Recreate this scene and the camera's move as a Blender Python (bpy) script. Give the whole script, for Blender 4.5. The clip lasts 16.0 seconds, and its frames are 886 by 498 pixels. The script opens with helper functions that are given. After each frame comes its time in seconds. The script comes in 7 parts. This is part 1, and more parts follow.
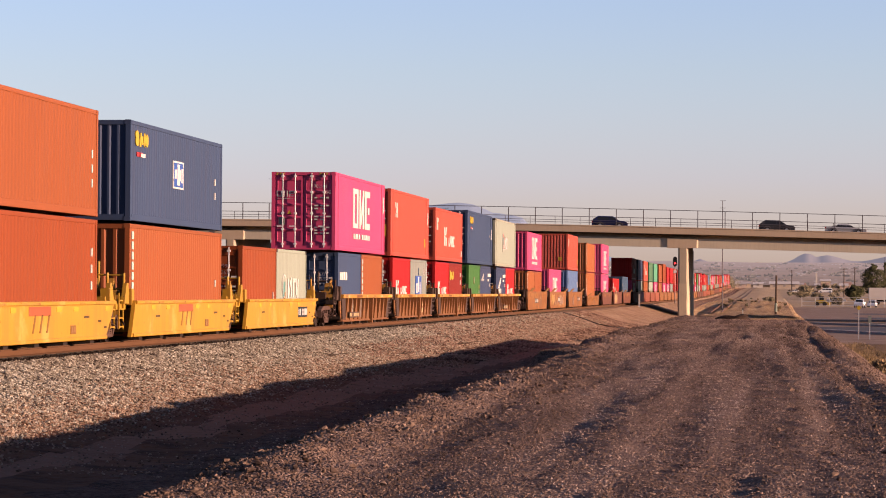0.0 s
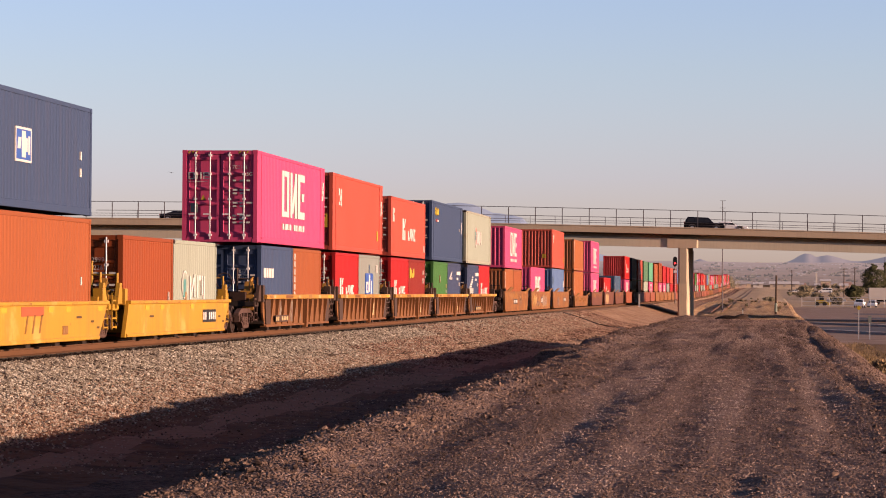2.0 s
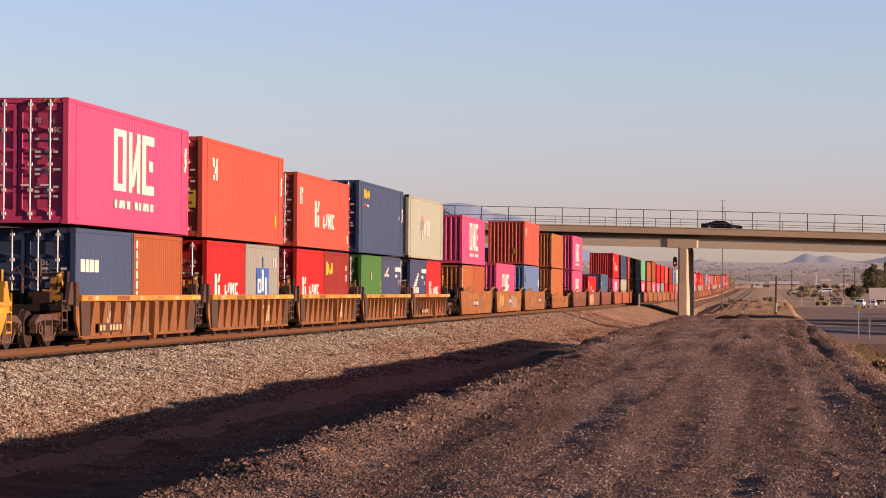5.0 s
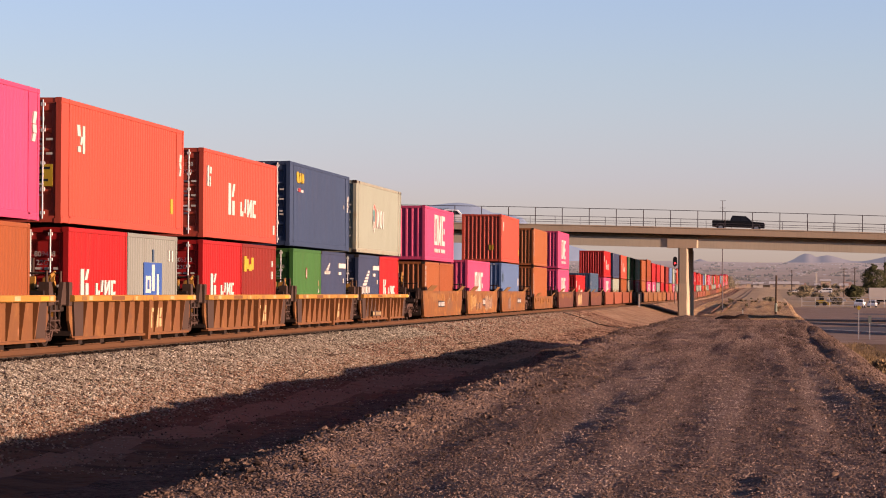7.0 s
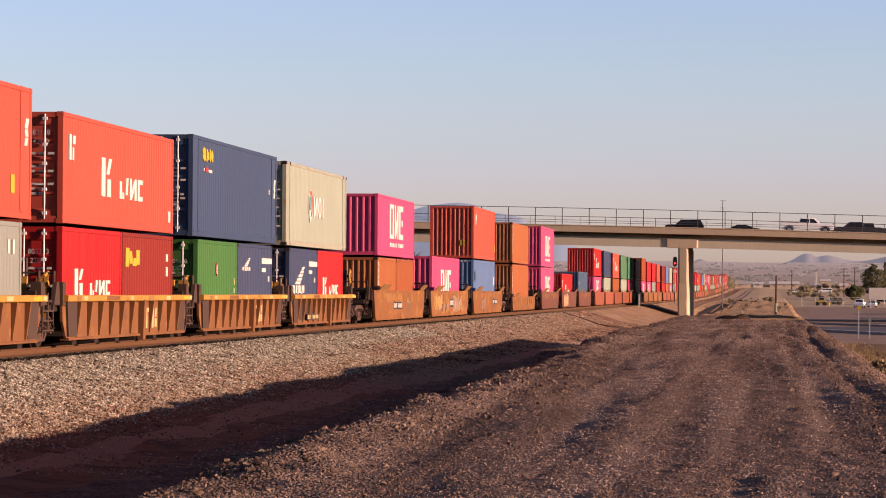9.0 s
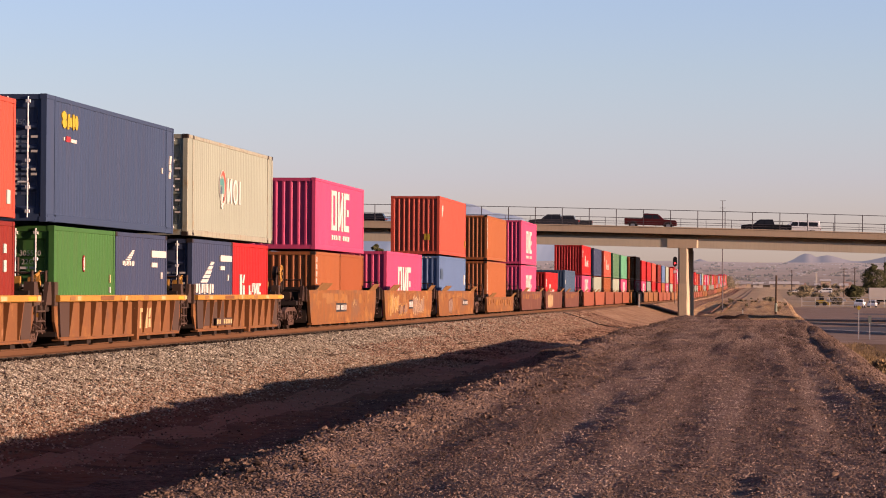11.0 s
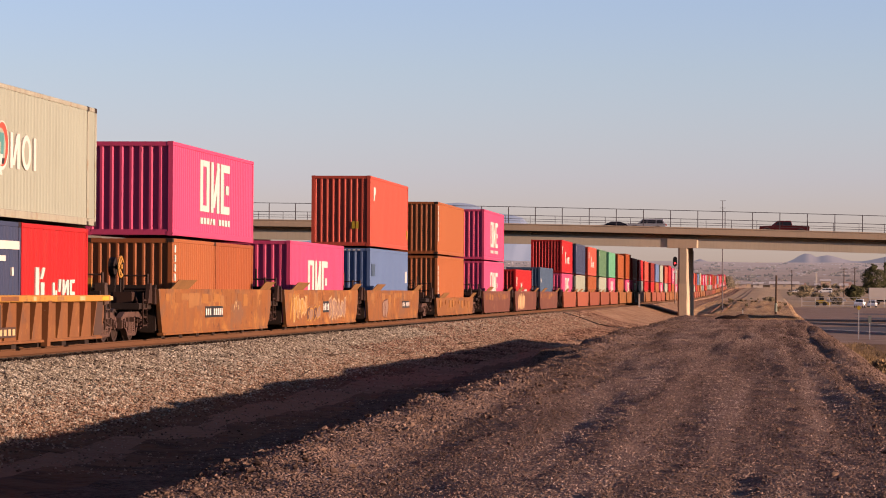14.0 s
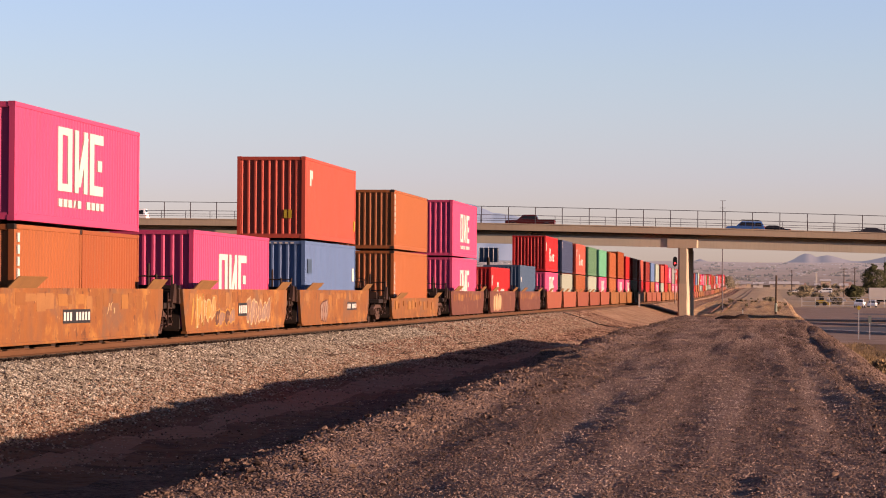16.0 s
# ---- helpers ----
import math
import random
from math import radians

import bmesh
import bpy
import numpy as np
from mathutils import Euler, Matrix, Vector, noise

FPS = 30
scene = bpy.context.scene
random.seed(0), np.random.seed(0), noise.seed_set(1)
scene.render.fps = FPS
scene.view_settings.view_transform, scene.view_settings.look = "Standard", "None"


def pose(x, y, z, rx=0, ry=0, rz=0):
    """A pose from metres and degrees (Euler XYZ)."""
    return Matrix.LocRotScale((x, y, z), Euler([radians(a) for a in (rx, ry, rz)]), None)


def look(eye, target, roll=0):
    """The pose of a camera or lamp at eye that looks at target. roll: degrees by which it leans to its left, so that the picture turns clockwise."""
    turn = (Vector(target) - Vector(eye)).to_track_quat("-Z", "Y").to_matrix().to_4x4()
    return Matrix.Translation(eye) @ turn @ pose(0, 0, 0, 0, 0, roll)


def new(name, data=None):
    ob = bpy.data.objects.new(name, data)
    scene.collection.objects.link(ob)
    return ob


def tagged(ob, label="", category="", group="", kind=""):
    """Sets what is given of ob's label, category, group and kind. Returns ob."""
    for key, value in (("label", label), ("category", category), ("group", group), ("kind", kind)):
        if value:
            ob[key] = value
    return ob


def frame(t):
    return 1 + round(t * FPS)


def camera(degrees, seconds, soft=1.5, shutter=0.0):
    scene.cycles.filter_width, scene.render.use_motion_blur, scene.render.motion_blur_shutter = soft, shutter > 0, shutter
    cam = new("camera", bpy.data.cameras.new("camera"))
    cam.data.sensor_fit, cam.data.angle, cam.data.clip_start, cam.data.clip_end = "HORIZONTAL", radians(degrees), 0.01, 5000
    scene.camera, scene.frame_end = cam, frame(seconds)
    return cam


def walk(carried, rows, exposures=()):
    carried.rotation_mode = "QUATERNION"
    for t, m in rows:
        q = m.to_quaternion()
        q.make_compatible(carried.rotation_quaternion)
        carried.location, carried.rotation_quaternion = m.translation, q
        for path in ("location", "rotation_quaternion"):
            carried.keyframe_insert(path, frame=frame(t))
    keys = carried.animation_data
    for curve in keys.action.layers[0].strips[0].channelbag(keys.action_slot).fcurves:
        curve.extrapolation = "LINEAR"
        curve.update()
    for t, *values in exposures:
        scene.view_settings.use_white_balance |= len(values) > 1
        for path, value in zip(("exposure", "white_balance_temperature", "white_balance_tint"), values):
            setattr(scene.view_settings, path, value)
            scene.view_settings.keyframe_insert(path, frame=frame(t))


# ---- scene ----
cam = camera(17.82, 16.0, soft=1.0)
EYE = (0.0, 0.0, 1.35)
AIM = (-0.114605, 0.993300, 0.014859)
VIEW = look(EYE, [e + 100 * a for e, a in zip(EYE, AIM)], 0.37)
LIFT = ((0, 0.07), (1, 0.055), (1.5, 0.03), (2.5, -0.02), (3, -0.03), (4, -0.02), (6.5, -0.02), (7.5, 0.0), (8.2, 0.02), (9, 0.02), (11.5, -0.03), (12, -0.075), (13, -0.085), (14, -0.08), (14.5, -0.05), (15, 0.0), (16, 0.07))
walk(cam, [(0, VIEW), (16, VIEW)], exposures=[(t, 1.915 + ev, 6600, 44) for t, ev in LIFT])

# ---------------------------------------------------------------- light
SUN_EL, SUN_AZ = radians(8.3), radians(100.0)   # azimuth clockwise from +y
world = bpy.data.worlds.new("sky")
scene.world = world
world.use_nodes = True
wn = world.node_tree
sky = wn.nodes.new("ShaderNodeTexSky")
sky.sky_type, sky.sun_disc = "NISHITA", False
sky.sun_elevation, sky.sun_rotation = SUN_EL, SUN_AZ
sky.air_density, sky.dust_density, sky.ozone_density = 1.0, 0.55, 3.4
bg = wn.nodes["Background"]
bg.inputs["Strength"].default_value = 0.0622
# evening haze: the yellower the sky's own colour, the more it turns to a dusty pink
parts = wn.nodes.new("ShaderNodeSeparateColor")
warm, span = wn.nodes.new("ShaderNodeMath"), wn.nodes.new("ShaderNodeMapRange")
haze, mult = wn.nodes.new("ShaderNodeMixRGB"), wn.nodes.new("ShaderNodeMixRGB")
warm.operation, mult.blend_type = "DIVIDE", "MULTIPLY"
mult.inputs[0].default_value = 1.0
haze.inputs[1].default_value, haze.inputs[2].default_value = (1.10, 1.06, 1.04, 1), (1.08, 1.02, 1.18, 1)
span.inputs["From Min"].default_value, span.inputs["From Max"].default_value = 0.62, 1.05
wn.links.new(sky.outputs[0], parts.inputs[0])
wn.links.new(parts.outputs[0], warm.inputs[0])
wn.links.new(parts.outputs[2], warm.inputs[1])
wn.links.new(warm.outputs[0], span.inputs["Value"])
wn.links.new(span.outputs[0], haze.inputs[0])
wn.links.new(sky.outputs[0], mult.inputs[1])
wn.links.new(haze.outputs[0], mult.inputs[2])
wn.links.new(mult.outputs[0], bg.inputs["Color"])
sun = new("sun", bpy.data.lights.new("sun", "SUN"))
sun.data.energy, sun.data.angle, sun.data.color = 4.8, radians(0.55), (1.0, 0.80, 0.52)
sun.matrix_world = look((math.sin(SUN_AZ) * math.cos(SUN_EL) * 500, math.cos(SUN_AZ) * math.cos(SUN_EL) * 500,
                         math.sin(SUN_EL) * 500), (0, 0, 0))


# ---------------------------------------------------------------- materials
ALBEDO = 0.47        # scales every base colour down, so that shade renders darker


def mat(name, color, rough=0.6, metal=0.0, vary=0.25, size=1.5, grain=30.0, bump=0.1, dist=0.01, tint=None,
        tint_at=0.62, emit=0.0, piece=0.0, streak=0.0, gloss=0.15, patches=()):
    """Paint, dirt, stone: base colour with a coarse and a fine variation, a second tint in patches, and relief."""
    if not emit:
        color, tint = [c * ALBEDO for c in color], [c * ALBEDO for c in tint] if tint else None
    m = bpy.data.materials.new(name)
    m.use_nodes = True
    nt, b = m.node_tree, m.node_tree.nodes["Principled BSDF"]
    n, ln = nt.nodes, nt.links
    co = n.new("ShaderNodeTexCoord")
    big, fine = n.new("ShaderNodeTexNoise"), n.new("ShaderNodeTexNoise")
    big.inputs["Scale"].default_value, big.inputs["Detail"].default_value = 1 / size, 5
    fine.inputs["Scale"].default_value, fine.inputs["Detail"].default_value = grain, 3
    for t in (big, fine):
        ln.new(co.outputs["Object"], t.inputs["Vector"])
    dark = n.new("ShaderNodeMixRGB")
    dark.inputs[1].default_value = (*[c * (1 - vary) for c in color], 1)
    dark.inputs[2].default_value = (*[min(1, c * (1 + vary * 0.6)) for c in color], 1)
    add = n.new("ShaderNodeMath")
    add.operation = "MULTIPLY_ADD"
    ln.new(fine.outputs["Fac"], add.inputs[0])
    add.inputs[1].default_value, add.inputs[2].default_value = 0.5, -0.25
    tot = n.new("ShaderNodeMath")
    ln.new(add.outputs[0], tot.inputs[0])
    ln.new(big.outputs["Fac"], tot.inputs[1])
    ln.new(tot.outputs[0], dark.inputs[0])
    out = dark.outputs[0]
    if tint:
        ramp = n.new("ShaderNodeValToRGB")
        ramp.color_ramp.elements[0].position, ramp.color_ramp.elements[1].position = tint_at, tint_at + 0.12
        pn = n.new("ShaderNodeTexNoise")
        pn.inputs["Scale"].default_value, pn.inputs["Detail"].default_value = 2.2 / size, 8
        pn.inputs["Roughness"].default_value = 0.7
        ln.new(co.outputs["Object"], pn.inputs["Vector"])
        ln.new(pn.outputs["Fac"], ramp.inputs[0])
        mx = n.new("ShaderNodeMixRGB")
        ln.new(ramp.outputs[0], mx.inputs[0])
        ln.new(out, mx.inputs[1])
        mx.inputs[2].default_value = (*tint, 1)
        out = mx.outputs[0]
    for k, (pc, psize, pat, soft_edge) in enumerate(patches):
        pn, ramp, mx = n.new("ShaderNodeTexNoise"), n.new("ShaderNodeValToRGB"), n.new("ShaderNodeMixRGB")
        pn.noise_dimensions = "4D"
        pn.inputs["W"].default_value = 3.7 * (k + 1)
        pn.inputs["Scale"].default_value, pn.inputs["Detail"].default_value, pn.inputs["Roughness"].default_value = 1 / psize, 7, 0.65
        ramp.color_ramp.elements[0].position, ramp.color_ramp.elements[1].position = pat, pat + soft_edge
        ln.new(co.outputs["Object"], pn.inputs["Vector"])
        ln.new(pn.outputs["Fac"], ramp.inputs[0])
        ln.new(ramp.outputs[0], mx.inputs[0])
        ln.new(out, mx.inputs[1])
        mx.inputs[2].default_value = (*[c * ALBEDO for c in pc], 1)
        out = mx.outputs[0]
    if streak:
        mp, sn, sr = n.new("ShaderNodeMapping"), n.new("ShaderNodeTexNoise"), n.new("ShaderNodeMapRange")
        mp.inputs["Scale"].default_value = (5.0, 5.0, 0.28)
        sn.inputs["Scale"].default_value, sn.inputs["Detail"].default_value = 1.0, 6
        ln.new(co.outputs["Object"], mp.inputs["Vector"])
        ln.new(mp.outputs[0], sn.inputs["Vector"])
        ln.new(sn.outputs["Fac"], sr.inputs["Value"])
        sr.inputs["From Min"].default_value, sr.inputs["From Max"].default_value = 0.48, 0.75
        sr.inputs["To Max"].default_value = streak
        ms = n.new("ShaderNodeMixRGB")
        ln.new(sr.outputs[0], ms.inputs[0])
        ln.new(out, ms.inputs[1])
        ms.inputs[2].default_value = (*[c * 0.35 + d for c, d in zip(color, (0.035, 0.022, 0.014))], 1)
        out = ms.outputs[0]
    if piece:
        oi, hv = n.new("ShaderNodeObjectInfo"), n.new("ShaderNodeHueSaturation")
        mr = n.new("ShaderNodeMapRange")
        mr.inputs["To Min"].default_value, mr.inputs["To Max"].default_value = 1 - piece, 1 + piece
        ln.new(oi.outputs["Random"], mr.inputs["Value"])
        ln.new(mr.outputs[0], hv.inputs["Value"])
        ln.new(out, hv.inputs["Color"])
        out = hv.outputs[0]
    ln.new(out, b.inputs["Base Color"])
    b.inputs["Roughness"].default_value, b.inputs["Metallic"].default_value = rough, metal
    b.inputs["Specular IOR Level"].default_value = gloss if rough < 0.9 else 0.03
    if bump:
        bp = n.new("ShaderNodeBump")
        bp.inputs["Strength"].default_value, bp.inputs["Distance"].default_value = bump, dist
        ln.new(fine.outputs["Fac"], bp.inputs["Height"])
        ln.new(bp.outputs[0], b.inputs["Normal"])
    if emit:
        ln.new(out, b.inputs["Emission Color"])
        b.inputs["Emission Strength"].default_value = emit
    return m


def paint(name, color, rough=0.5, rust=0.70):
    color = [c * 0.62 for c in color]
    return mat(name, color, rough, 0, 0.13, 2.5, 14, 0.06, 0.004, tint=[c * 0.55 + d for c, d in zip(color, (0.06, 0.03, 0.02))],
               tint_at=rust, piece=0.05, streak=0.25, gloss=0.05)


M = {
    "pink": paint("pink_paint", (0.92, 0.106, 0.232)), "orange": paint("orange_paint", (0.45, 0.124, 0.040)),
    "redorange": paint("red_orange_paint", (0.75, 0.121, 0.070)), "red": paint("red_paint", (0.62, 0.03, 0.025)),
    "brown": paint("brown_red_paint", (0.40, 0.088, 0.026)), "maroon": paint("maroon_paint", (0.33, 0.04, 0.025)),
    "navy": paint("navy_paint", (0.066, 0.088, 0.160)), "slate": paint("slate_paint", (0.066, 0.103, 0.188)),
    "cream": paint("cream_paint", (0.43, 0.475, 0.365), 0.55, 0.66), "grey": paint("grey_paint", (0.33, 0.35, 0.30)),
    "green": paint("green_paint", (0.070, 0.225, 0.055)), "mint": paint("mint_green_paint", (0.14, 0.48, 0.27)),
    "sage": paint("sage_green_paint", (0.12, 0.27, 0.14)), "blue": paint("faded_blue_paint", (0.15, 0.25, 0.45)),
    "steel": paint("steel_blue_paint", (0.08, 0.14, 0.22)), "tan": paint("tan_orange_paint", (0.50, 0.155, 0.050)),
    "white": mat("white_lettering", (0.57, 0.52, 0.45), 0.6, 0, 0.12, 0.6, 40, 0),
    "yellowmark": mat("yellow_marking", (0.465, 0.310, 0.019), 0.6, 0, 0.1, 0.6, 40, 0),
    "bluemark": mat("blue_marking", (0.03, 0.09, 0.30), 0.6, 0, 0.1, 0.6, 40, 0),
    "redmark": mat("red_marking", (0.341, 0.031, 0.031), 0.6, 0, 0.1, 0.6, 40, 0),
    "fadedred": mat("faded_red_marking", (0.36, 0.085, 0.030), 0.7, 0, 0.2, 0.5, 30, 0), "fadedbrown": mat("faded_brown_marking", (0.20, 0.085, 0.020), 0.7, 0, 0.2, 0.5, 30, 0),
    "teal": mat("teal_marking", (0.06, 0.22, 0.20), 0.6, 0, 0.1, 0.6, 40, 0),
    "blackmark": mat("black_marking", (0.02, 0.02, 0.02), 0.6, 0, 0.1, 0.6, 40, 0),
    "galv": mat("galvanised_steel", (0.74, 0.72, 0.68), 0.5, 0.0, 0.2, 0.4, 60, 0.05),
    "wellyellow": mat("well_yellow_paint", (0.45, 0.225, 0.016), 0.5, 0, 0.14, 1.8, 12, 0.06, 0.004, tint=(0.30, 0.135, 0.020), tint_at=0.62, streak=0.5,
                      patches=(((0.52, 0.30, 0.06), 1.2, 0.56, 0.08), ((0.20, 0.10, 0.035), 0.22, 0.64, 0.05))),
    "wellbrown": mat("well_brown_paint", (0.190, 0.070, 0.019), 0.75, 0, 0.3, 1.4, 12, 0.1, 0.005, tint=(0.25, 0.105, 0.026), tint_at=0.55, streak=0.5,
                     patches=(((0.10, 0.050, 0.032), 1.3, 0.58, 0.08), ((0.30, 0.13, 0.055), 0.35, 0.62, 0.06), ((0.36, 0.27, 0.17), 0.30, 0.68, 0.04))),
    "wellrust": mat("well_rust_orange_paint", (0.236, 0.080, 0.013), 0.75, 0, 0.4, 1.6, 16, 0.1, 0.005, tint=(0.18, 0.064, 0.016), tint_at=0.50, piece=0.10, streak=0.65,
                    patches=(((0.32, 0.138, 0.026), 1.0, 0.53, 0.09), ((0.155, 0.072, 0.032), 1.3, 0.55, 0.07), ((0.105, 0.036, 0.012), 0.4, 0.58, 0.05), ((0.38, 0.20, 0.07), 0.14, 0.63, 0.04))),
    "wellpurple": mat("well_oxide_paint", (0.135, 0.042, 0.022), 0.75, 0, 0.3, 1.5, 10, 0.1, 0.005, tint=(0.21, 0.085, 0.040), tint_at=0.6, piece=0.1, streak=0.5,
                      patches=(((0.22, 0.10, 0.05), 0.9, 0.58, 0.05), ((0.075, 0.026, 0.015), 0.4, 0.57, 0.06))),
    "wellorange": mat("well_orange_paint", (0.248, 0.062, 0.025), 0.7, 0, 0.2, 1.8, 12, 0.1, 0.005, tint=(0.174, 0.056, 0.025), tint_at=0.6, piece=0.15, streak=0.5),
    "creamrust": mat("rusty_cream_frame", (0.30, 0.30, 0.22), 0.6, 0, 0.2, 1.2, 12, 0.08, 0.004, tint=(0.24, 0.17, 0.085), tint_at=0.55, streak=0.8, patches=(((0.13, 0.065, 0.03), 0.25, 0.64, 0.06),)),
    "chordpale": mat("chord_pale_patch", (0.50, 0.36, 0.17), 0.7, 0, 0.25, 0.4, 20, 0.05),
    "flap": mat("flap_faded_tan", (0.27, 0.13, 0.042), 0.75, 0, 0.3, 0.7, 14, 0.08, 0.004, tint=(0.17, 0.07, 0.03), tint_at=0.56),
    "oldpaint": mat("peeling_pale_paint", (0.17, 0.12, 0.085), 0.8, 0, 0.4, 0.4, 16, 0.06, 0.004, tint=(0.15, 0.055, 0.022), tint_at=0.47, patches=(((0.36, 0.31, 0.22), 0.3, 0.56, 0.06),)),
    "endpanel": mat("grey_brown_panel", (0.068, 0.036, 0.023), 0.75, 0, 0.25, 1.0, 12, 0.1, 0.005),
    "chordyellow": mat("chord_faded_yellow", (0.42, 0.195, 0.028), 0.65, 0, 0.25, 0.8, 14, 0.08, 0.004, tint=(0.155, 0.062, 0.025), tint_at=0.55),
    "iron": mat("grimy_iron", (0.032, 0.019, 0.013), 0.75, 0.2, 0.4, 0.5, 25, 0.15),
    "truckrust": mat("rusty_cast_steel", (0.042, 0.018, 0.010), 0.8, 0.1, 0.4, 0.5, 20, 0.15),
    "bogierust": mat("rusty_bogie_casting", (0.098, 0.050, 0.034), 0.8, 0.0, 0.45, 0.4, 18, 0.15, tint=(0.055, 0.026, 0.017), tint_at=0.52),
    "rim": mat("dark_wheel_steel", (0.050, 0.030, 0.022), 0.55, 0.3, 0.2, 0.4, 30, 0.03),
    "rail": mat("rusty_rail", (0.118, 0.050, 0.019), 0.75, 0.1, 0.25, 1.2, 25, 0.1),
    "railhead": mat("worn_rail_head", (0.279, 0.260, 0.248), 0.3, 0.8, 0.15, 1.0, 20, 0.02),
    "tie": mat("concrete_tie", (0.186, 0.155, 0.124), 0.9, 0, 0.3, 0.5, 25, 0.2),
    "concrete": mat("warm_concrete", (0.50, 0.375, 0.245), 0.85, 0, 0.14, 4.0, 9, 0.1, 0.01, tint=(0.40, 0.295, 0.19), tint_at=0.6, streak=0.2),
    "pierpaint": mat("painted_pier_concrete", (0.42, 0.33, 0.22), 0.85, 0, 0.12, 2.0, 9, 0.1, 0.01),
    "girderpaint": mat("pale_girder_concrete", (0.54, 0.455, 0.32), 0.85, 0, 0.10, 5.0, 6, 0.08, 0.01, tint=(0.46, 0.38, 0.27), tint_at=0.62, streak=0.15),
    "asphalt": mat("asphalt", (0.34, 0.225, 0.155), 0.9, 0, 0.35, 6.0, 20, 0.2, tint=(0.44, 0.31, 0.225), tint_at=0.5),
    "fence": mat("dull_galvanised_pipe", (0.13, 0.11, 0.11), 0.55, 0.5, 0.2, 1.0, 20, 0.02),
    "black": mat("black_paint", (0.015, 0.015, 0.016), 0.6, 0, 0.2, 0.5, 20, 0.05),
    "wood": mat("weathered_pole_wood", (0.10, 0.065, 0.045), 0.9, 0, 0.4, 0.6, 14, 0.4),
}


def stony(name, colors, cell, bump=0.8, big=2.5, rough=0.95, islands=False, along=1.0):
    """Loose stone: each cell, or each island, takes its own shade; large patches shift the whole."""
    m = bpy.data.materials.new(name)
    m.use_nodes = True
    nt, b = m.node_tree, m.node_tree.nodes["Principled BSDF"]
    n, ln = nt.nodes, nt.links
    co = n.new("ShaderNodeTexCoord")
    ramp = n.new("ShaderNodeValToRGB")
    el = ramp.color_ramp.elements
    while len(el) < len(colors):
        el.new(0.5)
    for i, c in enumerate(colors):
        el[i].position, el[i].color = 0.15 + 0.7 * i / (len(colors) - 1), (*[q * ALBEDO * 1.12 for q in c], 1)
    patch = n.new("ShaderNodeTexNoise")
    patch.inputs["Scale"].default_value, patch.inputs["Detail"].default_value = 1 / big, 6
    mp = n.new("ShaderNodeMapping")
    mp.inputs["Scale"].default_value = (1, along, 1)
    ln.new(co.outputs["Object"], mp.inputs["Vector"])
    ln.new(mp.outputs[0], patch.inputs["Vector"])
    mixv = n.new("ShaderNodeMath")
    mixv.operation = "MULTIPLY_ADD"
    mixv.inputs[1].default_value = 0.6
    if islands:
        g = n.new("ShaderNodeNewGeometry")
        ln.new(g.outputs["Random Per Island"], mixv.inputs[0])
    else:
        vo = n.new("ShaderNodeTexVoronoi")
        vo.inputs["Scale"].default_value = 1 / cell
        ln.new(co.outputs["Object"], vo.inputs["Vector"])
        sp = n.new("ShaderNodeSeparateColor")
        ln.new(vo.outputs["Color"], sp.inputs[0])
        ln.new(sp.outputs[0], mixv.inputs[0])
        bp = n.new("ShaderNodeBump")
        bp.inputs["Strength"].default_value, bp.inputs["Distance"].default_value = bump, cell * 0.8
        bp.invert = True
        ln.new(vo.outputs["Distance"], bp.inputs["Height"])
        ln.new(bp.outputs[0], b.inputs["Normal"])
    half = n.new("ShaderNodeMath")
    half.operation = "MULTIPLY_ADD"
    half.inputs[1].default_value, half.inputs[2].default_value = 1.2, -0.4
    ln.new(patch.outputs["Fac"], half.inputs[0])
    ln.new(half.outputs[0], mixv.inputs[2])
    ln.new(mixv.outputs[0], ramp.inputs[0])
    ln.new(ramp.outputs[0], b.inputs["Base Color"])
    b.inputs["Roughness"].default_value = rough
    b.inputs["Specular IOR Level"].default_value = 0.03
    return m


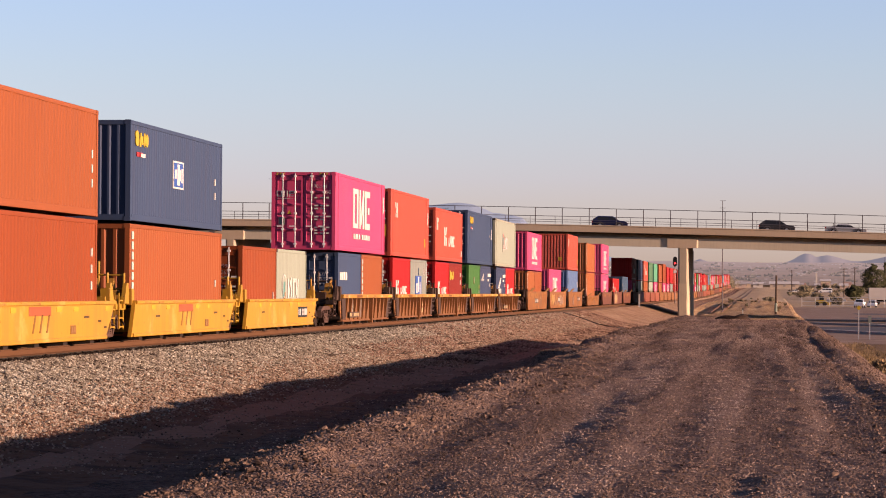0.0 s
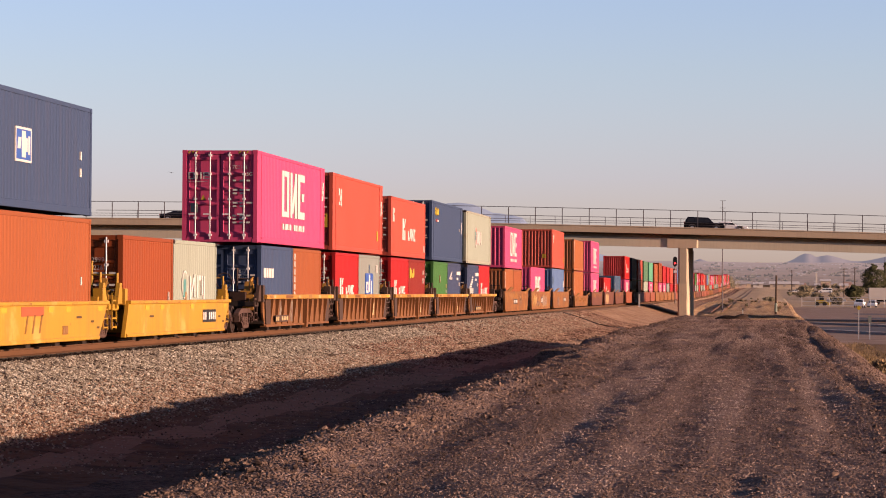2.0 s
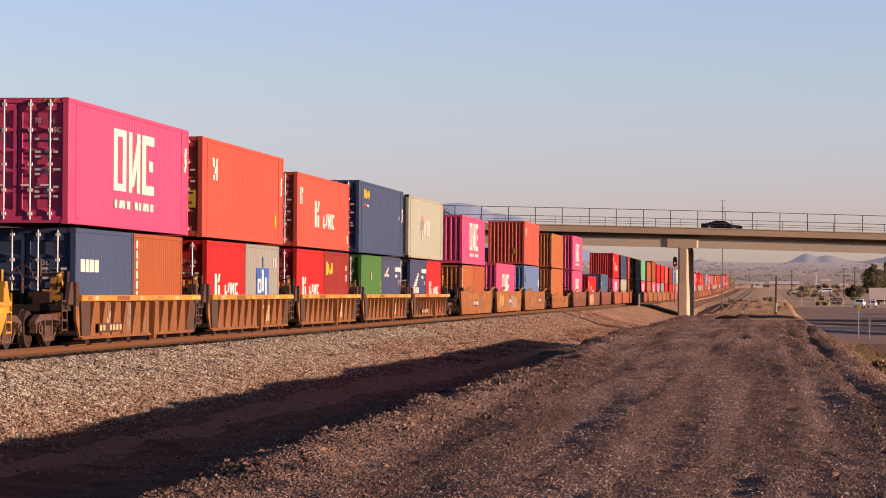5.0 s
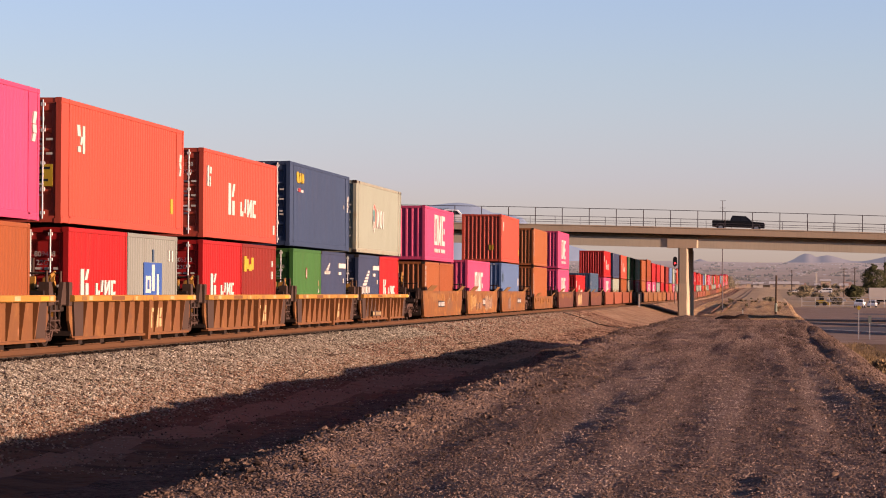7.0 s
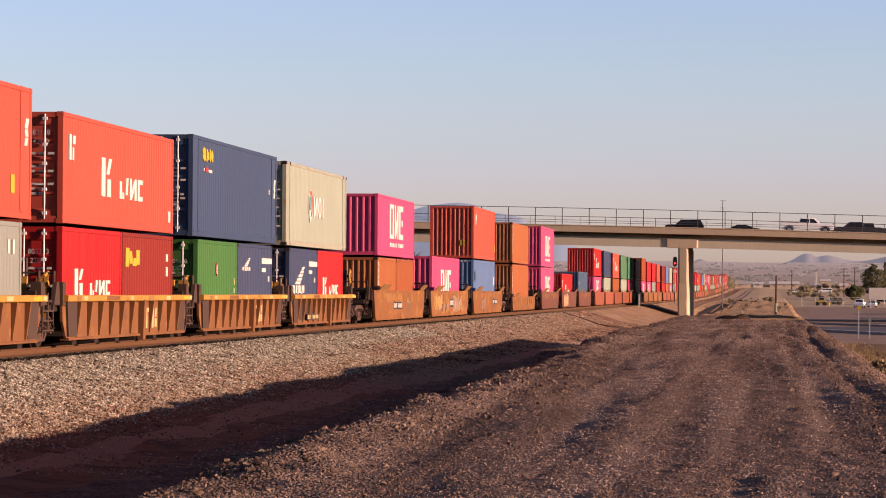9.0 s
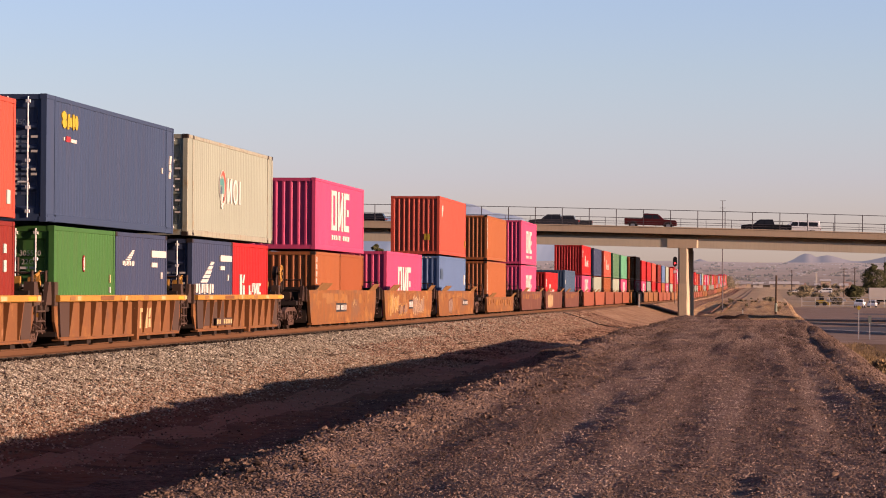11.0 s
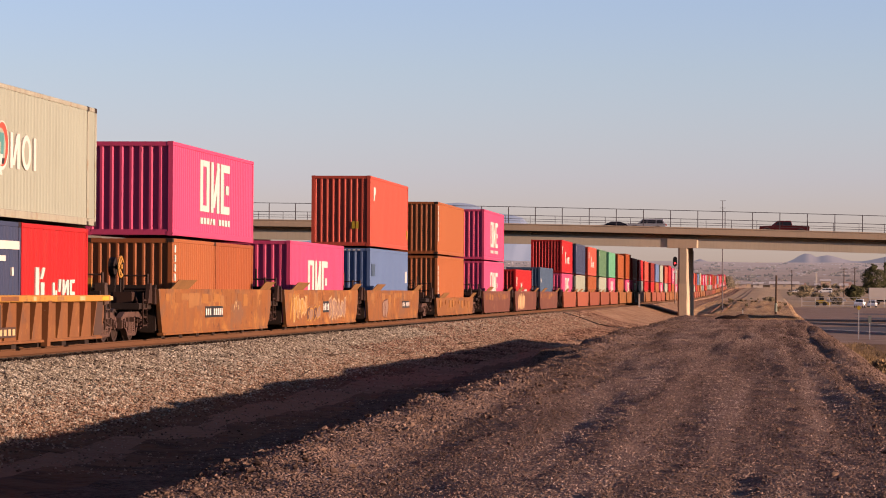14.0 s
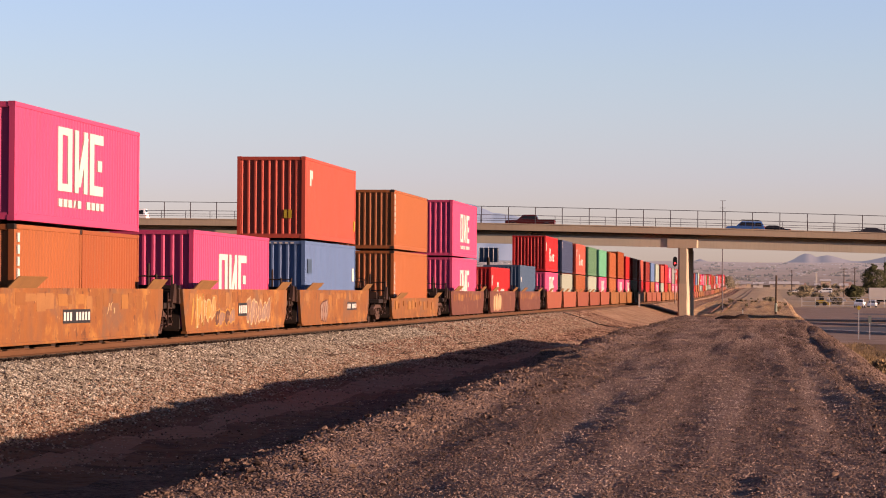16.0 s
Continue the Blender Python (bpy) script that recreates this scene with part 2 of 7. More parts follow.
# ---------------------------------------------------------------- mesh helpers
class Shape:
    def __init__(self):
        self.v, self.f = [], []

    def add(self, verts, faces):
        k = len(self.v)
        self.v += [tuple(p) for p in verts]
        self.f += [tuple(k + i for i in f) for f in faces]
        return self

    def box(self, x0, x1, y0, y1, z0, z1, c=0.0):
        """A box, with its long edges cut by c."""
        if c:
            return self.prism([(x0 + c, z0), (x1 - c, z0), (x1, z0 + c), (x1, z1 - c), (x1 - c, z1), (x0 + c, z1), (x0, z1 - c), (x0, z0 + c)], y0, y1)
        return self.add([(x, y, z) for z in (z0, z1) for y in (y0, y1) for x in (x0, x1)],
                        [(0, 2, 3, 1), (4, 5, 7, 6), (0, 1, 5, 4), (2, 6, 7, 3), (0, 4, 6, 2), (1, 3, 7, 5)])

    def prism(self, poly, a, b, axis="y"):
        """A polygon swept from a to b: (x, z) along y, (y, z) along x, (x, y) along z."""
        n = len(poly)
        put = {"y": lambda p, t: (p[0], t, p[1]), "x": lambda p, t: (t, p[0], p[1]), "z": lambda p, t: (p[0], p[1], t)}[axis]
        return self.add([put(p, a) for p in poly] + [put(p, b) for p in poly],
                        [tuple(range(n)), tuple(range(2 * n - 1, n - 1, -1))] + [(i, i + n, (i + 1) % n + n, (i + 1) % n) for i in range(n)])

    def rod(self, p, q, r, n=8, r2=None):
        p, q = Vector(p), Vector(q)
        w = (q - p).normalized()
        a = w.orthogonal().normalized()
        b = w.cross(a)
        ring = [(math.cos(2 * math.pi * i / n), math.sin(2 * math.pi * i / n)) for i in range(n)]
        r2 = r if r2 is None else r2
        return self.add([p + (a * c + b * s) * r for c, s in ring] + [q + (a * c + b * s) * r2 for c, s in ring],
                        [tuple(range(n)), tuple(range(2 * n - 1, n - 1, -1))] + [(i, i + n, (i + 1) % n + n, (i + 1) % n) for i in range(n)])

    def turned(self, pts, axis_x, n=20, cy=0.0, cz=0.0):
        """A profile of (x, r) turned about a line along x through (cy, cz)."""
        k = len(pts)
        vs = [(axis_x + x, cy + r * math.cos(2 * math.pi * i / n), cz + r * math.sin(2 * math.pi * i / n)) for i in range(n) for x, r in pts]
        fs = [(i * k + j, i * k + j + 1, (i + 1) % n * k + j + 1, (i + 1) % n * k + j) for i in range(n) for j in range(k - 1)]
        return self.add(vs, fs + [tuple(i * k for i in range(n)), tuple(i * k + k - 1 for i in range(n - 1, -1, -1))])

    def lattice(self, ys, zs, solid, x0, x1):
        """A flat openwork plate in the plane of y and z: the cells named in solid, walled where they end."""
        at = {}

        def vert(i, j, k):
            if (i, j, k) not in at:
                at[i, j, k] = len(self.v)
                self.v.append((x1 if k else x0, ys[i], zs[j]))
            return at[i, j, k]
        for i, j in solid:
            for k in (0, 1):
                self.f.append((vert(i, j, k), vert(i + 1, j, k), vert(i + 1, j + 1, k), vert(i, j + 1, k)))
            for a, b, c, d, di, dj in ((i, j, i + 1, j, 0, -1), (i, j + 1, i + 1, j + 1, 0, 1), (i, j, i, j + 1, -1, 0), (i + 1, j, i + 1, j + 1, 1, 0)):
                if (i + di, j + dj) not in solid:
                    self.f.append((vert(a, b, 0), vert(c, d, 0), vert(c, d, 1), vert(a, b, 1)))
        return self

    def sheet(self, rows):
        """A skin over rows of points."""
        n = len(rows[0])
        return self.add([p for r in rows for p in r], [(i * n + j, i * n + j + 1, (i + 1) * n + j + 1, (i + 1) * n + j)
                                                       for i in range(len(rows) - 1) for j in range(n - 1)])

    def mesh(self, name, material, smooth=False):
        me = bpy.data.meshes.new(name)
        me.from_pydata(self.v, [], self.f)
        bm = bmesh.new()
        bm.from_mesh(me)
        bmesh.ops.recalc_face_normals(bm, faces=bm.faces)
        bm.to_mesh(me)
        bm.free()
        me.materials.append(material)
        if smooth:
            me.polygons.foreach_set("use_smooth", [True] * len(me.polygons))
        return me


def part(name, shape, material, parent, label="", smooth=False):
    me = shape if isinstance(shape, bpy.types.Mesh) else shape.mesh(name, material, smooth)
    ob = new(name, me)
    ob.parent = parent
    return tagged(ob, label)


KEPT = {}


def kept(key, make, material, smooth=False):
    """One mesh per key, shared by alike parts."""
    if key not in KEPT:
        KEPT[key] = make().mesh(key[0], material, smooth)
    return KEPT[key]


def letters(text, size, material, parent, m, name="lettering"):
    cu = bpy.data.curves.new("text", "FONT")
    cu.body, cu.size = text, size
    tmp = bpy.data.objects.new("text", cu)
    me = bpy.data.meshes.new_from_object(tmp)
    bpy.data.objects.remove(tmp)
    me.materials.append(material)
    ob = new(name, me)
    ob.parent, ob.matrix_local = parent, m
    return ob


# ---------------------------------------------------------------- the track
TRACK_X = -17.45
SPEED = 8.17


def grade(y):
    """Height of the rail top along the line: level, then slowly climbing."""
    return 7.5e-6 * max(0.0, min(y, 1100) - 480) ** 2 + 0.004 * max(0.0, y - 1100) + 0.0138 * max(0.0, y - 2000)


# ---------------------------------------------------------------- the bridge's line
BRIDGE_Y, BRIDGE_W = 330.0, 26.0


def crest(x):
    """Top of the low parapet along the overpass."""
    def bow(s):
        return 9.87 - 1.26e-4 * (s + 95) ** 2
    if x > 80:
        return max(-1.3, bow(80) - 2 * 1.26e-4 * 175 * (x - 80))
    if x < -270:
        return max(-1.3, bow(-270) + 2 * 1.26e-4 * 175 * (x + 270))
    return bow(x)


# ---------------------------------------------------------------- ground
def wob(x, y, s, seed=0.0):
    return noise.noise((x / s, y / s, seed))


BERM_TOP, BERM_END = 0.15, 133.0
RUT_Y, RUT_X = [61.6, 68.5, 77.2, 85.9, 107.1], [1.12, 1.15, 1.15, 1.2, 1.43]      # a wheel rut winding along the berm


def ground_z(x, y):
    """One profile across the line: ballast, ditch, gravel berm, verge, road level; towards the hills it climbs."""
    top = grade(y)
    fade = max(0.0, min(1.0, (BERM_END + 9 * max(0.0, min(1.0, -2.4 - x)) - y) / 4 + 0.5 * wob(x, 0, 1.5, 14)))     # the berm ends
    berm_l = -3.75 + 0.35 * wob(0, y, 13, 51) + 0.40 * wob(0, y, 6, 3) + 0.22 * wob(0, y, 1.7, 5) - (0.5 if y > 55 else 0) + 0.28 * max(0.0, min(1.0, (27 - y) / 7))
    berm_r = 1.55 + 0.30 * wob(0, y, 7, 9)
    low = -1.25 - 0.4 * max(0.0, min(1.0, (y - 120) / 150))
    if x < -20.0:
        z = max(-1.3, -0.20 - (-20 - x) * 0.3) + top
    elif x < -14.9:
        z = -0.19 + top + 0.03 * wob(x, y, 0.6, 2)
    elif x < -12.0:
        k = (x + 14.9) / 2.9
        z = -0.19 - 0.86 * k + top
    elif x < 3.4:
        k = min(1.0, (x + 12) / 2.5)
        z = -1.05 + (low + 1.05) * k + 0.08 * wob(x, y, 2.5, 1) + 0.03 * wob(x, y, 0.7, 4) + top
    else:
        z = low + (-2.0 - low) * min(1.0, (x - 3.4) / (2.5 if y < 140 else 1.2)) + top + (0.05 * wob(x, y, 0.9, 4) if x < 5.5 and y < 190 else 0)
    if y > 400 and x > -14.9:
        k = min(1.0, (y - 400) / 120) if x < 4.2 else max(0.0, min(1.0, (y - 655) / 120))
        z += (top - (0.42 if x < -3 else 0.75 if x > 4 else 0.42 + 0.33 * (x + 3) / 7) - z) * k
    if fade > 0 and -7 < x < 6:
        rise = 1.0
        if x < berm_l:
            rise = max(0.0, 1 - (berm_l - x) / 1.4)
        elif x > berm_r:
            rise = max(0.0, 1 - (x - berm_r) / 2.2)
        h = BERM_TOP + 0.10 * wob(0, y, 8, 53) * (1 if x < -2.5 else max(0.0, (-x) / 2.5)) + 0.010 * wob(x, y, 1.1, 7) + 0.012 * wob(x * 1.2, y * 0.4, 0.33, 8) + 0.050 * wob(x * 2.6, y * 0.10, 1.3, 12) + 0.016 * wob(x, y * 0.6, 0.13, 15) * max(0.3, min(1.0, (90 - y) / 50))
        h -= 0.040 * max(0.0, wob(x * 1.6, y * 0.22, 0.42, 71) - 0.30)      # scuffed hollows
        for rx, rw, rd in ((-2.75, 0.16, 0.010), (-2.3, 0.12, 0.008), (-1.15, 0.18, 0.011), (0.15, 0.15, 0.009), (0.62, 0.18, 0.010), (1.2, 0.12, 0.016)):
            h -= rd * math.exp(-((x - rx - 0.25 * wob(0, y, 14, rx)) / rw) ** 2)
        edge = math.exp(-((x - berm_l - 0.45) / 0.4) ** 2)
        if 34 < y < 110:
            rx = float(np.interp(y, RUT_Y, RUT_X)) + 0.05 * wob(0, y, 3, 61)
            h -= 0.03 * math.exp(-((x - rx) / 0.07) ** 2)
        for px, py, pr, pd in ((0.5, 48.2, 0.16, 0.07), (0.42, 21.7, 0.09, 0.04), (0.35, 41, 0.12, 0.04), (-0.63, 46, 0.16, 0.04), (0.42, 31, 0.12, 0.045), (-0.17, 17.3, 0.08, 0.03), (-1.9, 40, 0.2, 0.05), (-2.6, 34, 0.18, 0.06), (1.2, 60, 0.2, 0.06), (2.0, 66, 0.3, 0.2)):
            if abs(y - py) < 3:
                h -= pd * math.exp(-((x - px) / pr) ** 2 - ((y - py) / (pr * 5)) ** 2)
        h += edge * (0.06 + 0.10 * wob(x, y, 0.8, 21) + 0.06 * wob(x, y, 0.33, 22))
        rise *= fade
        z += (h - z) * rise
    if 420 <= y < 640 and -6 < x < 3.5:
        z += 0.4 * max(0.0, wob(x, y * 0.12, 2.2, 43)) * min(1.0, (y - 420) / 30, (640 - y) / 40)
    if 150 < y < 420 and -9 < x < 4:
        z += 0.5 * max(0.0, wob(x, y * 0.3, 4, 41))
    return z


def steps(pairs):
    """Values with their own spacing in each stretch: (start, end, step)."""
    out = []
    for a, b, s in pairs:
        n = max(1, round((b - a) / s))
        out += [a + (b - a) * i / n for i in range(n)]
    return out + [pairs[-1][1]]


def build_ground():
    xs = steps([(-1600, -200, 140), (-200, -60, 20), (-60, -22, 5), (-22, -15, 0.7), (-15, -11.8, 0.12), (-11.8, -5.6, 0.2),
                (-5.6, 3.2, 0.075), (3.2, 6.5, 0.2), (6.5, 60, 4), (60, 200, 20), (200, 1600, 140)])
    ys = [-60.0, -20.0, 0.0, 6.0, 11.0]
    while ys[-1] < 4250:
        y = ys[-1]
        ys.append(y + (0.0062 * y if y < 50 else 0.010 * y if y < 145 else 0.03 * y))
    vs = [(x, y, ground_z(x, y)) for y in ys for x in xs]
    n = len(xs)
    fs, ids = [], []
    for i in range(len(ys) - 1):
        for j in range(n - 1):
            fs.append((i * n + j, i * n + j + 1, (i + 1) * n + j + 1, (i + 1) * n + j))
            x, y = (xs[j] + xs[j + 1]) / 2, (ys[i] + ys[i + 1]) / 2
            if -20.5 < x < -12.3 + 0.7 * wob(x, y, 2.5, 31) and y < 190 + 40 * wob(x, y, 1, 3) - 32 * (x + 15):
                k = 1
            elif -5.4 < x < 3.9 + 0.6 * wob(x, y, 1.2, 33) and y < BERM_END + (12 if x < -2.6 else 3):
                k = 2
            elif 3.0 < x < 12 and y < 195:
                k = 3
            elif -20.5 < x < -11.0 and 330 < y < 1600:
                k = 6
            # far plain: scrub with distance haze put into its base colour
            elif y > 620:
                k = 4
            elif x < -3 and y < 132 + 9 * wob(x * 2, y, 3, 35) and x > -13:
                # ditch floor: red dirt, with the berm's shade kept in its colour
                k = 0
                # nearer the berm a darker gravel tone paints in the deeper shade
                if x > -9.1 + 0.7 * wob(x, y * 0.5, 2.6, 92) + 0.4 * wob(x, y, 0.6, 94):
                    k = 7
                elif abs(x + 10.4 + 0.5 * wob(0, y, 9, 91)) < 0.35 + 0.6 * max(0.0, min(1.0, (y - 45) / 50)) + 0.35 * wob(x, y * 0.3, 1.1, 93):
                    k = 8
            elif y < 330 and x < -4:
                k = 6
            else:
                k = 5
            ids.append(k)
    me = bpy.data.meshes.new("ground")
    me.from_pydata(vs, [], fs)
    for m in (
            mat("shaded_red_dirt", (0.185, 0.075, 0.037), 0.95, 0, 0.35, 3.0, 6, 0.8, 0.06, tint=(0.20, 0.078, 0.037), tint_at=0.55, patches=(((0.085, 0.034, 0.019), 0.9, 0.50, 0.14), ((0.24, 0.11, 0.06), 0.10, 0.64, 0.05))),
            stony("ballast_bed", [(0.072, 0.0513, 0.0333), (0.198, 0.1602, 0.1134), (0.306, 0.2673, 0.2007), (0.414, 0.3735, 0.2925)], 0.055, 1.0, 0.4),
            stony("dark_gravel", [(0.066, 0.042, 0.0305), (0.160, 0.104, 0.077), (0.245, 0.163, 0.124)], 0.026, 1.0, 0.4, along=0.035),
            mat("dry_grass_verge", (0.25, 0.155, 0.085), 0.95, 0, 0.4, 1.2, 12, 0.8, 0.05, tint=(0.34, 0.20, 0.09), tint_at=0.5, patches=(((0.13, 0.10, 0.05), 0.8, 0.58, 0.08),)),
            mat("hazed_scrubland", (0.62, 0.44, 0.26), 0.95, 0, 0.4, 14.0, 0.6, 0.2, 0.1, tint=(0.40, 0.28, 0.165), tint_at=0.52, patches=(((0.26, 0.20, 0.12), 5.0, 0.60, 0.06),)),
            stony("tan_desert_dirt", [(0.17, 0.09, 0.042), (0.40, 0.235, 0.115), (0.52, 0.33, 0.165), (0.62, 0.43, 0.235)], 0.3, 0.7, 3.0),
            stony("reddish_gravel", [(0.11, 0.055, 0.030), (0.29, 0.165, 0.095), (0.40, 0.25, 0.150), (0.50, 0.34, 0.22)], 0.11, 0.9, 1.5),
            stony("berm_shade_gravel", [(0.052, 0.027, 0.019), (0.115, 0.056, 0.036), (0.165, 0.088, 0.060)], 0.06, 1.0, 0.8),
            mat("pale_red_dirt", (0.30, 0.135, 0.080), 0.95, 0, 0.35, 2.2, 6, 0.8, 0.06, tint=(0.185, 0.075, 0.037), tint_at=0.55, patches=(((0.30, 0.15, 0.09), 0.5, 0.60, 0.10),))):
        me.materials.append(m)
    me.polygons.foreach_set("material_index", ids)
    me.polygons.foreach_set("use_smooth", [True] * len(fs))
    tagged(new("ground", me), "desert ground with ballast shoulder, ditch and dark gravel berm", kind="structure")


def scatter(name, pts, sizes, material, label, seed, flat=0.75, full=False):
    """Many loose stones in one mesh: bent octahedra or icosahedra, each turned and stretched its own way."""
    r = np.random.RandomState(seed)
    pts, n = np.array(pts), len(pts)
    if full:
        bm = bmesh.new()
        bmesh.ops.create_icosphere(bm, subdivisions=1, radius=1)
        base = np.array([tuple(v.co) for v in bm.verts])
        tri = np.array([[v.index for v in f.verts] for f in bm.faces])
        bm.free()
    else:
        base = np.array([(1, 0, 0), (-1, 0, 0), (0, 1, 0), (0, -1, 0), (0, 0, 1), (0, 0, -1)], float)
        tri = np.array([(0, 2, 4), (2, 1, 4), (1, 3, 4), (3, 0, 4), (2, 0, 5), (1, 2, 5), (3, 1, 5), (0, 3, 5)])
    k = len(base)
    ax = r.normal(size=(n, 3, 3))
    q, _ = np.linalg.qr(ax)
    v = base[None] * r.uniform(0.55, 1.3, (n, k, 1)) + r.uniform(-0.22, 0.22, (n, k, 3))
    v = np.einsum("nij,nkj->nki", q, v * r.uniform(0.6, 1.2, (n, 1, 3)))
    v[..., 2] *= flat
    v = v * (np.array(sizes)[:, None, None] / 2) + pts[:, None]
    f = (tri[None] + k * np.arange(n)[:, None, None]).reshape(-1)
    me = bpy.data.meshes.new(name)
    me.vertices.add(n * k)
    me.vertices.foreach_set("co", v.reshape(-1))
    me.loops.add(len(f))
    me.loops.foreach_set("vertex_index", f)
    me.polygons.add(n * len(tri))
    me.polygons.foreach_set("loop_start", np.arange(0, len(f), 3))
    me.update()
    me.validate()
    me.polygons.foreach_set("use_smooth", [False] * len(me.polygons))
    me.materials.append(material)
    return tagged(new(name, me), label, kind="stuff")


def loose_stones():
    r = random.Random(11)
    pts, sz, low, low_sz = [], [], [], []
    for i in range(108000):
        y = 38 * (215 / 38) ** r.random()
        u = r.random()
        x = -15.65 + 3.75 * u if r.random() < 0.95 else r.gauss(-12.2, 0.45)
        k = r.uniform(0.034, 0.074) * (1 + y / 260)
        foot = r.random() < 0.75 * max(0.0, min(1.0, (x + 13.9 + 0.5 * wob(x, y, 2.0, 81) + max(0.0, (y - 105) / 50)) / 1.6))
        (low if foot else pts).append((x, y, ground_z(x, y) + k * 0.12))
        (low_sz if foot else sz).append(k)
    tones = [(0.058, 0.042, 0.030), (0.195, 0.159, 0.114), (0.305, 0.262, 0.197), (0.47, 0.425, 0.335)]
    scatter("ballast_stones", pts, sz, stony("ballast_stone", tones, 1, big=0.35, islands=True),
            "pale grey and pinkish crushed ballast stones beside the rails", 1)
    scatter("rusty_ballast_stones", low, low_sz, stony("rusty_ballast_stone", [(0.060, 0.030, 0.018), (0.190, 0.118, 0.075), (0.300, 0.205, 0.138), (0.44, 0.34, 0.245)], 1, big=0.35, islands=True),
            "rust-stained crushed ballast stones low on the slope", 9)
    pts, sz = [], []
    for i in range(19000):
        y = 38 * (140 / 38) ** r.random()
        x = r.gauss(-12.6, 0.75) if r.random() < 0.68 else r.uniform(-12, -5.5)
        k = r.uniform(0.03, 0.06) * (1 + y / 260)
        pts.append((x, y, ground_z(x, y) + k * 0.1))
        sz.append(k)
    for i in range(26000):
        y = 92 * (230 / 92) ** r.random()
        x = r.uniform(-15.4, -10.2) if y > 118 else r.uniform(-13.8, -10.2)
        k = r.uniform(0.04, 0.11) * (0.7 + y / 220)
        pts.append((x, y, ground_z(x, y) + k * 0.12))
        sz.append(k)
    scatter("red_stones", pts, sz, stony("red_stone", [(0.06, 0.028, 0.018), (0.22, 0.125, 0.082), (0.38, 0.25, 0.175)], 1, islands=True),
            "reddish stones along the foot of the ballast", 6)
    pts, sz = [], []
    for i in range(9000):
        y = 38 * (210 / 38) ** r.random()
        x = -15.72 + r.gauss(0, 0.07) - (0.22 if r.random() < 0.3 else 0)
        k = r.uniform(0.05, 0.11)
        pts.append((x, y, ground_z(x, y) + k * 0.25))
        sz.append(k)
    scatter("black_stones", pts, sz, stony("black_stone", [(0.012, 0.009, 0.007), (0.022, 0.016, 0.012), (0.05, 0.035, 0.025)], 1, islands=True),
            "near-black ballast along the ends of the ties", 7)
    pts, sz = [], []
    for i in range(165000):
        y = 13 * (134 / 13) ** r.random()
        x = r.uniform(-4.6, 3.0)
        k = r.uniform(0.008, 0.020) * (0.85 + y / 95) * (1.7 if r.random() < 0.025 else 1)
        pts.append((x, y, ground_z(x, y) + k * 0.15))
        sz.append(k)
    scatter("berm_gravel", pts, sz, stony("berm_stone", [(0.056, 0.0350, 0.0260), (0.142, 0.090, 0.067), (0.225, 0.148, 0.113), (0.36, 0.265, 0.215)], 1, big=0.4, islands=True, along=0.035),
            "dark brown crushed gravel loose on the berm", 2)
    pts, sz = [], []
    for i in range(24000):
        y = 13 * (115 / 13) ** r.random()
        x = -3.75 + 0.35 * wob(0, y, 13, 51) + 0.40 * wob(0, y, 6, 3) + 0.22 * wob(0, y, 1.7, 5) - (0.5 if y > 55 else 0) + r.gauss(0.25, 0.45) if r.random() < 0.7 else 1.9 + r.gauss(0, 0.7)
        k = r.uniform(0.010, 0.028) * (0.8 + y / 60) * ((2.1 if y < 40 else 1.6) if r.random() < 0.10 else 1)
        pts.append((x, y, ground_z(x, y) + k * 0.2))
        sz.append(k)
    for i in range(3200):
        y = 13 * (125 / 13) ** r.random()
        x = r.choice((-3.0, -2.5, -1.9, -1.2, -0.7, -0.1, 0.35, 0.75, 1.2)) + r.gauss(0, 0.22)
        k = r.uniform(0.012, 0.026) * (0.8 + y / 60)
        pts.append((x, y, ground_z(x, y) + k * 0.15))
        sz.append(k)
    scatter("berm_clods", pts, sz, stony("clod", [(0.060, 0.0378, 0.0270), (0.138, 0.088, 0.063), (0.212, 0.142, 0.104)], 1, islands=True), "rough earth clods along the edges of the berm", 3, full=True)


build_ground()
loose_stones()


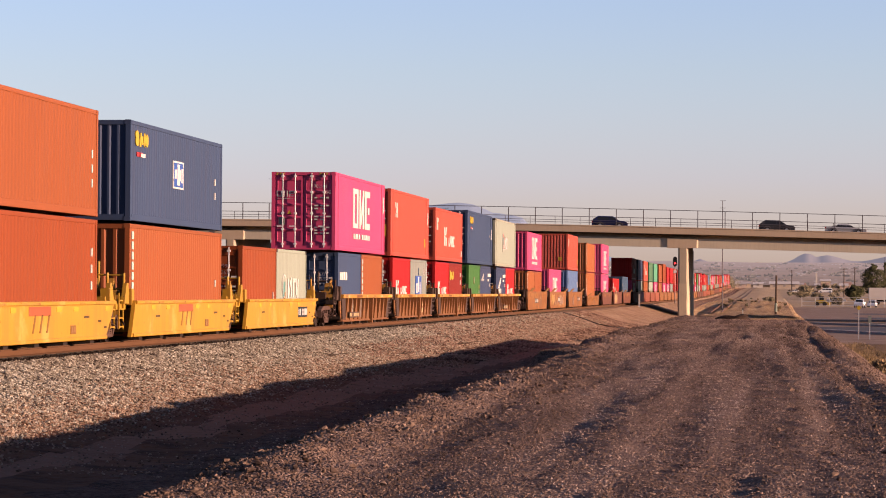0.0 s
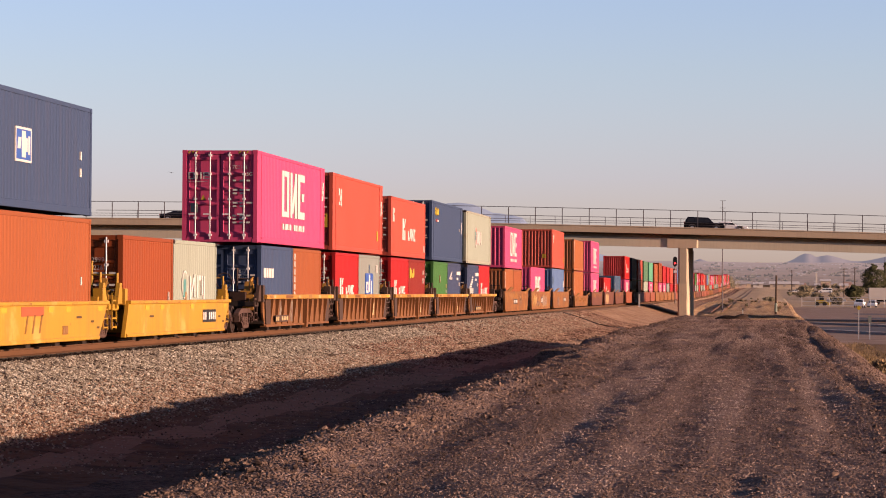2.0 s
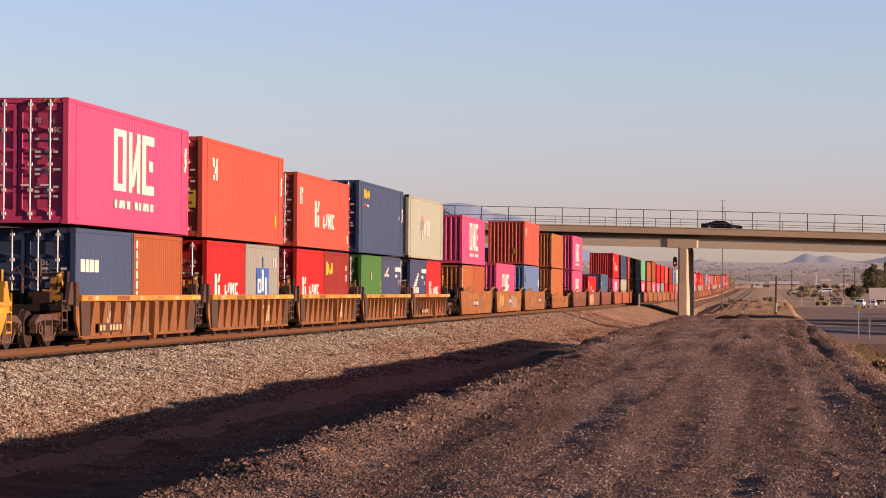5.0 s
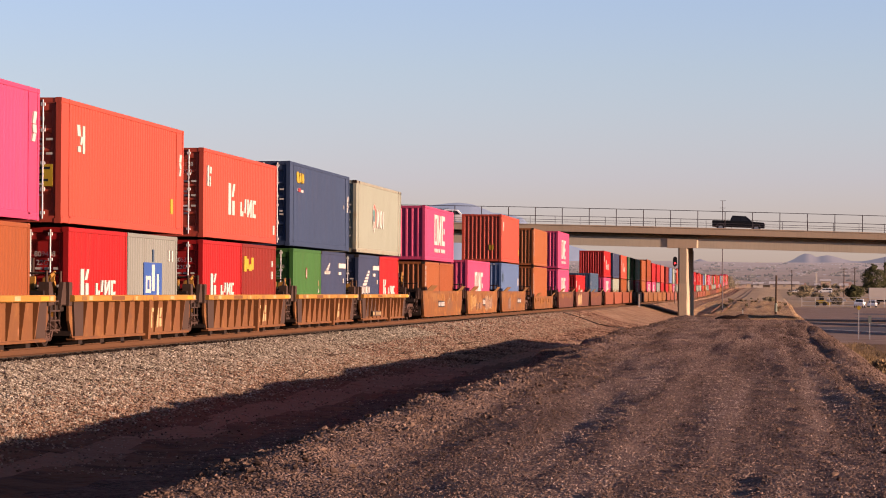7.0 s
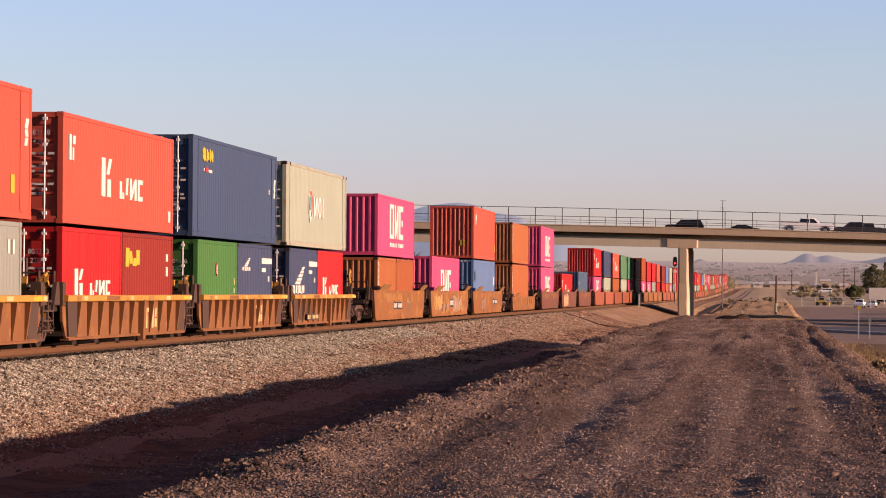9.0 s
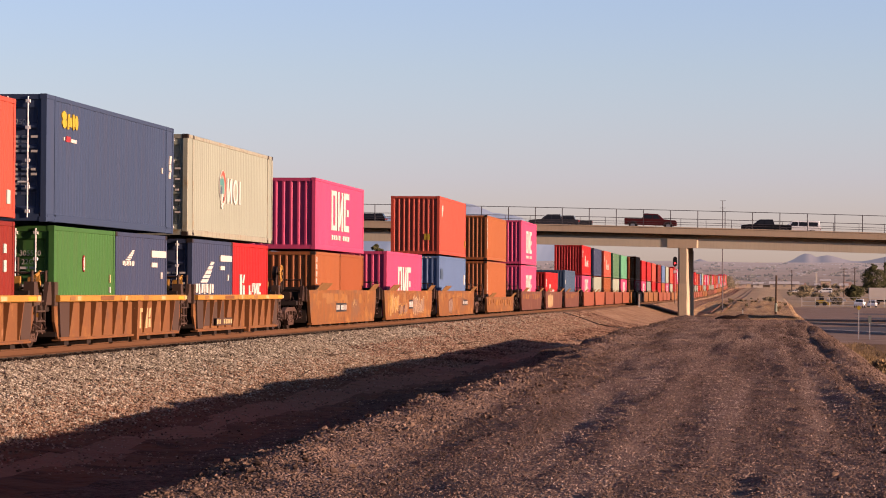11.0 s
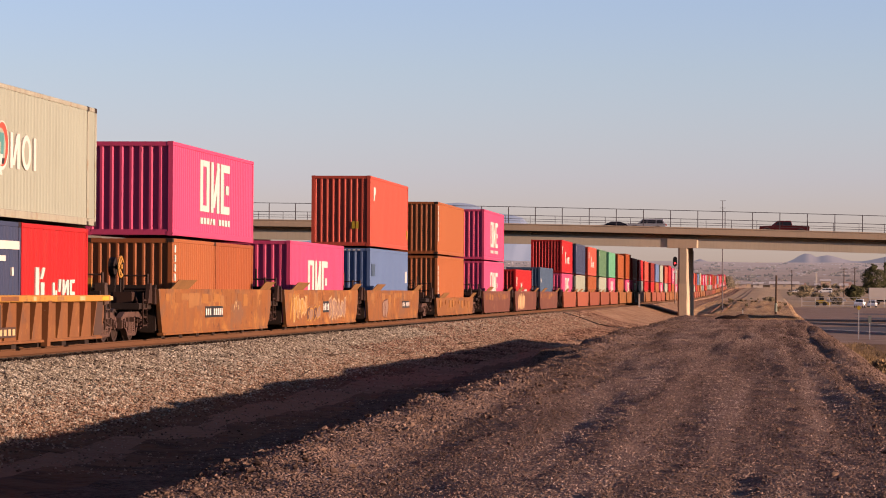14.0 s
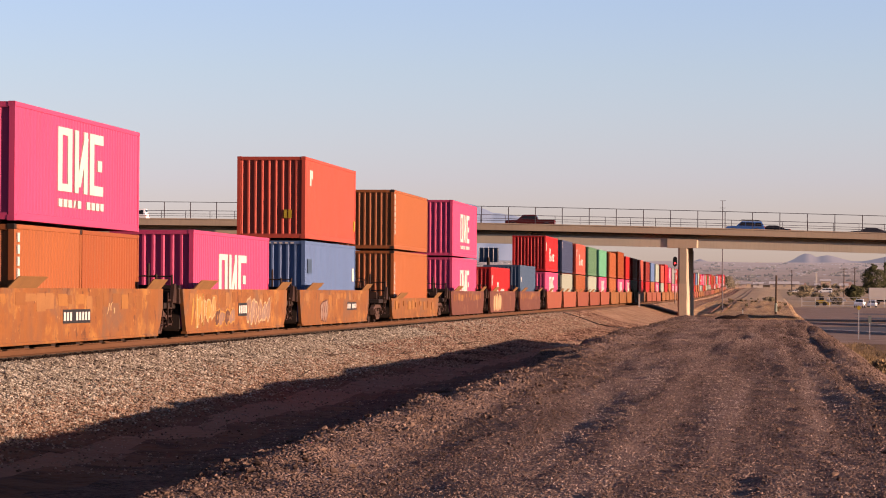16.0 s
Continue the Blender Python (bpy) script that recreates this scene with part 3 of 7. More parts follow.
def rail_line():
    """Two rails on ties, from behind the camera to the far end."""
    for k, off in enumerate((-0.752, 0.752)):
        ys = steps([(-90, 480, 30), (480, 1600, 40)])
        prof = [(-0.07, -0.18), (0.07, -0.18), (0.07, -0.165), (0.012, -0.14), (0.012, -0.04), (0.037, -0.03), (0.037, -0.004),
                (0.025, 0), (-0.025, 0), (-0.037, -0.004), (-0.037, -0.03), (-0.012, -0.04), (-0.012, -0.14), (-0.07, -0.165)]
        s = Shape().sheet([[(TRACK_X + off + x, y, z + grade(y)) for x, z in prof + prof[:1]] for y in ys])
        rail = new("rail", s.mesh("rail", M["rail"]))
        tagged(rail, "rusty brown steel rail on the ballast", "rail", "rails of the line", "structure")
        part("rail_head", Shape().sheet([[(TRACK_X + off + x, y, 0.001 + grade(y)) for x in (-0.026, 0.026)] for y in ys]), M["railhead"], rail,
             "polished running surface")
    tie = Shape().prism([(-1.3, -0.34), (1.3, -0.34), (1.3, -0.19), (1.27, -0.17), (-1.27, -0.17), (-1.3, -0.19)], -0.12, 0.12).mesh("tie", M["tie"])
    ground = bpy.data.objects["ground"]
    for i in range(240):
        ob = new("tie", tie)
        ob.parent = ground
        ob.location = (TRACK_X + random.uniform(-0.02, 0.02), 40 + i * 0.61, 0)
    for off in (5.4, 10.2):      # sidings beyond the overpass
        ys = steps([(395, 480, 40), (480, 1600, 60)])
        for g in (-0.752, 0.752):
            s = Shape().sheet([[(TRACK_X + off + g + x, y, z + grade(y) - 0.35 - 0.9 * max(0.0, 1 - (y - 395) / 120)) for x, z in ((-0.06, -0.2), (-0.04, 0), (0.04, 0), (0.06, -0.2))] for y in ys])
            tagged(new("rail", s.mesh("siding_rail", M["rail"])), "rusty rail of a siding in the dirt", "rail", "rails of the sidings", "structure")


rail_line()


# ---------------------------------------------------------------- containers
HW = 1.219


def corrugated(length, z0, z1, x, depth=0.015, pitch=0.278, flip=1):
    """A corrugated wall along y at x, its ribs towards flip * x."""
    n = max(2, round(length / pitch))
    p = length / n
    row = []
    for i in range(n):
        y = i * p
        row += [(y, 0), (y + p * 0.26, 0), (y + p * 0.5, -depth), (y + p * 0.76, -depth)]
    row.append((length, 0))
    return Shape().sheet([[(x + flip * d, y, z) for y, d in row] for z in (z0, z1)])


def end_wall(height, depth=0.036, pitch=0.27):
    """The closed end: deep vertical ribs."""
    w0, w1 = -HW + 0.12, HW - 0.12
    n = round((w1 - w0) / pitch)
    p = (w1 - w0) / n
    row = []
    for i in range(n):
        x = w0 + i * p
        crest_w = 0.34 * (p - 0.09)
        row += [(x, 0.02), (x + crest_w, 0.02), (x + crest_w + 0.045, 0.02 + depth), (x + p - 0.045, 0.02 + depth)]
    row.append((w1, 0.02))
    return Shape().sheet([[(x, y, z) for x, y in row] for z in (0.16, height - 0.12)])


def container(length, height, color, label, end="wall", marks=(), end_text=(), near=False, group="containers on the train"):
    """A shipping container; its near end at y = 0, its base at z = 0. marks: (y0, y1, z0, z1, material) on the lit side."""
    ob = new("shipping_container")
    tagged(ob, label, "container", group)
    m = M[color]
    key = (length, height, color)
    inset = 0.76 if length > 13 else 0.0
    part("side_wall", kept(("side_wall", *key), lambda: Shape().add(*moved(corrugated(length - 0.3 - 2 * inset, 0.17, height - 0.10, HW - 0.012), 0.15 + inset)), m), m, ob)
    part("side_wall", kept(("far_side_wall", *key), lambda: Shape().add(*moved(corrugated(length - 0.3 - 2 * inset, 0.17, height - 0.10, -HW + 0.012, flip=-1), 0.15 + inset)), m), m, ob)
    part("roof", kept(("roof", *key), lambda: Shape().box(-HW + 0.04, HW - 0.04, 0.06, length - 0.06, height - 0.06, height - 0.025), m), m, ob)

    def posts():
        s = Shape()
        for y in ((0.0, 0.15), (length - 0.15, length)) + (((inset, inset + 0.17), (length - inset - 0.17, length - inset)) if inset else ()):
            for x in (-1, 1):
                s.box(*sorted((x * (HW - 0.13), x * HW)), *y, 0.115, height - 0.115, 0.012)
        if inset:
            for x in (-1, 1):
                for y0, y1 in ((0.15, inset), (length - inset, length - 0.15)):
                    s.box(*sorted((x * (HW - 0.05), x * (HW - 0.012))), y0, y1, 0.16, height - 0.1)
        return s

    def rails():
        s = Shape()
        for x in (-1, 1):
            s.box(*sorted((x * (HW - 0.06), x * HW)), 0.17, length - 0.17, 0.012, 0.185, 0.01)
            s.box(*sorted((x * (HW - 0.06), x * (HW - 0.002))), 0.17, length - 0.17, height - 0.11, height - 0.004, 0.01)
        for y0, y1 in ((0.004, 0.10), (length - 0.10, length - 0.004)):
            s.box(-HW + 0.16, HW - 0.16, y0, y1, 0.02, 0.17)
            s.box(-HW + 0.16, HW - 0.16, y0, y1, height - 0.13, height - 0.01)
        s.box(-HW + 0.06, HW - 0.06, 0.1, length - 0.1, 0.10, 0.15)
        return s

    def castings():
        s = Shape()
        for y in ([0.0, length - 0.178] + ([inset, length - inset - 0.178] if inset else [])):
            for x in (-1, 1):
                for z in (0.0, height - 0.118):
                    s.box(*sorted((x * (HW - 0.16), x * (HW + 0.004))), y - 0.003, y + 0.181, z, z + 0.118, 0.015)
        return s

    if not near:
        whole = Shape()
        for piece in (posts(), rails(), castings()):
            whole.add(piece.v, piece.f)
        part("frame", kept(("frame", *key), lambda: whole, m), m, ob)
    else:
        frame_m = M["creamrust"] if color == "cream" and length > 7 else m
        part("frame", kept(("frame_near", *key), rails, frame_m), frame_m, ob)
        cast = M["iron"] if color in ("cream", "navy", "tan") else m
        for y in (0.0, length - 0.15):
            for x in (-1, 1):
                p = part("corner_post", kept(("corner_post", height, color, x, length > 7), lambda: Shape().box(*sorted((x * (HW - 0.13), x * HW)), 0, 0.15, 0.115, height - 0.115, 0.012), frame_m), frame_m, ob)
                p.location.y = y
        for y in ([0.0, length - 0.178] + ([inset, length - inset - 0.178] if inset else [])):
            for x in (-1, 1):
                for z in (0.0, height - 0.118):
                    p = part("corner_casting", kept(("corner_casting", color, x), lambda: Shape().box(*sorted((x * (HW - 0.16), x * (HW + 0.004))), -0.003, 0.181, 0, 0.118, 0.015), cast), cast, ob)
                    p.location.y, p.location.z = y, z
        if inset:
            for y in (inset, length - inset - 0.17):
                for x in (-1, 1):
                    p = part("inner_post", kept(("inner_post", height, color, x), lambda: Shape().box(*sorted((x * (HW - 0.13), x * HW)), 0, 0.17, 0.115, height - 0.115, 0.012), frame_m), frame_m, ob)
                    p.location.y = y
            for y in (0.15, length - inset):
                for x in (-1, 1):
                    p = part("extension_wall", kept(("extension_wall", height, color, x), lambda: Shape().box(*sorted((x * (HW - 0.05), x * (HW - 0.012))), 0, inset - 0.15, 0.16, height - 0.1), m), m, ob)
                    p.location.y = y
    part("end_wall", kept(("rear_wall", *key), lambda: Shape().box(-HW + 0.12, HW - 0.12, length - 0.07, length - 0.03, 0.16, height - 0.12), m), m, ob)
    if end == "wall":
        part("end_wall", kept(("end_wall", *key), lambda: end_wall(height, pitch={"pink": 0.28, "tan": 0.25, "blue": 0.26, "orange": 0.32}.get(color, 0.25)), m), m, ob)
        if near and color == "redorange":
            for x0 in (0.46, 0.62):
                part("sticker", Shape().box(x0, x0 + 0.11, 0.0, 0.019, 0.72, 1.02), M["yellowmark"], ob, "yellow sticker strip")
        if near and color == "blue":
            for k in range(9):
                part("stripe", Shape().box(-0.9 + 0.2 * k, -0.79 + 0.2 * k, -0.003, 0.004, height - 0.11, height - 0.05), M["white"], ob, "pale height-marking stripe")
    else:
        for k, (x0, x1) in enumerate(((-HW + 0.13, -0.012), (0.012, HW - 0.13))):
            def leaf():
                s, zs = Shape(), [0.17]
                n = 5
                for i in range(n):
                    z = 0.30 + (height - 0.56) * i / n
                    h = (height - 0.56) / n
                    zs += [z, z + h * 0.12, z + h * 0.80, z + h * 0.92]
                ds = [0.03] + [0.03, 0.065, 0.065, 0.03] * n
                s.sheet([[(x0, 0.03, z), (x0 + 0.09, 0.03, z), (x0 + 0.11, d, z), (x1 - 0.11, d, z), (x1 - 0.09, 0.03, z), (x1, 0.03, z)]
                         for z, d in zip(zs + [height - 0.14], ds + [0.03])])
                return s
            door = part("door", kept(("door_%d" % k, *key), leaf, m), m, ob)
            for f in (0.28, 0.72):
                x = x0 + (x1 - x0) * f

                def bar():
                    s = Shape().rod((x, -0.01, 0.10), (x, -0.01, height - 0.06), 0.019)
                    for z in (0.2, 0.75, 1.35, height - 0.8, height - 0.2):
                        s.box(x - 0.05, x + 0.05, -0.025, 0.03, z, z + 0.07)
                    return s.box(x - 0.22, x + 0.02, -0.03, -0.012, 0.88, 0.92)
                part("lock_rod", kept(("lock_rod", length, height, k, f), bar, M["galv"]), M["galv"], door, "galvanised locking rod with handle")
    for k, (y0, y1, z0, z1, mm, *lean) in enumerate(marks):
        q = lean[0] if lean else 0.0
        if q == "oval":
            cy, cz, ry, rz = (y0 + y1) / 2, (z0 + z1) / 2, (y1 - y0) / 2, (z1 - z0) / 2
            part("marking", Shape().prism([(cy + ry * math.cos(2 * math.pi * i / 24), cz + rz * math.sin(2 * math.pi * i / 24)) for i in range(24)], HW - 0.02, HW + 0.006 + 0.0008 * k, "x"), M[mm], ob)
            continue
        part("marking", Shape().prism([(y0, z0), (y1, z0), (y1 + q, z1), (y0 + q, z1)], HW - 0.02, HW + 0.006 + 0.0008 * k, "x"), M[mm], ob)
    if end == "door" and near:
        rr = random.Random(int(length * 100 + height * 10) + len(label))
        zz = height - 1.0
        while zz > 0.55:
            for k in range(rr.choice((2, 3))):
                x0 = 0.42 + 0.22 * k
                part("small_print", Shape().box(x0, x0 + rr.uniform(0.10, 0.19), 0.012, 0.022, zz, zz + 0.055), M["white"], ob)
            zz -= rr.choice((0.11, 0.11, 0.3))
        if color == "pink":
            for x0, x1, z0, z1 in ((-1.02, -0.98, 2.02, 2.24), (-0.86, -0.82, 2.02, 2.24), (-0.98, -0.86, 2.02, 2.05), (-0.98, -0.86, 2.21, 2.24), (-0.76, -0.72, 2.02, 2.24), (-0.64, -0.60, 2.02, 2.24),
                                   (-0.54, -0.50, 2.02, 2.24), (-0.48, -0.36, 2.02, 2.06), (-0.48, -0.36, 2.11, 2.15), (-0.48, -0.36, 2.20, 2.24), (-1.02, -0.4, 1.94, 1.955)):
                part("end_mark", Shape().box(x0, x1, 0.006, 0.016, z0, z1), M["white"], ob)
            for x0 in (-1.05, -0.93, -0.81, 0.60, 0.72, 0.84):
                part("hazard_stripe", Shape().prism([(x0, height - 0.105), (x0 + 0.06, height - 0.105), (x0 + 0.10, height - 0.03), (x0 + 0.04, height - 0.03)], -0.002, 0.006), M["yellowmark"], ob, "yellow hazard stripe")
            part("warning_triangle", Shape().prism([(-0.62, 1.36), (-0.46, 1.36), (-0.54, 1.52)], 0.006, 0.016), M["yellowmark"], ob, "yellow warning triangle")
        if color == "redorange" and length > 13:
            sign = part("caution_plate", Shape().box(0.62, 1.02, 0.0, 0.014, 0.85, 1.36), M["yellowmark"], ob, "yellow caution plate with dark bars")
            for k, w in enumerate((0.30, 0.16, 0.26)):
                part("bar", Shape().box(0.66, 0.66 + w, -0.004, 0.001, 1.24 - 0.14 * k, 1.30 - 0.14 * k), M["blackmark"], sign)
        part("label_plate", Shape().box(-0.95, -0.72, 0.008, 0.02, 0.95, 1.25), M["grey"], ob, "small grey data plate")
    for x, z, size, txt in end_text:
        letters(txt, size, M["white"], ob, pose(x + 0.15, -0.012 if end == "wall" else 0.012, z, 90, 0, 0))
    return ob


def moved(shape, dy):
    return [(x, y + dy, z) for x, y, z in shape.v], shape.f


# ---------------------------------------------------------------- well cars
def bogie(parent, y):
    """A two-axle bogie: side frames, springs, and the wheelsets that turn."""
    def frame_shape():
        s = Shape()
        for x in (-1, 1):
            x0, x1 = sorted((x * 0.93, x * 1.08))
            s.prism([(-1.22, 0.54), (-1.20, 0.62), (-0.75, 0.76), (0.75, 0.76), (1.20, 0.62), (1.22, 0.54), (0.62, 0.62), (-0.62, 0.62)], x0, x1, "x")
            s.box(x0, x1, -0.44, 0.44, 0.14, 0.23, 0.02)
            for d in (-1, 1):
                s.prism([(d * 0.36, 0.15), (d * 0.47, 0.15), (d * 0.80, 0.46), (d * 0.78, 0.60), (d * 0.66, 0.60), (d * 0.66, 0.47)], x0, x1, "x")
                s.box(x0, x1, *sorted((d * 0.27, d * 0.36)), 0.22, 0.64)
                for q in (0.70, 1.04):
                    s.box(x0, x1, *sorted((d * q, d * (q + 0.08))), 0.34, 0.58, 0.01)
                s.rod((x * 0.85, d * 0.89, 0.44), (x * 1.12, d * 0.89, 0.44), 0.13, 12).rod((x * 1.12, d * 0.89, 0.44), (x * 1.16, d * 0.89, 0.44), 0.085, 8)
            for dy in (-0.17, 0, 0.17):
                s.rod((x * 1.02, dy, 0.22), (x * 1.02, dy, 0.50), 0.05, 8)
                for k in range(5):
                    s.rod((x * 1.02, dy, 0.235 + 0.055 * k), (x * 1.02, dy, 0.262 + 0.055 * k), 0.082, 10)
        return s.box(-0.95, 0.95, -0.22, 0.22, 0.45, 0.72, 0.03)
    b = part("bogie", kept(("bogie",), frame_shape, M["bogierust"]), M["bogierust"], parent, "rusty cast-steel bogie")
    b.location = (0, y, 0)
    axles = []
    for dy in (-0.89, 0.89):
        def axle():
            s = Shape().rod((-0.9, 0, 0), (0.9, 0, 0), 0.085, 10)
            for x in (-1, 1):
                s.turned([(0.0, 0.09), (-0.02, 0.16), (0.0, 0.34), (-0.03, 0.36), (-0.03, 0.42), (0.09, 0.43), (0.09, 0.455), (0.125, 0.455), (0.125, 0.36),
                          (0.07, 0.34), (0.07, 0.16), (0.14, 0.14), (0.14, 0.09)] if x < 0 else
                         [(0.0, 0.09), (0.02, 0.16), (0.0, 0.34), (0.03, 0.36), (0.03, 0.42), (-0.09, 0.43), (-0.09, 0.455), (-0.125, 0.455), (-0.125, 0.36),
                          (-0.07, 0.34), (-0.07, 0.16), (-0.14, 0.14), (-0.14, 0.09)], x * 0.80, 24)
            return s
        a = part("wheelset", kept(("wheelset",), axle, M["rim"]), M["rim"], b, "steel wheels on an axle")
        a.location = (0, dy, 0.425)
        axles.append(a)
    return axles


def well_car(kind, body, long, gap, label, group):
    """One well: side sills, floor, end platforms with ladders and hand rails, and the bogie under its near end."""
    ob = new("well_car")
    tagged(ob, label, "rail car", group)
    m = M[body]
    pitch = (long, gap)
    top, base, hw = {"yellow": (1.06, 0.14, 1.5), "ribbed": (1.20, 0.18, 1.46), "smooth": (1.36, 0.12, 1.5), "low": (1.02, 0.14, 1.48)}[kind]

    for side in (1, -1):
        x0, x1 = sorted((side * (hw - 0.10), side * hw))

        def sill():
            s = Shape()
            if kind == "yellow":
                s.prism([(0.0, top), (long, top), (long - 0.25, 0.75), (long - 0.95, base), (-0.45, base), (-0.10, 0.80)], x0, x1, "x")
                s.box(*sorted((side * (hw - 0.2), side * (hw + 0.05))), 0, long, top - 0.09, top, 0.015)
                s.box(*sorted((side * (hw - 0.14), side * (hw + 0.035))), -0.3, long - 0.9, base, base + 0.09, 0.015)
            elif kind == "ribbed":
                s.prism([(0.05, top - 0.12), (long - 0.05, top - 0.12), (long - 0.1, 0.6), (long - 0.45, base), (0.45, base), (0.1, 0.6)], *sorted((side * (hw - 0.15), side * (hw - 0.09))), "x")
                s.box(*sorted((side * (hw - 0.24), side * (hw - 0.03))), 0.45, long - 0.45, base - 0.03, base + 0.03, 0.01)
            else:
                s.prism([(0.0, top), (long, top), (long - 0.05, 0.85), (long - 0.30, 0.45), (long - 0.75, base), (0.55, base), (0.40, 0.40), (0.15, 0.95)], x0, x1, "x")
                s.box(*sorted((side * (hw - 0.14), side * (hw + 0.03))), 0.5, long - 0.7, base, base + 0.07, 0.012)
            return s
        part("side_sill", kept(("side_sill", kind, body, pitch, side), sill, m), m, ob)
        if kind == "ribbed":
            part("top_chord", kept(("top_chord", body, pitch, side), lambda: Shape().box(*sorted((side * (hw - 0.22), side * (hw + 0.07))), 0, long, top - 0.15, top, 0.02), M["chordyellow"]),
                 M["chordyellow"], ob, "faded yellow top chord")
            n = 11
            for i in range(n):
                y = 1.35 + (long - 2.7) * i / (n - 1)
                mid = i == 6

                def rib_shape():
                    w = 0.14 if mid else 0.035
                    pts = [(side * (hw - 0.11), base + 0.05), (side * (hw - 0.05), base + 0.05), (side * (hw + 0.05), top - 0.15), (side * (hw - 0.11), top - 0.15)]
                    if mid:
                        pts = [(side * (hw - 0.11), base - 0.12), (side * (hw + 0.04), base - 0.12), (side * (hw + 0.075), top - 0.12), (side * (hw - 0.11), top - 0.15)]
                    return Shape().prism(pts, -w, w)
                rib = part("rib", kept(("rib", body, side, mid), rib_shape, m), m, ob)
                rib.location.y = y
            for y0, y1 in ((0.35, 1.28), (long - 1.28, long - 0.35)):
                part("end_panel", Shape().prism([(y0 + (0.15 if y0 < 2 else 0), base + 0.06), (y1 - (0.15 if y0 > 2 else 0), base + 0.06), (y1, top - 0.15), (y0, top - 0.15)],
                                                *sorted((side * (hw - 0.12), side * (hw - 0.04))), "x"), M["endpanel"], ob, "dark grey-brown end panel")
        if kind in ("smooth", "low"):
            for y, d in ((0.25, 1), (long - 0.25, -1)):
                def flap_shape():
                    xi, lean = side * (hw - 0.05), side * 0.25
                    q0, q1 = (1.25, 3.6) if d > 0 else (0.05, 1.75)
                    ring = lambda q: [(xi + q, d * q0, top - 0.03), (xi + q, d * q1, top - 0.03), (xi + q + lean, d * (q1 + 0.15), top + 0.25), (xi + q + lean, d * (q0 + 0.1), top + 0.25)]
                    return Shape().add(ring(0) + ring(side * 0.03), [(0, 1, 2, 3), (7, 6, 5, 4), (0, 4, 5, 1), (1, 5, 6, 2), (2, 6, 7, 3), (3, 7, 4, 0)])
                flap = part("guide_flap", kept(("guide_flap", kind, body, side, d), flap_shape, M["flap"]), M["flap"], ob, "pale outward-leaning guide flap")
                flap.location.y = y

    dark = M["iron"] if kind != "yellow" else m
    trim = M[{"yellow": "wellyellow", "ribbed": "endpanel"}.get(kind, "truckrust")]

    def floor_shape():
        s = Shape().box(-1.3, 1.3, 0.5, long - 1.0, 0.2, 0.26)
        for y in steps([(1.5, long - 1.5, 2.4)]):
            s.box(-1.3, 1.3, y - 0.2, y + 0.2, 0.04, 0.2)
        return s
    part("floor", kept(("floor", kind, body, pitch), floor_shape, M["iron"]), M["iron"], ob, "dark floor with cross members")
    for d, y in ((-1, 0.0), (1, long)):
        def platform():
            s = Shape().box(-1.25, 1.25, *sorted((-d * 0.35, d * (gap / 2 - 0.05))), 0.82, 0.98, 0.02)
            s.box(-0.35, 0.35, *sorted((-d * 0.35, d * (gap / 2 - 0.05))), 0.62, 0.82, 0.02)
            return s.box(-1.35, 1.35, *sorted((-d * 0.42, -d * 0.3)), 0.25, top + 0.1)

        def rail_shape():
            s = Shape()
            for x in (0.6, 1.25):
                s.rod((x, d * 0.25, 0.95), (x, d * 0.25, 1.75 if abs(x) > 1 else 2.05), 0.035)
            for z in (1.35, 1.7):
                s.rod((0.6, d * 0.25, z), (1.25, d * 0.25, z), 0.022)
            return s

        def ladder():
            zs = [0.35] + [z + q for z in (0.4, 0.62, 0.84, 1.06) for q in (-0.018, 0.018)] + [1.25]
            ys = [d * q for q in (0.432, 0.468, 0.882, 0.918)]
            return Shape().lattice(ys, zs, {(i, j) for i in range(3) for j in range(9) if i != 1 or j % 2}, 1.262, 1.298)

        def wheel():
            s = Shape()
            n = 14
            for i in range(n):
                a, b2 = 2 * math.pi * i / n, 2 * math.pi * (i + 1) / n
                s.rod((0.2 + 0.26 * math.cos(a), d * 0.4, 1.62 + 0.26 * math.sin(a)), (0.2 + 0.26 * math.cos(b2), d * 0.4, 1.62 + 0.26 * math.sin(b2)), 0.02, 6)
            for i in range(3):
                a = 2 * math.pi * i / 3
                s.rod((0.2, d * 0.4, 1.62), (0.2 + 0.26 * math.cos(a), d * 0.4, 1.62 + 0.26 * math.sin(a)), 0.015, 6)
            return s.rod((0.2, d * 0.4, 0.95), (0.2, d * 0.4, 1.62), 0.04)
        def gear():
            s = Shape().rod((-0.75, d * 0.55, 0.60), (-0.15, d * 0.55, 0.60), 0.14, 12).box(0.45, 0.95, *sorted((d * 0.35, d * 0.75)), 0.98, 1.28, 0.03)
            s.rod((0.9, d * 0.2, 1.28), (1.1, d * 0.75, 0.9), 0.03).rod((-1.1, d * 0.7, 0.5), (1.1, d * 0.7, 0.5), 0.03)
            s.box(-1.05, -0.7, *sorted((d * 0.2, d * 0.5)), 0.98, 1.45, 0.03).rod((1.05, d * 0.1, 0.75), (1.35, d * 0.6, 0.45), 0.025)
            for k in range(5):
                a0, a1 = math.pi * k / 5, math.pi * (k + 1) / 5
                s.rod((0.5 + 0.3 * math.cos(a0), d * 0.85, 0.62 - 0.3 * math.sin(a0)), (0.5 + 0.3 * math.cos(a1), d * 0.85, 0.62 - 0.3 * math.sin(a1)), 0.03, 6)
            return s
        p = part("brake_gear", kept(("brake_gear", gap, d), gear, M["truckrust"]), M["truckrust"], ob, "rusty brake cylinder, rods and hoses")
        p.location.y = y
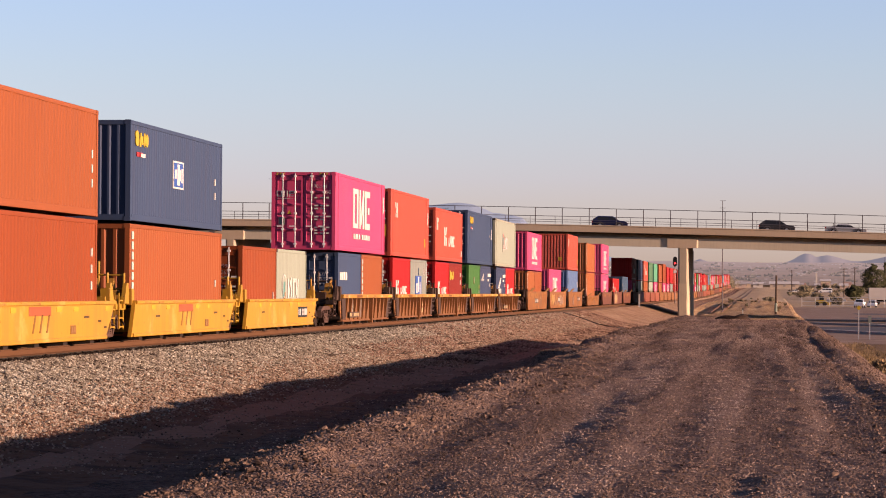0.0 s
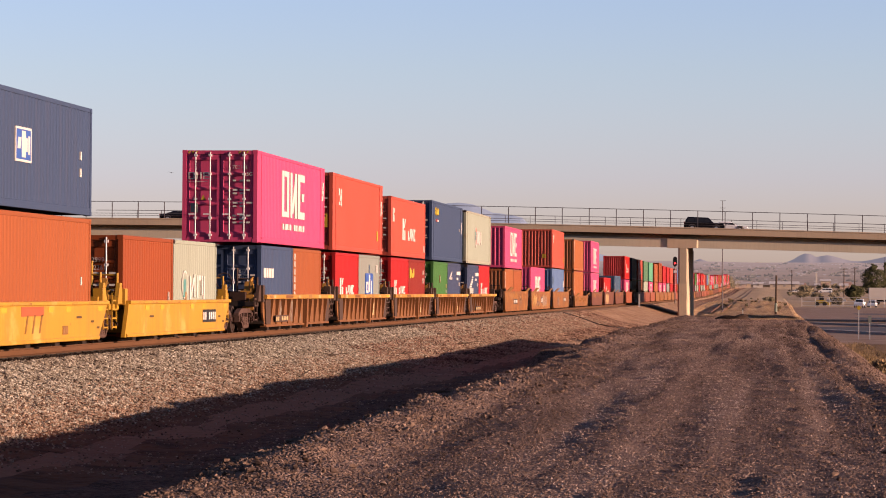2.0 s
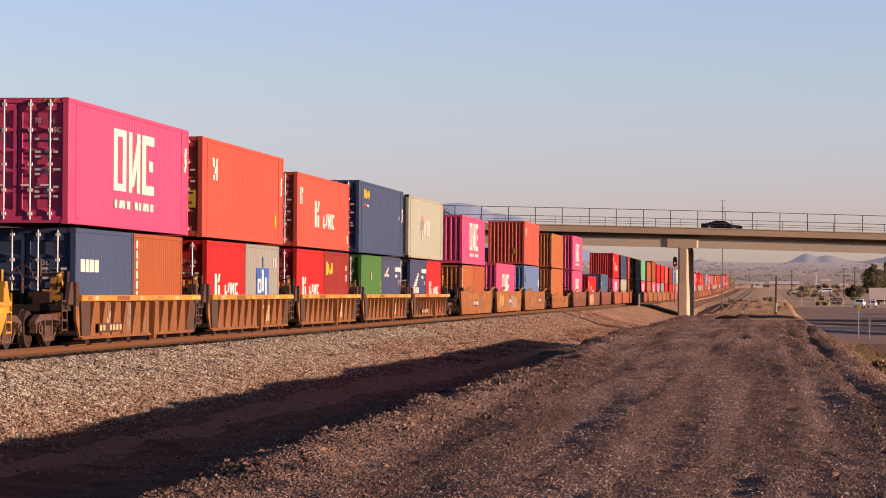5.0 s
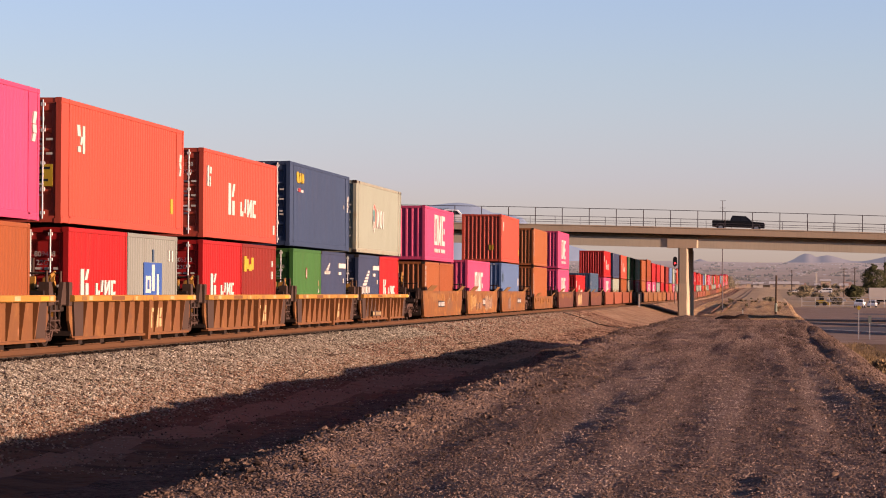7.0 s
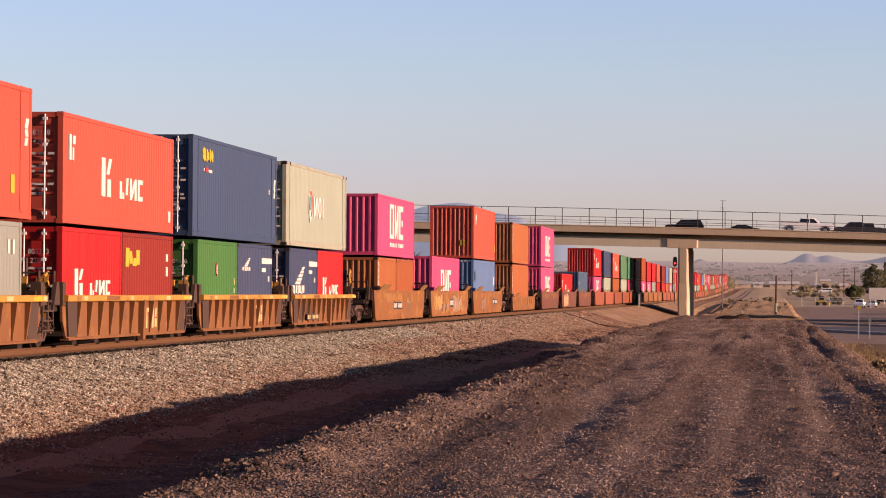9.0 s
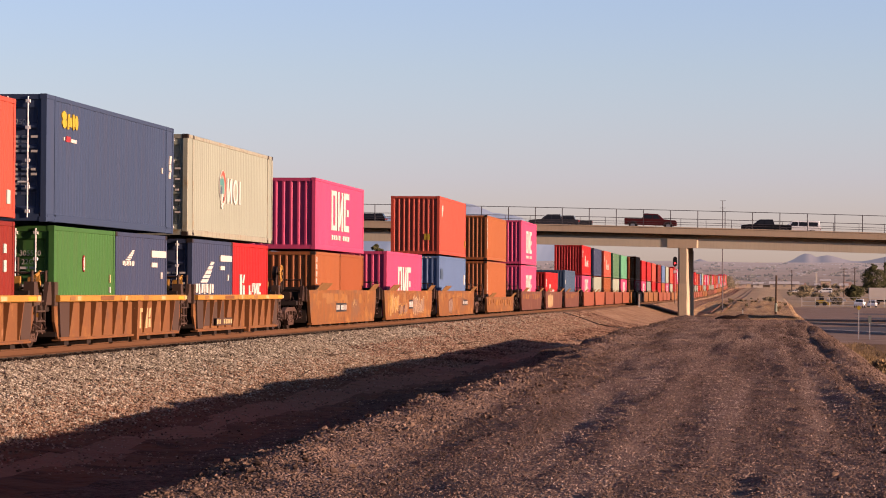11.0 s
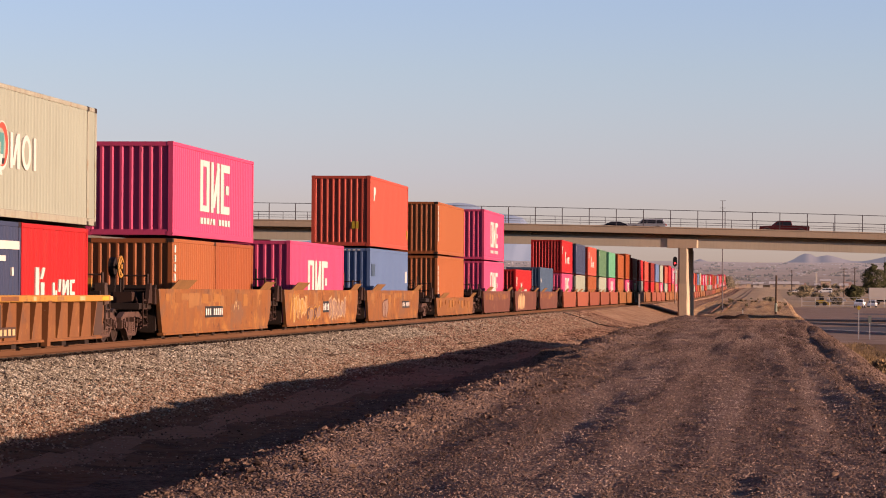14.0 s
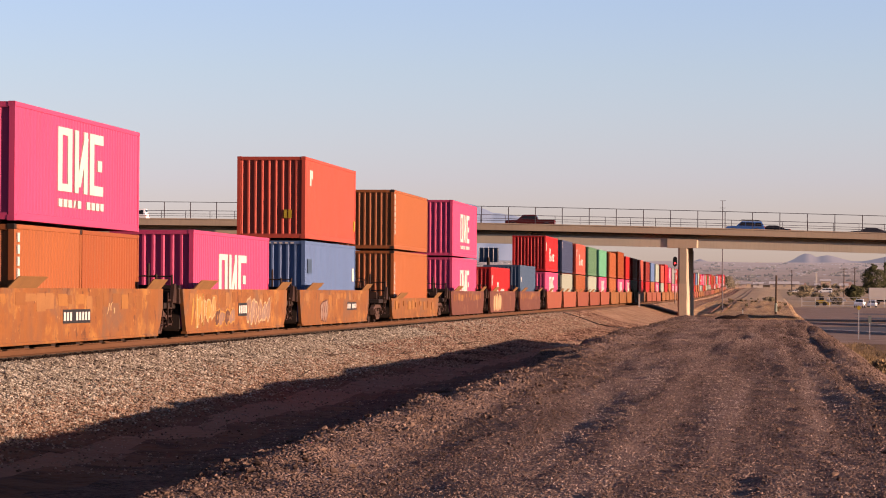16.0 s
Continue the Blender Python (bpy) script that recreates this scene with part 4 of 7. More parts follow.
        for name, make, mm, words in (("end_platform", platform, dark, ""), ("hand_rail", rail_shape, trim, "end hand rail"), ("ladder", ladder, trim, "side ladder"),
                                      ("brake_wheel", wheel, trim, "hand brake wheel on a post")):
            if name == "brake_wheel" and (d > 0 or kind == "smooth"):
                continue
            p = part(name, kept((name, kind, body, gap, d), make, mm), mm, ob, words)
            p.location.y = y
            if name == "hand_rail":
                p = part(name, p.data, mm, ob, words)
                p.location = (-1.85, y, 0)
        if kind == "ribbed" and d < 0:
            def lever():
                s = Shape().prism([(-0.50, 1.0), (-0.40, 1.0), (-0.16, 1.72), (-0.26, 1.72)], 1.04, 1.12, "x").prism([(-0.15, 1.2), (-0.03, 1.15), (-0.42, 1.55), (-0.50, 1.5)], 1.12, 1.17, "x")
                return s.rod((1.08, -0.55, 1.62), (1.08, -0.12, 1.72), 0.04)
            part("brake_lever", kept(("brake_lever",), lever, M["chordyellow"]), M["chordyellow"], ob, "gold-yellow lever and bracket").location.y = y
        if kind in ("ribbed", "yellow"):
            box = kept(("valve_box", d), lambda: Shape().box(0.72, 1.12, *sorted((d * 0.05, d * 0.42)), 0.98, 1.32, 0.03).prism([(d * 0.1, 1.32), (d * 0.36, 1.32), (d * 0.30, 1.62), (d * 0.18, 1.62)], 0.85, 1.0, "x")
                       .box(0.78, 1.18, *sorted((d * 0.46, d * 0.52)), 0.70, 1.20, 0.01), M["chordyellow"])
            part("valve_box", box, M["chordyellow"], ob, "gold-yellow valve box and bracket").location.y = y
        for x in (-1.3, 1.3):
            p = part("guide_post", kept(("guide_post", kind, body, d), lambda: Shape().prism([(d * 0.05, 0.98), (d * 0.6, 0.98), (d * 0.35, 1.5), (d * 0.15, 1.5)], -0.05, 0.05, "x")
                                        .box(-0.12, 0.12, *sorted((-d * 0.2, d * 0.1)), 0.95, top + (0.3 if kind in ("yellow", "ribbed") else 0.02), 0.02), trim), trim, ob, "corner guide for the container")
            p.location = (x, y, 0)
    return ob, gap, long, hw, top


# ---------------------------------------------------------------- the train
TRAIN = []          # (thing, x, y at the start, z over the rail)
WHEELS = []         # wheelsets near enough to be seen turning


def logo(y, z, w, h, color="white"):
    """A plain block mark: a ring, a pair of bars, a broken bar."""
    t = w * 0.09
    a = w * 0.30
    out = [(y, y + t, z, z + h, color), (y + a - t, y + a, z, z + h, color), (y + t, y + a - t, z, z + h * 0.12, color), (y + t, y + a - t, z + h * 0.88, z + h, color)]
    b = y + w * 0.36
    out += [(b, b + t * 0.9, z, z + h, color), (b + w * 0.20, b + w * 0.20 + t * 0.9, z, z + h, color), (b + t * 0.4, b + t * 1.4, z + h * 0.1, z + h * 0.9, color, w * 0.17)]
    c = y + w * 0.69
    out += [(c, c + t * 1.1, z, z + h, color)] + [(c + t * 1.1, y + w, z + h * q, z + h * (q + 0.16), color) for q in (0.0, 0.84)] + [(c + t * 2.0, y + w * 0.97, z + h * 0.40, z + h * 0.58, color)]
    return out


def pink_marks(scale=1.0):
    return logo(3.75, 0.78, 4.4, 1.48 * scale) + [(3.8 + 0.45 * i, 3.8 + 0.45 * i + 0.33, 0.42, 0.60, "white") for i in range(10) if i not in (3, 5)] + [(5.15, 5.3, 0.42, 0.60, "white", 0.12)]


def bars(y, z, widths, h, color="white", gap=0.08):
    out = []
    for w in widths:
        out.append((y, y + w, z, z + h, color))
        y += w + gap
    return out


def block_row(y, z, w, h, color="white"):
    """A row of worn plain blocks: a tall stem with two wedges, then lower stems, slants and a ring."""
    t = w * 0.055
    k = h * 0.58
    a = y + w * 0.42
    out = [(y, y + t * 1.6, z, z + h, color), (y + t * 2.0, y + t * 3.2, z + h * 0.58, z + h, color, w * 0.06), (y + t * 2.4, y + t * 3.9, z, z + h * 0.46, color)]
    out += [(a, a + t, z, z + k * 0.8, color), (a + t * 1.2, a + t * 2.0, z, z + k * 0.3, color), (a + t * 2.6, a + t * 3.5, z + k * 0.2, z + k, color, t * 0.4)]
    b = a + t * 4.5
    out += [(b, b + t * 0.9, z, z + k, color), (b + t * 2.1, b + t * 3.0, z, z + k, color), (b + t * 0.3, b + t * 1.2, z + k * 0.1, z + k * 0.9, color, t * 1.5)]
    c = b + t * 3.5
    return out + [(c, c + t * 0.9, z, z + k, color), (c + t * 0.9, c + t * 2.3, z, z + k * 0.22, color), (c + t * 0.9, c + t * 2.3, z + k * 0.78, z + k, color)]


def line_marks():
    """White maker's block marks on the red boxes."""
    return block_row(3.8, 0.76, 4.6, 0.95) + [(0.55, 0.75, 1.5, 2.1, "white"), (0.85, 1.0, 1.5, 1.8, "white"), (0.85, 1.1, 1.88, 2.08, "white", 0.06)]


def small_line_marks():
    return block_row(1.2, 1.0, 3.6, 0.62)


def wing_marks(y=1.2, z=1.35, w=1.9, h=0.64):
    """A leaning stack of bars that narrows upwards, a row of small shapes under it, and two bars beside it."""
    out = []
    for k, (a, b) in enumerate(((0.0, 0.52), (0.16, 0.66), (0.34, 0.76), (0.52, 0.86), (0.70, 0.95))):
        out.append((y + w * a, y + w * b, z + h * k / 5, z + h * (k + 0.78) / 5, "white", w * 0.13))
    for k, (a, b, lean) in enumerate(((-0.35, -0.2, 0.04), (-0.12, -0.02, -0.05), (0.06, 0.2, 0.06), (0.28, 0.36, 0), (0.44, 0.6, -0.04), (0.68, 0.78, 0.05), (0.86, 1.0, 0))):
        out.append((y + w * a, y + w * b, z - h * (0.52 if k % 2 else 0.46), z - h * 0.06, "white", lean))
    return out + [(4.15, 5.9, 1.99, 2.17, "white"), (4.15, 4.8, 1.73, 1.85, "white"), (5.3, 5.45, 1.42, 1.6, "white")]


def swell_marks(y, z):
    """A row of swollen yellow shapes."""
    return [(y, y + 0.42, z + 0.17, z + 0.40, "yellowmark", "oval"), (y + 0.02, y + 0.44, z, z + 0.24, "yellowmark", "oval"), (y + 0.50, y + 0.66, z, z + 0.36, "yellowmark", 0.08), (y + 0.72, y + 0.94, z + 0.06, z + 0.28, "yellowmark", -0.06),
            (y + 0.98, y + 1.18, z, z + 0.38, "yellowmark", "oval"), (y + 1.20, y + 1.52, z + 0.02, z + 0.36, "yellowmark", "oval")]


def code_marks(n, h=2.4):
    return [(0.28, 0.46, h - 0.26 * i - 0.2, h - 0.26 * i, "white") for i in range(n)]


ID = {"one": ((0.25, 2.35, 0.17, "702101"), (0.62, 2.13, 0.17, "L5G1")), "k": ((0.25, 2.05, 0.17, "183128"), (0.35, 1.84, 0.17, "42G0")),
      "k20": ((0.25, 1.95, 0.17, "805373"), (0.30, 1.74, 0.17, "22G1")), "nyk": ((0.25, 1.7, 0.17, "36771"), (0.30, 1.5, 0.17, "22G1")),
      "gr": ((0.25, 1.9, 0.17, "305510"), (0.30, 1.7, 0.17, "22G1")), "mol": ((0.25, 2.3, 0.17, "420"),), "w5": ((0.25, 2.35, 0.17, "11190"), (0.35, 2.14, 0.17, "45G1")),
      "k5": ((0.25, 1.9, 0.17, "809488"), (0.30, 1.7, 0.17, "22G1"))}


def load(y, z, spec):
    length, height, color, label, *rest = spec
    ob = container(length, height, color, label, *rest, near=y < 415)
    TRAIN.append((ob, TRACK_X, y, z))
    return z + height + 0.07


STD, HC = 2.591, 2.896
C20, C40, C45 = 6.058, 12.192, 13.716


def well(kind, body, front, long, gap, label, group, lower=(), upper=None, at=0.6, floor=0.20, first=False, last=False, turning=False):
    ob, gap, long, hw, top = well_car(kind, body, long, gap, label, group)
    axles = bogie(ob, -gap / 2 if not first else -1.3)
    if last:
        axles += bogie(ob, long + 1.3)
    if turning:
        WHEELS.extend(axles)
    TRAIN.append((ob, TRACK_X, front, 0.0))
    y = front + at
    z = floor
    for k, spec in enumerate(lower):
        z = load(y, floor, spec)
        y += spec[0] + 0.07
    if upper:
        load(front + at - (0.76 if upper[0] > 13 else 0) + random.uniform(-0.03, 0.03), z, upper)
    return ob, hw


def plate(ob, hw, y0, z0, w, h, cells, back="blackmark", ink="white"):
    """A black number panel with unreadable white bars."""
    p = part("number_panel", Shape().box(hw - 0.02, hw + 0.008, y0, y0 + w, z0, z0 + h), M[back], ob, "dark number panel with pale marks")
    for i in range(cells):
        if i == cells // 2 - 1 and cells > 5:
            continue
        part("mark", Shape().box(hw + 0.008, hw + 0.012, y0 + w * (i + 0.2) / cells, y0 + w * (i + 0.8) / cells, z0 + h * 0.2, z0 + h * 0.8), M[ink], p)


def train():
    g = "yellow well cars"
    lab = "yellow articulated container well car with bright paint"
    w1, hw = well("yellow", "wellyellow", 54.7, 13.3, 2.3, lab, g, [(C40, HC, "brown", "brown-red forty-foot container with faded paint", "wall", [(11.6, 11.7, 1.2 + 0.4 * i, 1.4 + 0.4 * i, "white") for i in range(3)])],
                  (C40, STD, "orange", "orange forty-foot container with faint marks", "wall", [(11.55, 11.65, 0.7 + 0.35 * i, 0.9 + 0.35 * i, "white") for i in range(3)]), 0.4, 0.13, turning=True)
    w2, hw = well("yellow", "wellyellow", 70.3, 13.3, 2.3, lab, g, [(C40, HC, "orange", "orange forty-foot container with white code marks", "wall", code_marks(6, 2.7) + [(11.2, 11.3, 1.3, 1.5, "white")])],
                  (C40, STD, "slate", "dark slate-blue forty-foot container with yellow and white marks", "wall",
                   swell_marks(0.55, 1.95) + bars(0.7, 1.68, (0.3, 0.35), 0.12, "redmark") + bars(1.2, 1.68, (0.5,), 0.1)
                   + [(5.2, 6.55, 1.02, 1.78, "white"), (5.27, 6.48, 1.07, 1.73, "bluemark"), (5.72, 6.05, 1.12, 1.70, "white"), (5.35, 5.6, 1.3, 1.55, "white", 0.08), (6.05, 6.2, 1.25, 1.55, "white"), (6.25, 6.4, 1.2, 1.6, "white"), (11.0, 11.12, 0.9, 1.1, "white"), (11.0, 11.12, 1.3, 1.5, "white")]), 0.5, 0.13, turning=True)
    w3, hw = well("yellow", "wellyellow", 85.9, 13.3, 2.3, lab, g, [
        (C20, STD, "brown", "brown-red twenty-foot container with closed doors", "door", [(5.5, 5.58, 0.9, 1.15, "white")], ((0.25, 1.9, 0.17, "29998"), (0.3, 1.7, 0.17, "2261"))),
        (C20, STD, "cream", "cream twenty-foot container with faded white marks", "wall", [(1.15, 1.95, 0.95, 1.75, "white", "oval"), (1.2, 1.9, 1.0, 1.7, "cream", "oval"), (1.3, 1.6, 1.0, 1.5, "teal", 0.06), (1.55, 1.75, 0.9, 1.15, "flap")] + [(2.2, 2.38, 0.95, 1.6, "white"), (2.8, 2.95, 1.0, 1.65, "white"), (2.3, 2.45, 1.0, 1.55, "white", 0.38), (3.2, 3.38, 0.98, 1.62, "white"), (3.4, 3.75, 1.48, 1.62, "white", 0.05), (3.85, 4.0, 1.05, 1.62, "white"), (4.1, 4.28, 0.95, 1.6, "white", 0.06)])], None, 0.5, 0.13, last=True, turning=True)
    for ob, y in ((w1, 5.2), (w2, 5.3)):
        part("marking", Shape().box(hw - 0.02, hw + 0.006, y, y + 1.9, 0.74, 0.95), M["fadedred"], ob)
        for i in range(3):
            part("marking", Shape().prism([(y + 0.3 + 0.6 * i, 0.36), (y + 0.42 + 0.6 * i, 0.36), (y + 0.62 + 0.6 * i, 0.76), (y + 0.5 + 0.6 * i, 0.76)], hw - 0.02, hw + 0.006, "x"), M["fadedbrown"], ob)
    for ob in (w1, w2, w3):
        plate(ob, hw, 9.3 if ob is w3 else 8.9, 0.42 if ob is w3 else 0.30, 1.9 if ob is w3 else 0.5, 0.36 if ob is w3 else 0.2, 7 if ob is w3 else 2, *(() if ob is w3 else ("fadedbrown", "flap")))
        for y, w in ((0.9, 0.7), (2.6, 0.6), (4.4, 1.6), (9.6, 0.5), (11.2, 0.8)):
            part("marking", Shape().box(hw + 0.03, hw + 0.054, y, y + w, 0.985, 1.03), M["chordyellow"], ob)
        for y in (1.9, 3.7, 7.6, 9.2, 12.3):
            part("reflector", Shape().box(hw - 0.02, hw + 0.006, y, y + 0.45, 0.82, 0.93), M["yellowmark"], ob, "bright yellow reflector strip")
        for y, w, z in ((2.4, 0.5, 0.62), (10.2, 0.5, 0.66), (11.6, 0.3, 0.55), (12.2, 0.25, 0.4)):
            part("marking", Shape().box(hw - 0.02, hw + 0.005, y, y + w, z, z + 0.05), M["endpanel"], ob)

    g, lab = "brown ribbed well cars", "brown ribbed container well car with a faded yellow top chord"
    rows = [
        (105.4, [(C20, STD, "slate", "dark slate twenty-foot container with a white mark", "door", bars(0.5, 1.55, (0.4, 0.3, 0.45, 0.4), 0.3), ID["nyk"]),
                 (C20, STD, "orange", "orange twenty-foot container with white code marks", "wall", code_marks(7))],
         (C45, 2.95, "pink", "magenta forty-five-foot container with white block marks", "door", logo(4.6, 0.95, 4.6, 1.55) + [(4.7 + 0.45 * i, 4.95 + 0.45 * i + 0.1 * (i % 2), 0.52, 0.72, "white", (0, 0.1, -0.06)[i % 3]) for i in range(10) if i != 4] + [(13.05, 13.3, 2.15, 2.42, "white", 0.12), (13.1, 13.4, 1.95, 2.13, "white", -0.05), (13.0, 13.25, 1.75, 1.93, "white", 0.1)], ID["one"])),
        (121.05, [(C20, STD, "red", "red twenty-foot container with white block marks", "door", small_line_marks(), ID["k5"]),
                  (C20, STD, "grey", "grey twenty-foot container with a blue and white mark", "wall", [(1.9, 4.1, 0.85, 1.85, "bluemark"), (2.85, 3.2, 1.1, 1.8, "white"), (2.1, 2.3, 1.05, 1.5, "white"), (2.3, 2.6, 1.05, 1.15, "white"), (2.3, 2.6, 1.4, 1.5, "white"), (2.55, 2.72, 1.05, 1.5, "white"), (3.45, 3.7, 1.0, 1.55, "white"), (2.92, 3.1, 1.87, 2.2, "steel"), (4.9, 5.05, 1.9, 2.2, "white"), (5.3, 5.45, 1.9, 2.2, "white")])],
         (C45, 2.91, "redorange", "red-orange forty-five-foot container with a small white mark", "door", [(1.55, 1.85, 2.1, 2.36, "white", -0.08), (1.6, 1.85, 1.72, 1.86, "white"), (1.8, 1.98, 1.9, 2.1, "white", 0.1), (2.05, 2.25, 1.7, 2.36, "white"), (12.0, 12.3, 0.55, 0.95, "yellowmark"), (13.1, 13.35, 2.0, 2.22, "white", 0.1), (13.15, 13.4, 1.82, 1.98, "white", -0.06), (13.08, 13.3, 1.62, 1.8, "white", 0.08)], ID["w5"])),
        (136.8, [(C20, STD, "red", "red twenty-foot container with white block marks", "door", small_line_marks(), ID["k20"]),
                 (C20, STD, "maroon", "maroon twenty-foot container with a yellow mark", "wall", [(0.35, 0.75, 1.72, 2.2, "yellowmark", 0.04), (0.8, 1.15, 1.8, 2.12, "yellowmark", -0.06), (1.15, 1.6, 1.74, 1.95, "yellowmark", 0.1), (1.55, 1.95, 1.78, 2.16, "yellowmark")] + [(5.2, 5.4, 1.9, 2.1, "white"), (5.2, 5.4, 1.5, 1.75, "white")])],
         (C40, STD, "redorange", "red forty-foot container with large white marks", "door", line_marks() + [(11.5, 11.75, 0.3, 0.6, "white")], ID["k"])),
        (152.4, [(C20, STD, "green", "green twenty-foot container with a small mark", "door", [(2.75, 2.95, 1.55, 1.95, "redmark", "oval"), (2.8, 2.9, 1.6, 1.9, "white"), (5.5, 5.6, 1.05, 1.2, "white"), (5.5, 5.6, 1.3, 1.5, "chordpale")], ID["gr"]),
                 (C20, STD, "navy", "navy twenty-foot container with a small white wing mark", "wall", wing_marks(1.1, 1.88, 0.95, 0.28))],
         (C45, HC, "slate", "dark slate-blue forty-five-foot container with a yellow mark", "door", swell_marks(1.4, 2.2) + [(1.55, 1.65, 1.92, 2.0, "white"), (1.75, 2.15, 1.9, 2.03, "redmark", 0.05), (2.25, 2.75, 1.9, 1.98, "white")] + [(13.12, 13.35, 1.9, 2.12, "white", 0.1), (13.15, 13.4, 1.7, 1.88, "white", -0.06), (13.08, 13.28, 1.5, 1.68, "white", 0.08), (12.2, 12.3, 1.6, 1.75, "white")], ((0.25, 2.2, 0.17, "12506"),))),
        (167.95, [(C20, STD, "navy", "navy twenty-foot container with a white wing mark", "door", wing_marks(), ((0.3, 1.3, 0.2, "17"),)),
                  (C20, STD, "red", "red twenty-foot container with white block marks", "wall", small_line_marks())],
         (C45, 2.86, "cream", "cream forty-five-foot container with a round emblem", "door", [(4.66, 5.72, 1.00, 2.06, "white", "oval"), (4.74, 5.68, 1.08, 2.03, "redorange", "oval"), (4.68, 5.48, 1.10, 1.90, "cream", "oval"), (4.76, 5.36, 1.60, 1.80, "teal"), (4.80, 5.02, 1.34, 1.56, "steel"), (5.06, 5.28, 1.24, 1.6, "teal", 0.06), (4.95, 5.18, 1.12, 1.34, "white", 0.08), (5.15, 5.35, 1.14, 1.26, "blackmark", 0.05), (4.98, 5.22, 0.90, 1.02, "white", -0.08)]
          + [(5.85, 6.05, 1.08, 1.85, "white"), (6.40, 6.62, 1.08, 1.85, "white"), (6.0, 6.2, 1.15, 1.80, "white", 0.34), (6.78, 7.56, 1.08, 1.85, "white", "oval"), (6.97, 7.37, 1.2, 1.73, "cream", "oval"), (7.78, 7.98, 1.1, 1.82, "white")], ID["mol"]))]
    for i, (y, low, up) in enumerate(rows):
        ob, hw = well("ribbed", "wellbrown", y, 13.9, 1.75, lab, g, low, up, 0.6, first=i == 0, last=i == 4, turning=True)
        for k, (y, w, c) in enumerate(((0.6, 0.5, "flap"), (1.3, 0.35, "chordpale"), (3.6, 1.4, "wellbrown"), (6.2, 0.25, "chordpale"), (8.3, 0.6, "flap"), (10.4, 0.5, "chordpale"), (12.6, 0.7, "yellowmark"), (13.4, 0.3, "chordpale"))):
            part("reflector_strip", Shape().box(hw + 0.05, hw + 0.074, y + 0.1 * i, y + w + 0.1 * i, 1.075, 1.175), M[c], ob)
        if i in (1, 2, 3):
            for y0, y1, z0, z1, lean in ((8.75, 8.97, 0.34, 0.76, 0.0), (8.5, 9.2, 0.76, 0.86, 0.0), (9.5, 9.72, 0.34, 0.86, 0.05), (9.85, 10.1, 0.36, 0.58, 0.0), (9.85, 10.05, 0.62, 0.86, 0.12)):
                part("marking", Shape().prism([(y0, z0), (y1, z0), (y1 + lean, z1), (y0 + lean, z1)], hw - 0.12, hw - 0.082, "x"), M["chordpale"], ob, "pale worn stencil mark")
        else:
            plate(ob, hw, 3.0 if i == 4 else 2.0, 0.3, 2.4, 0.22, 7, "endpanel", "chordpale")
            for y0, y1, mm, words in (((1.3, 4.6, "endpanel", "grimy dark panel"),) if i == 4 else ((5.3, 5.9, "oldpaint", "pale peeling paint"), (6.9, 7.5, "oldpaint", "pale peeling paint"), (3.2, 3.7, "oldpaint", "pale peeling paint"))):
                part("worn_panel", Shape().prism([(y0, 0.30), (y1, 0.30), (y1 - 0.05, 1.0), (y0 + 0.05, 0.98)], hw - 0.12, hw - 0.084, "x"), M[mm], ob, words)

    g, lab = "rust-orange well cars", "rust-orange smooth-sided container well car with graffiti and wear"
    a, hw = well("smooth", "wellrust", 187.4, 16.9, 2.5, lab, g, [(C20, STD, "tan", "orange twenty-foot container with white code marks", "wall", code_marks(4)), (C20, STD, "orange", "plain orange twenty-foot steel container", "wall", [(5.3, 5.5, 0.3, 0.5, "white")])],
                 (C40, STD, "pink", "magenta forty-foot container with white block marks", "wall", pink_marks()), 3.0, 0.16, first=True, turning=True)
    b, hw = well("smooth", "wellrust", 206.8, 16.9, 2.5, lab, g, [(C40, HC, "pink", "magenta forty-foot container with white block marks", "wall", pink_marks())], None, 2.8, 0.15, turning=True)
    c, hw = well("smooth", "wellrust", 226.2, 16.9, 2.5, lab, g, [(C40, HC, "blue", "faded light blue forty-foot container", "wall", [(0.6, 1.5, 1.75, 2.25, "steel"), (11.3, 11.8, 1.5, 2.0, "white")])],
                 (C40, HC, "redorange", "red-orange forty-foot container with a small white mark", "wall", [(1.0, 1.3, 1.9, 2.45, "white"), (1.35, 1.6, 2.15, 2.45, "white"), (11.7, 11.95, 0.5, 0.9, "yellowmark")]), 2.8, 0.2, last=True, turning=True)
    rim = Shape()
    for i in range(18):
        p, q = (Vector((0.58, -0.45 + 0.27 * math.cos(k), 1.93 + 0.27 * math.sin(k))) for k in (math.pi * i / 9, math.pi * (i + 1) / 9))
        rim.rod(p, q, 0.03, 6)
        if i % 3 == 0:
            rim.rod((0.55, -0.45, 1.93), p, 0.028, 6)
    rim.rod((0.50, -0.45, 1.93), (0.62, -0.45, 1.93), 0.07, 10)
    part("brake_wheel", rim, M["chordyellow"], a, "rusty orange hand brake wheel")
    post = Shape().rod((0.30, -0.45, 1.93), (0.44, -0.45, 1.93), 0.25, 14).rod((0.44, -0.45, 1.93), (0.52, -0.45, 1.93), 0.06, 8)
    post.box(0.32, 0.44, -0.52, -0.38, 0.97, 1.75, 0.01).rod((0.58, -0.47, 0.97), (0.58, -0.47, 1.60), 0.025, 6)
    part("brake_post", post, M["iron"], a, "black brake gear housing on a post")
    plate(a, hw, 6.2, 0.55, 2.6, 0.32, 9)
    plate(b, hw, 8.2, 0.55, 1.4, 0.4, 4)
    plate(c, hw, 11.0, 0.6, 2.4, 0.3, 8)
    rng = random.Random(5)
